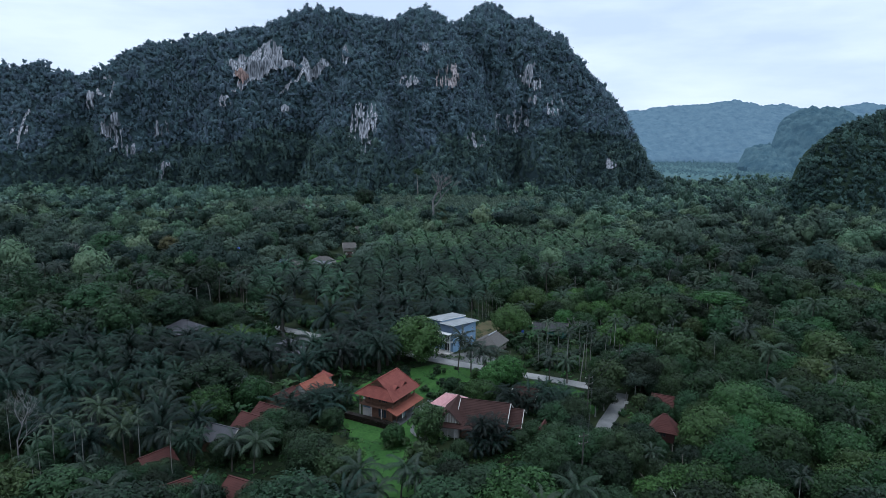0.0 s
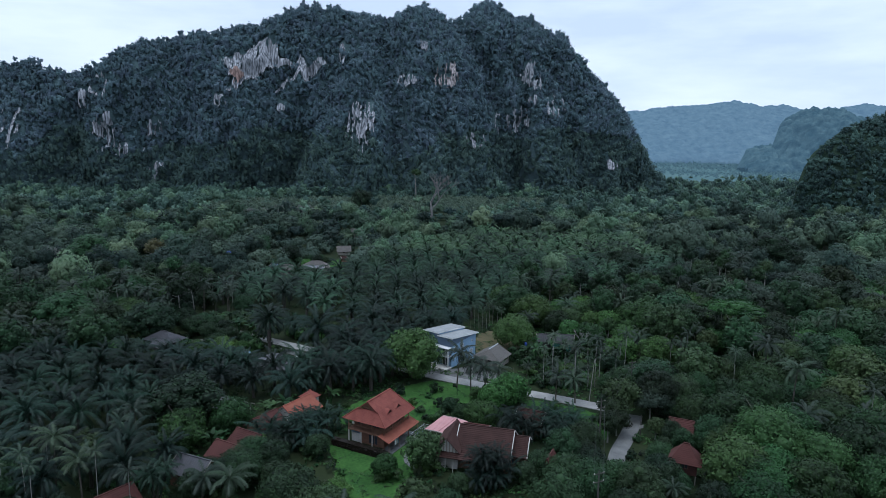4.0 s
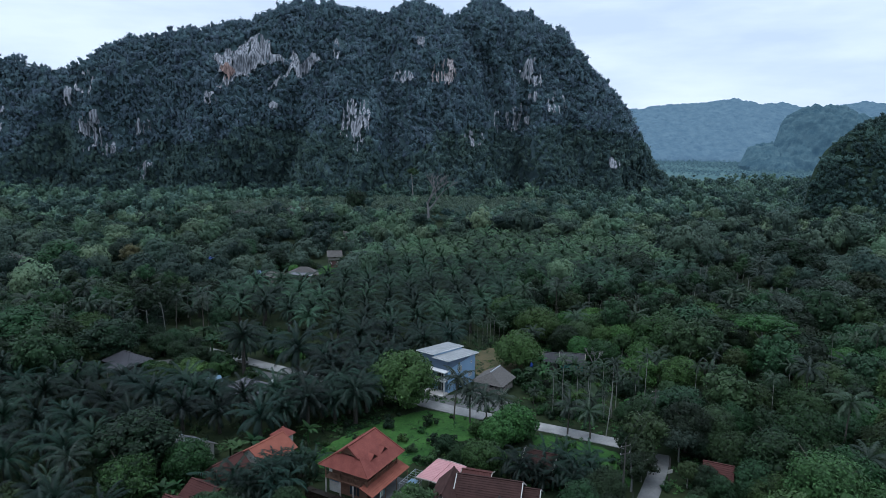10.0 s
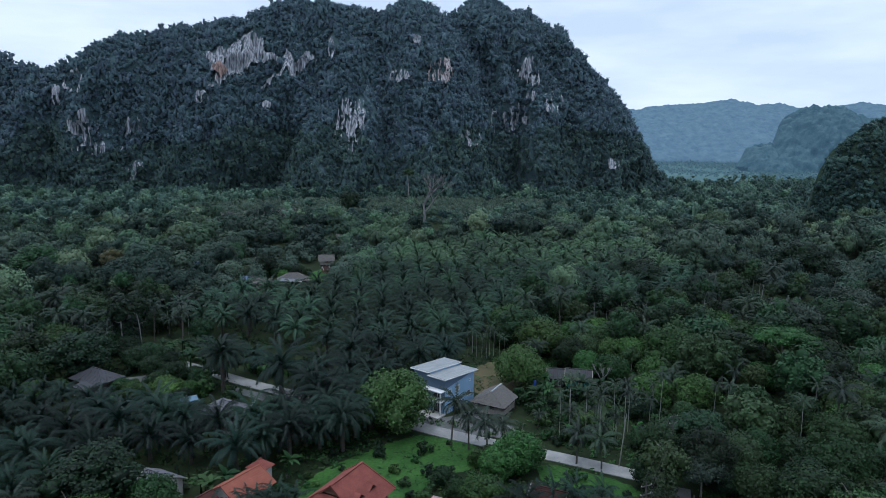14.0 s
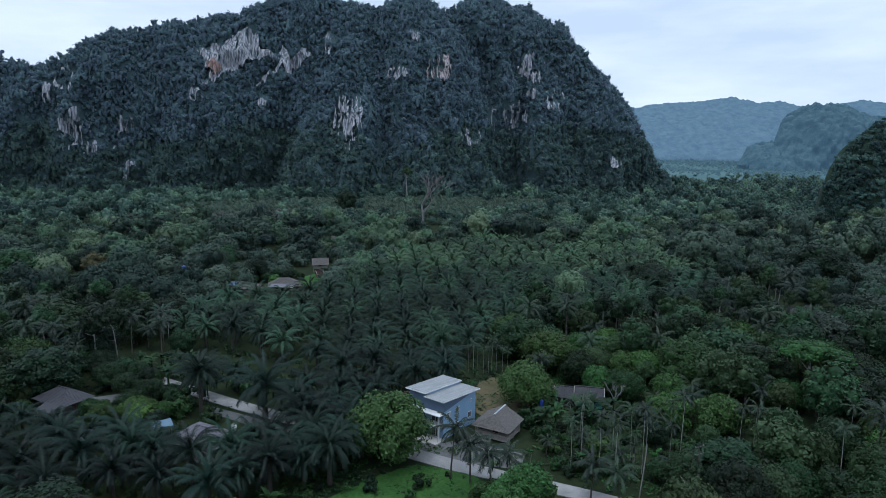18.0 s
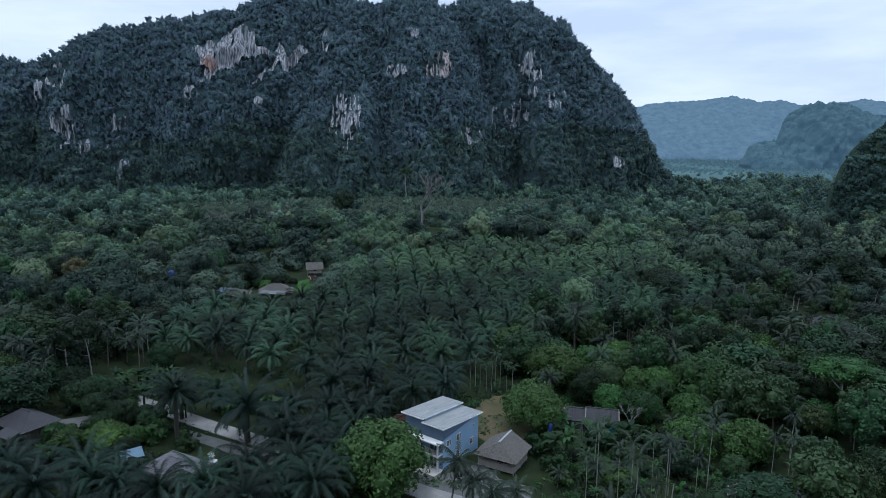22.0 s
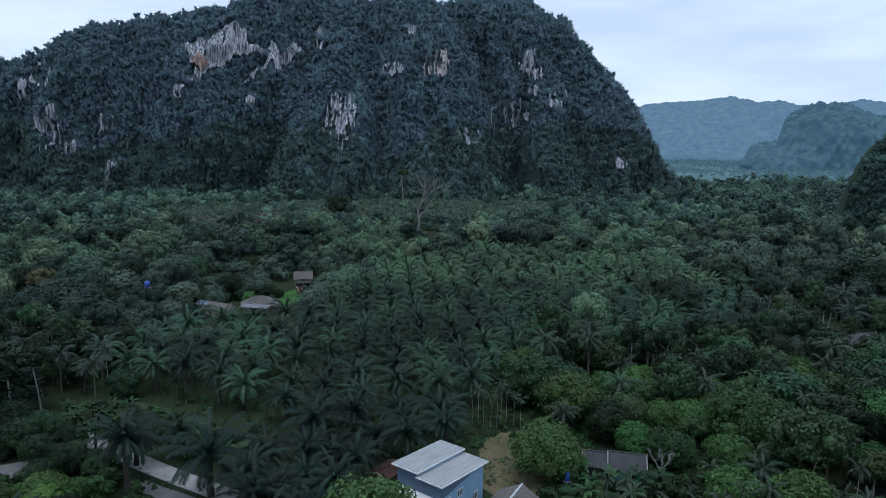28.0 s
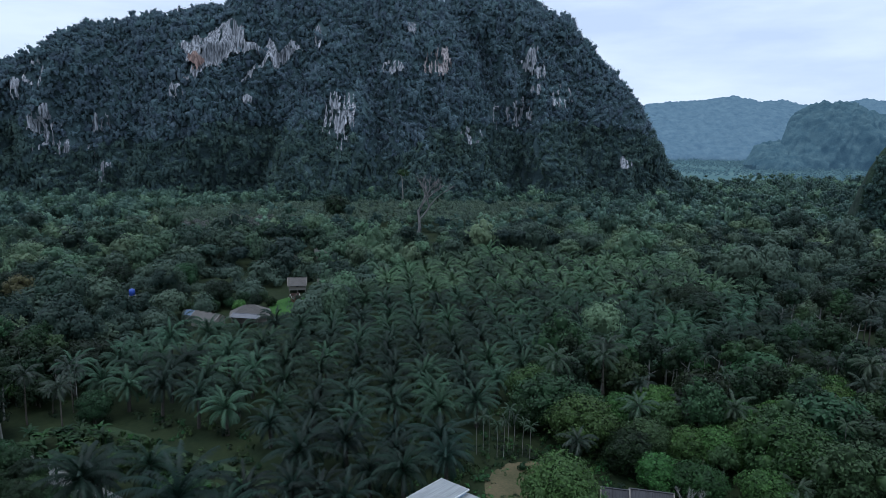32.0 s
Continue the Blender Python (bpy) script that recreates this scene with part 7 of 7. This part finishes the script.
for i in range(34):
    x, y = prng.uniform(-44, -14), prng.uniform(-3.5, 3.5)
    y += 190.5 - 0.55 * (x + 28)
    if near_line(ROAD, [x], [y])[0] > 3.0:
        TAKEN.append((x, y, 0.8))
        put(BUSH[prng.choice((0, 1, 2))], x, y, prng.uniform(0.6, 1.5), prng.uniform(0, 360))
# shrubs behind the farmstead
for m, x, y, s in ((SHADE[2], -48.0, 290.0, 0.55), (SHADE[0], -44.0, 293.5, 0.5), (LYCHEE[0], -40.5, 291.5, 0.5), (SHADE[1], -36.0, 294.0, 0.5), (MANGO[1], -52.5, 293.0, 0.6), (SHADE[2], -56.0, 288.0, 0.6), (LYCHEE[1], -32.0, 297.5, 0.45), (SHADE[0], -41.0, 299.0, 0.55), (SHADE[2], -35.5, 302.5, 0.5), (MANGO[2], -46.5, 298.0, 0.55), (SHADE[1], -52.0, 300.0, 0.6)):
    stand([m], x, y, 2.6, s)
# low growth and young palms about the dark-roofed house
for x, y in ((-61, 166.5), (-54, 163.5), (-47, 161.5), (-39, 163.0), (-66, 169.5), (-33, 158.0)):
    stand([prng.choice(PALMS)], x, y, 2.4, prng.uniform(0.62, 0.75))
for i in range(80):
    x, y = prng.uniform(-68, -30), prng.uniform(161, 187)
    if near_line(ROAD, [x], [y])[0] < 3.0 or math.hypot(x + 59.4, (y - 178) * 0.8) < 5.5 or math.hypot(x + 27.6, y - 159.6) < 6.5 or math.hypot(x + 36.4, y - 165.2) < 2.5 or math.hypot(x + 53, y - 183) < 4.5:
        continue
    TAKEN.append((x, y, 0.8))
    put(BUSH[prng.choice((0, 1, 1, 2))], x, y, prng.uniform(0.7, 1.5), prng.uniform(0, 360))
for m, x, y, s in ((LYCHEE[0], -49.5, 171.4, 0.6), (LYCHEE[1], -53.6, 175.4, 0.5), (SHADE[2], -38.6, 168.2, 0.55), (MANGO[2], -65.6, 173.6, 0.6), (SHADE[2], -64.5, 183.0, 0.7)):
    stand([m], x, y, 2.5, s)
for m, x, y, s in ((SHADE[2], -47.6, 184.4, 0.5), (SHADE[0], -43.4, 181.8, 0.45), (SHADE[1], -39.4, 179.4, 0.4), (SHADE[2], -51.6, 187.6, 0.5), (BROAD[2], -36.2, 177.6, 0.5), (SHADE[0], -45.6, 186.2, 0.42), (MANGO[1], -41.0, 183.2, 0.5)):
    stand([m], x, y, 2.0, s)
# slender forest trees along the plantation's edges
for i in range(22):
    f = prng.random()
    stand([prng.choice(TALL)], 40 + 62 * f + prng.gauss(0, 2.5), 226 - 10 * math.sin(3.1 * f) + prng.gauss(0, 4), 1.6, prng.uniform(0.75, 1.05))
for i in range(26):
    stand([prng.choice(TALL)], prng.uniform(-104, -60), prng.uniform(194, 246), 1.6, prng.uniform(0.75, 1.1))
for i in range(14):
    stand([prng.choice(TALL)], prng.uniform(108, 165), prng.uniform(200, 262), 1.6, prng.uniform(0.8, 1.1))
# dark orchard trees and palms along the far part of the road
for m, x, y, r, s in ((SHADE[2], -68.3, 197.0, 4, 0.85), (SHADE[0], -60.5, 196.6, 3, 0.8), (SHADE[2], -54.5, 193.2, 3, 0.8), (SHADE[0], -66.5, 201.5, 3, 0.85), (SHADE[2], -47.4, 188.2, 3, 0.7), (SHADE[0], -50.6, 184.6, 4, 0.68), (SHADE[2], -44.1, 181.4, 4, 0.70), (SHADE[0], -57.5, 190.9, 4, 0.7), (SHADE[2], -51.0, 191.6, 4, 0.75), (MANGO[1], -46.4, 177.4, 3, 0.7), (LYCHEE[0], -43.6, 172.4, 3, 0.72), (BROAD[0], -63.0, 200.0, 3, 0.8), (LYCHEE[1], -70, 173.0, 3, 0.6), (SHADE[1], -84, 180, 4, 0.8)):
    stand([m], x, y, r, s)
for x, y in ((-11.2, 163.2), (-5.6, 160.2), (-11.6, 150.0), (-5.0, 148.0), (-0.4, 156.0), (-13.6, 144.8), (-17.6, 153.2), (-6.6, 152.4), (-8.6, 164.2), (-2.9, 161.4), (1.3, 175.0), (-6.3, 179.5), (-12.0, 175.5), (-8.9, 147.8), (-15.6, 156.6), (-3.2, 153.0), (-17.9, 148.0), (-21.4, 141.0), (-8.6, 155.6), (-1.0, 168.4)):
    stand([prng.choice(PALMS)], x, y, 3.0, prng.uniform(0.9, 1.1))
for x, y in ((-41.6, 101.7), (-51.2, 101.2), (-53.8, 99.6), (-55.4, 103.0), (-48.8, 98.4)):
    stand([ARECA[1]], x, y, 0.6, prng.uniform(0.85, 1.0))
stand([ARECA[1]], -34.4, 96.0, 0.6, 1.0, lean=-6)
for i in range(26):
    x, y = -49 + prng.uniform(-6, 8), 201 + prng.uniform(-3.5, 3.5)
    stand([prng.choice(BANANA)], x, y, 0.6, prng.uniform(0.7, 1.0))
for i in range(40):
    f = prng.random()
    x, y = -46 + 36 * f + prng.gauss(0, 1.2), 206 - 18 * f + prng.gauss(0, 1.6)
    TAKEN.append((x, y, 0.8))
    put(BUSH[prng.choice((0, 1, 1, 2))], x, y, prng.uniform(0.4, 0.9), prng.uniform(0, 360))

FAR_PALMS = []


def spot(models, x, y, r, size, tall, lean):
    """The nearer palms are things; those past 282 m are kept for one joined plantation."""
    if y > 282:
        TAKEN.append((x, y, r))
        FAR_PALMS.append((x, y, size))
    else:
        stand(models, x, y, r, size, tall, lean)


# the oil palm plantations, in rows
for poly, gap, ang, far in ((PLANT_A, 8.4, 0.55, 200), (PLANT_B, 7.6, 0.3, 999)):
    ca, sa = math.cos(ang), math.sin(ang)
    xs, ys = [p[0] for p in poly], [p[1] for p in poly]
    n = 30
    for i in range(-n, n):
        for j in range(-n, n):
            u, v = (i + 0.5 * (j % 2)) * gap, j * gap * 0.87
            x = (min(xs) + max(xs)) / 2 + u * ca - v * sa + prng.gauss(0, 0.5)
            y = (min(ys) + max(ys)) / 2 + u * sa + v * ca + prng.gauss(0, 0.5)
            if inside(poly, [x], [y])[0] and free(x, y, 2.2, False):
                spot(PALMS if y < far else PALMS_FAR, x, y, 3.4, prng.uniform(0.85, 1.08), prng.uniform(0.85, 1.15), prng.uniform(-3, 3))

pts = np.array(FAR_PALMS)
lo = [palm_crown_np(341 + i, 26, 5.7, 11, 1.0, high=1.5, lowest=0.1, arch=1.4, hang=0.7) for i in range(3)]
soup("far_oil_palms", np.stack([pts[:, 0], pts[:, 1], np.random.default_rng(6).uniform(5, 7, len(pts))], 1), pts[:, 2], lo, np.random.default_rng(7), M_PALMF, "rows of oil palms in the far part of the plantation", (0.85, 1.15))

# mixed gardens and orchards round the houses
count = 0
for i in range(16000):
    y = prng.uniform(64, 232)
    half = 0.74 * y + 10
    x = prng.uniform(-half, half)
    if inside(PLANT_A, [x], [y])[0] or inside(PLANT_B, [x], [y])[0]:
        continue
    if inside(CORE, [x], [y])[0]:
        continue
    k = prng.random()
    right = x > 40
    tree = BROAD if y < 140 else BROADF
    if right:
        kinds = ((0.38, tree, 3.7, 0.8, 1.3), (0.58, VINE, 5.0, 0.65, 1.0), (0.65, OLIVE, 3.0, 0.8, 1.2), (0.84, LYCHEE, 3.5, 0.8, 1.15), (0.89, COCOS, 2.2, 0.8, 1.1), (0.92, ARECA, 1.1, 0.85, 1.1), (0.94, SILVER, 4.5, 0.6, 0.9), (1.0, SHADE, 4.6, 0.75, 1.1))
    else:
        kinds = ((0.46, tree, 3.7, 0.7, 1.1), (0.52, VINE, 5.0, 0.6, 0.9), (0.60, OLIVE, 3.0, 0.7, 1.0), (0.70, MANGO, 3.5, 0.7, 1.0), (0.80, COCOS, 2.2, 0.8, 1.1), (0.84, ARECA, 1.1, 0.85, 1.1), (0.92, SHADE, 4.6, 0.7, 1.0), (1.0, PALMS, 3.4, 0.8, 1.0))
    _, models, r, lo, hi = next(q for q in kinds if k <= q[0])
    s = prng.uniform(lo, hi)
    if free(x, y, r * s):
        stand(models, x, y, r * s, s)
        count += 1
    if count > 520:
        break

# woods farther off, and undergrowth
rng = np.random.default_rng(77)
WOOD_CROWNS = [unit_tree(400 + i, 8, rz, 26, 0.14, 2, 5, core=0.58) for i, rz in enumerate((0.8, 0.95, 0.7, 1.1, 0.8))]
WOOD_BIG = [unit_tree(410 + i, 13, rz, 30, 0.115, 2, 5, core=0.58, size=(0.28, 0.46)) for i, rz in enumerate((0.75, 0.9, 0.65, 1.0))]
WOOD_NEAR = [unit_tree(420 + i, 15, rz, 60, 0.10, 2, 5, core=0.5, size=(0.28, 0.48), low=-0.5) for i, rz in enumerate((0.8, 0.95, 0.7, 1.05, 0.85))]
YOUNG = [(-128, 448), (-60, 436), (-34, 452), (-20, 470), (60, 468), (150, 520), (150, 585), (20, 600), (-95, 575), (-150, 520)]
g = 7.6
gx, gy = np.meshgrid(np.arange(-640, 720, g), np.arange(225, 900, g))
x, y = (gx + rng.uniform(-0.48, 0.48, gx.shape) * g).ravel(), (gy + rng.uniform(-0.48, 0.48, gy.shape) * g).ravel()
foot = KARST.lines(x)[0]
ok = (np.abs(x - 0.03 * y) < 0.70 * y + 25) & ((y < foot + 12) | (x > 335)) & ~inside(PLANT_A, x, y) & ~inside(FAR_LAWN, x, y)
ok &= ~((x > 280) & (x < 530) & (y > 415) & (y < 480))
ok &= ~inside(YOUNG, x, y) | (rng.uniform(size=len(x)) < 0.035)
for cx, cy, cr in ((-35, 280, 15), (-46, 276, 8), (-27, 320, 9), (-25, 303, 9), (129.6, 232.6, 7), (-75.8, 297, 5), (-26, 381, 4), (-38, 377, 4), (19.5, 384, 4)):
    ok &= np.hypot(x - cx, (y - cy) * np.where(y < cy, 0.42, 1)) > cr
near = np.array([t for t in TAKEN if t[1] > 205])
ok &= np.hypot(x - 20.5, (y - 440) * np.where(y < 440, 0.4, 1)) > 9
for tx, ty, tr in near:
    ok &= np.hypot(x - tx, y - ty) > tr * 0.9 + 2.6
x, y = x[ok], y[ok]
tall = vnoise(x / 38, y / 55, 3)
hgt = 4.5 + 8.0 * tall ** 1.5 + np.clip(rng.normal(0, 2.8, len(x)), -4, 6) + np.where(rng.uniform(size=len(x)) < 0.12, 5.0, 0)
size = np.clip(2.4 + 2.4 * tall + rng.gamma(1.6, 0.9, len(x)), 2.0, 8.5)
kind = vnoise(x / 60, y / 60, 8) + rng.normal(0, 0.16, len(x))
kind = np.where((x < -35) & (y < 420), kind - 0.18, kind) - np.where(y > 560, 0.2, 0)
size = np.where(y > 420, np.clip(size, 2, 4.8), size)
# FAR_CROWNS get the leaf colours that have haze mixed in.
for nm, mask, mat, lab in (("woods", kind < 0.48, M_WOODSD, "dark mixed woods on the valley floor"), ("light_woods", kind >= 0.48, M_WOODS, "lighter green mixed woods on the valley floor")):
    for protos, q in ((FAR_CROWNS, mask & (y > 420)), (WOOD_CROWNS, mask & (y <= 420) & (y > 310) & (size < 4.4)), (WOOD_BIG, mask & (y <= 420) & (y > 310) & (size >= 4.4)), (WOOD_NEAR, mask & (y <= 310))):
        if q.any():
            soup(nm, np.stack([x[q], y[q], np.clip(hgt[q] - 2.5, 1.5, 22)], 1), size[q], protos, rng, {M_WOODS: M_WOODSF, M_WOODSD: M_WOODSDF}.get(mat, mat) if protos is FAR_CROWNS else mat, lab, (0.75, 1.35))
# an even plantation at the mountain's foot, with leafless rows along its near edge
rng = np.random.default_rng(91)
gx, gy = np.meshgrid(np.arange(-155, 155, 4.2), np.arange(434, 604, 4.6))
x, y = (gx + rng.uniform(-1.3, 1.3, gx.shape)).ravel(), (gy + rng.uniform(-1.3, 1.3, gy.shape)).ravel()
ok = inside(YOUNG, x, y) & (np.hypot(x + 30, y - 500) > 6)
x, y = x[ok], y[ok]
grey = (vnoise(x / 16, y / 10, 14) > 0.42) & inside([(-114, 444), (-52, 436), (-44, 482), (-76, 492), (-116, 488)], x, y)
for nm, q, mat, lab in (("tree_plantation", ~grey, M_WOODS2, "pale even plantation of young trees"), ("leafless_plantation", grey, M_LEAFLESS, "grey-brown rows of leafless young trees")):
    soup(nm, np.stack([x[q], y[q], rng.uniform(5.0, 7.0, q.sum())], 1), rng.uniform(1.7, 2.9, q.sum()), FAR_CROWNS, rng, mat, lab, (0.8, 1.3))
# the plain beyond, seen between the hills
gx, gy = np.meshgrid(np.arange(330, 1500, 20.0), np.arange(900, 2700, 30.0))
x, y = (gx + rng.uniform(-7, 7, gx.shape)).ravel(), (gy + rng.uniform(-11, 11, gy.shape)).ravel()
ok = (x < 0.85 * y) & (x > 0.25 * y) & (vnoise(x / 120, y / 160, 4) > 0.25)
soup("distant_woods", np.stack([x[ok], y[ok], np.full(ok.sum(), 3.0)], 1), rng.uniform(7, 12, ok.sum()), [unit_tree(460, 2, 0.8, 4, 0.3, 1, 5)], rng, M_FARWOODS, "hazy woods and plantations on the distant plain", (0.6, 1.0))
BUSHES = [unit_tree(430 + i, 2, 0.8, 14, 0.22, 1, 5, jitter=0.5) for i in range(4)]
x, y = rng.uniform(-190, 190, 5200), rng.uniform(60, 250, 5200)
ok = (np.abs(x) < 0.74 * y + 10) & (near_line(ROAD, x, y) > 3.2) & (near_line(LANE, x, y) > 3.0)
for poly in (LAWN, LAWN_R, LAWN_F, CLEARING, GRASS_L):
    ok &= ~inside(poly, x, y)
for cx, cy, cr in CLEAR:
    ok &= np.hypot(x - cx, y - cy) > cr * 0.9
x, y = x[ok], y[ok]
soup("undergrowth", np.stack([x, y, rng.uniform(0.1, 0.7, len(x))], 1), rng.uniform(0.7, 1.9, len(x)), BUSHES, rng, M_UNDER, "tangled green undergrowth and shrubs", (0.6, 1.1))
# uneven tufts on the lawns and the clearing
x, y = rng.uniform(-14, 46, 5200), rng.uniform(90, 196, 5200)
ok = np.zeros(len(x), bool)
for poly in (LAWN, LAWN_R, LAWN_F, CLEARING):
    ok |= inside(poly, x, y)
ok &= (near_line(ROAD, x, y) > 2.4) & (vnoise(x / 5, y / 5, 19) > 0.35) & (np.hypot(x + 2, y - 124) > 9)
x, y = x[ok], y[ok]
soup("grass_tufts", np.stack([x, y, np.full(len(x), 0.02)], 1), rng.uniform(0.25, 0.75, len(x)), [unit_tree(480 + i, 2, 0.5, 12, 0.3, 1, 5, jitter=0.6) for i in range(3)], rng, M_WEED, "uneven tufts of grass and clover on the lawns", (0.3, 0.7))

# low weeds between the houses
x, y = rng.uniform(-46, 62, 5200), rng.uniform(86, 206, 5200)
ok = inside(CORE, x, y) & (near_line(ROAD, x, y) > 2.4) & (near_line(LANE, x, y) > 2.2) & ((vnoise(x / 4, y / 4, 12) > 0.3))
for poly in (LAWN, LAWN_R, LAWN_F, CLEARING):
    ok &= ~inside(poly, x, y)
for cx, cy, cr in CLEAR:
    ok &= np.hypot(x - cx, y - cy) > cr * 0.85
x, y = x[ok], y[ok]
soup("weeds", np.stack([x, y, rng.uniform(0.0, 0.25, len(x))], 1), rng.uniform(0.5, 1.3, len(x)), [unit_tree(470 + i, 2, 0.7, 14, 0.24, 1, 5, jitter=0.6) for i in range(3)], rng, M_WEED, "low green weeds and garden plants", (0.4, 0.9))
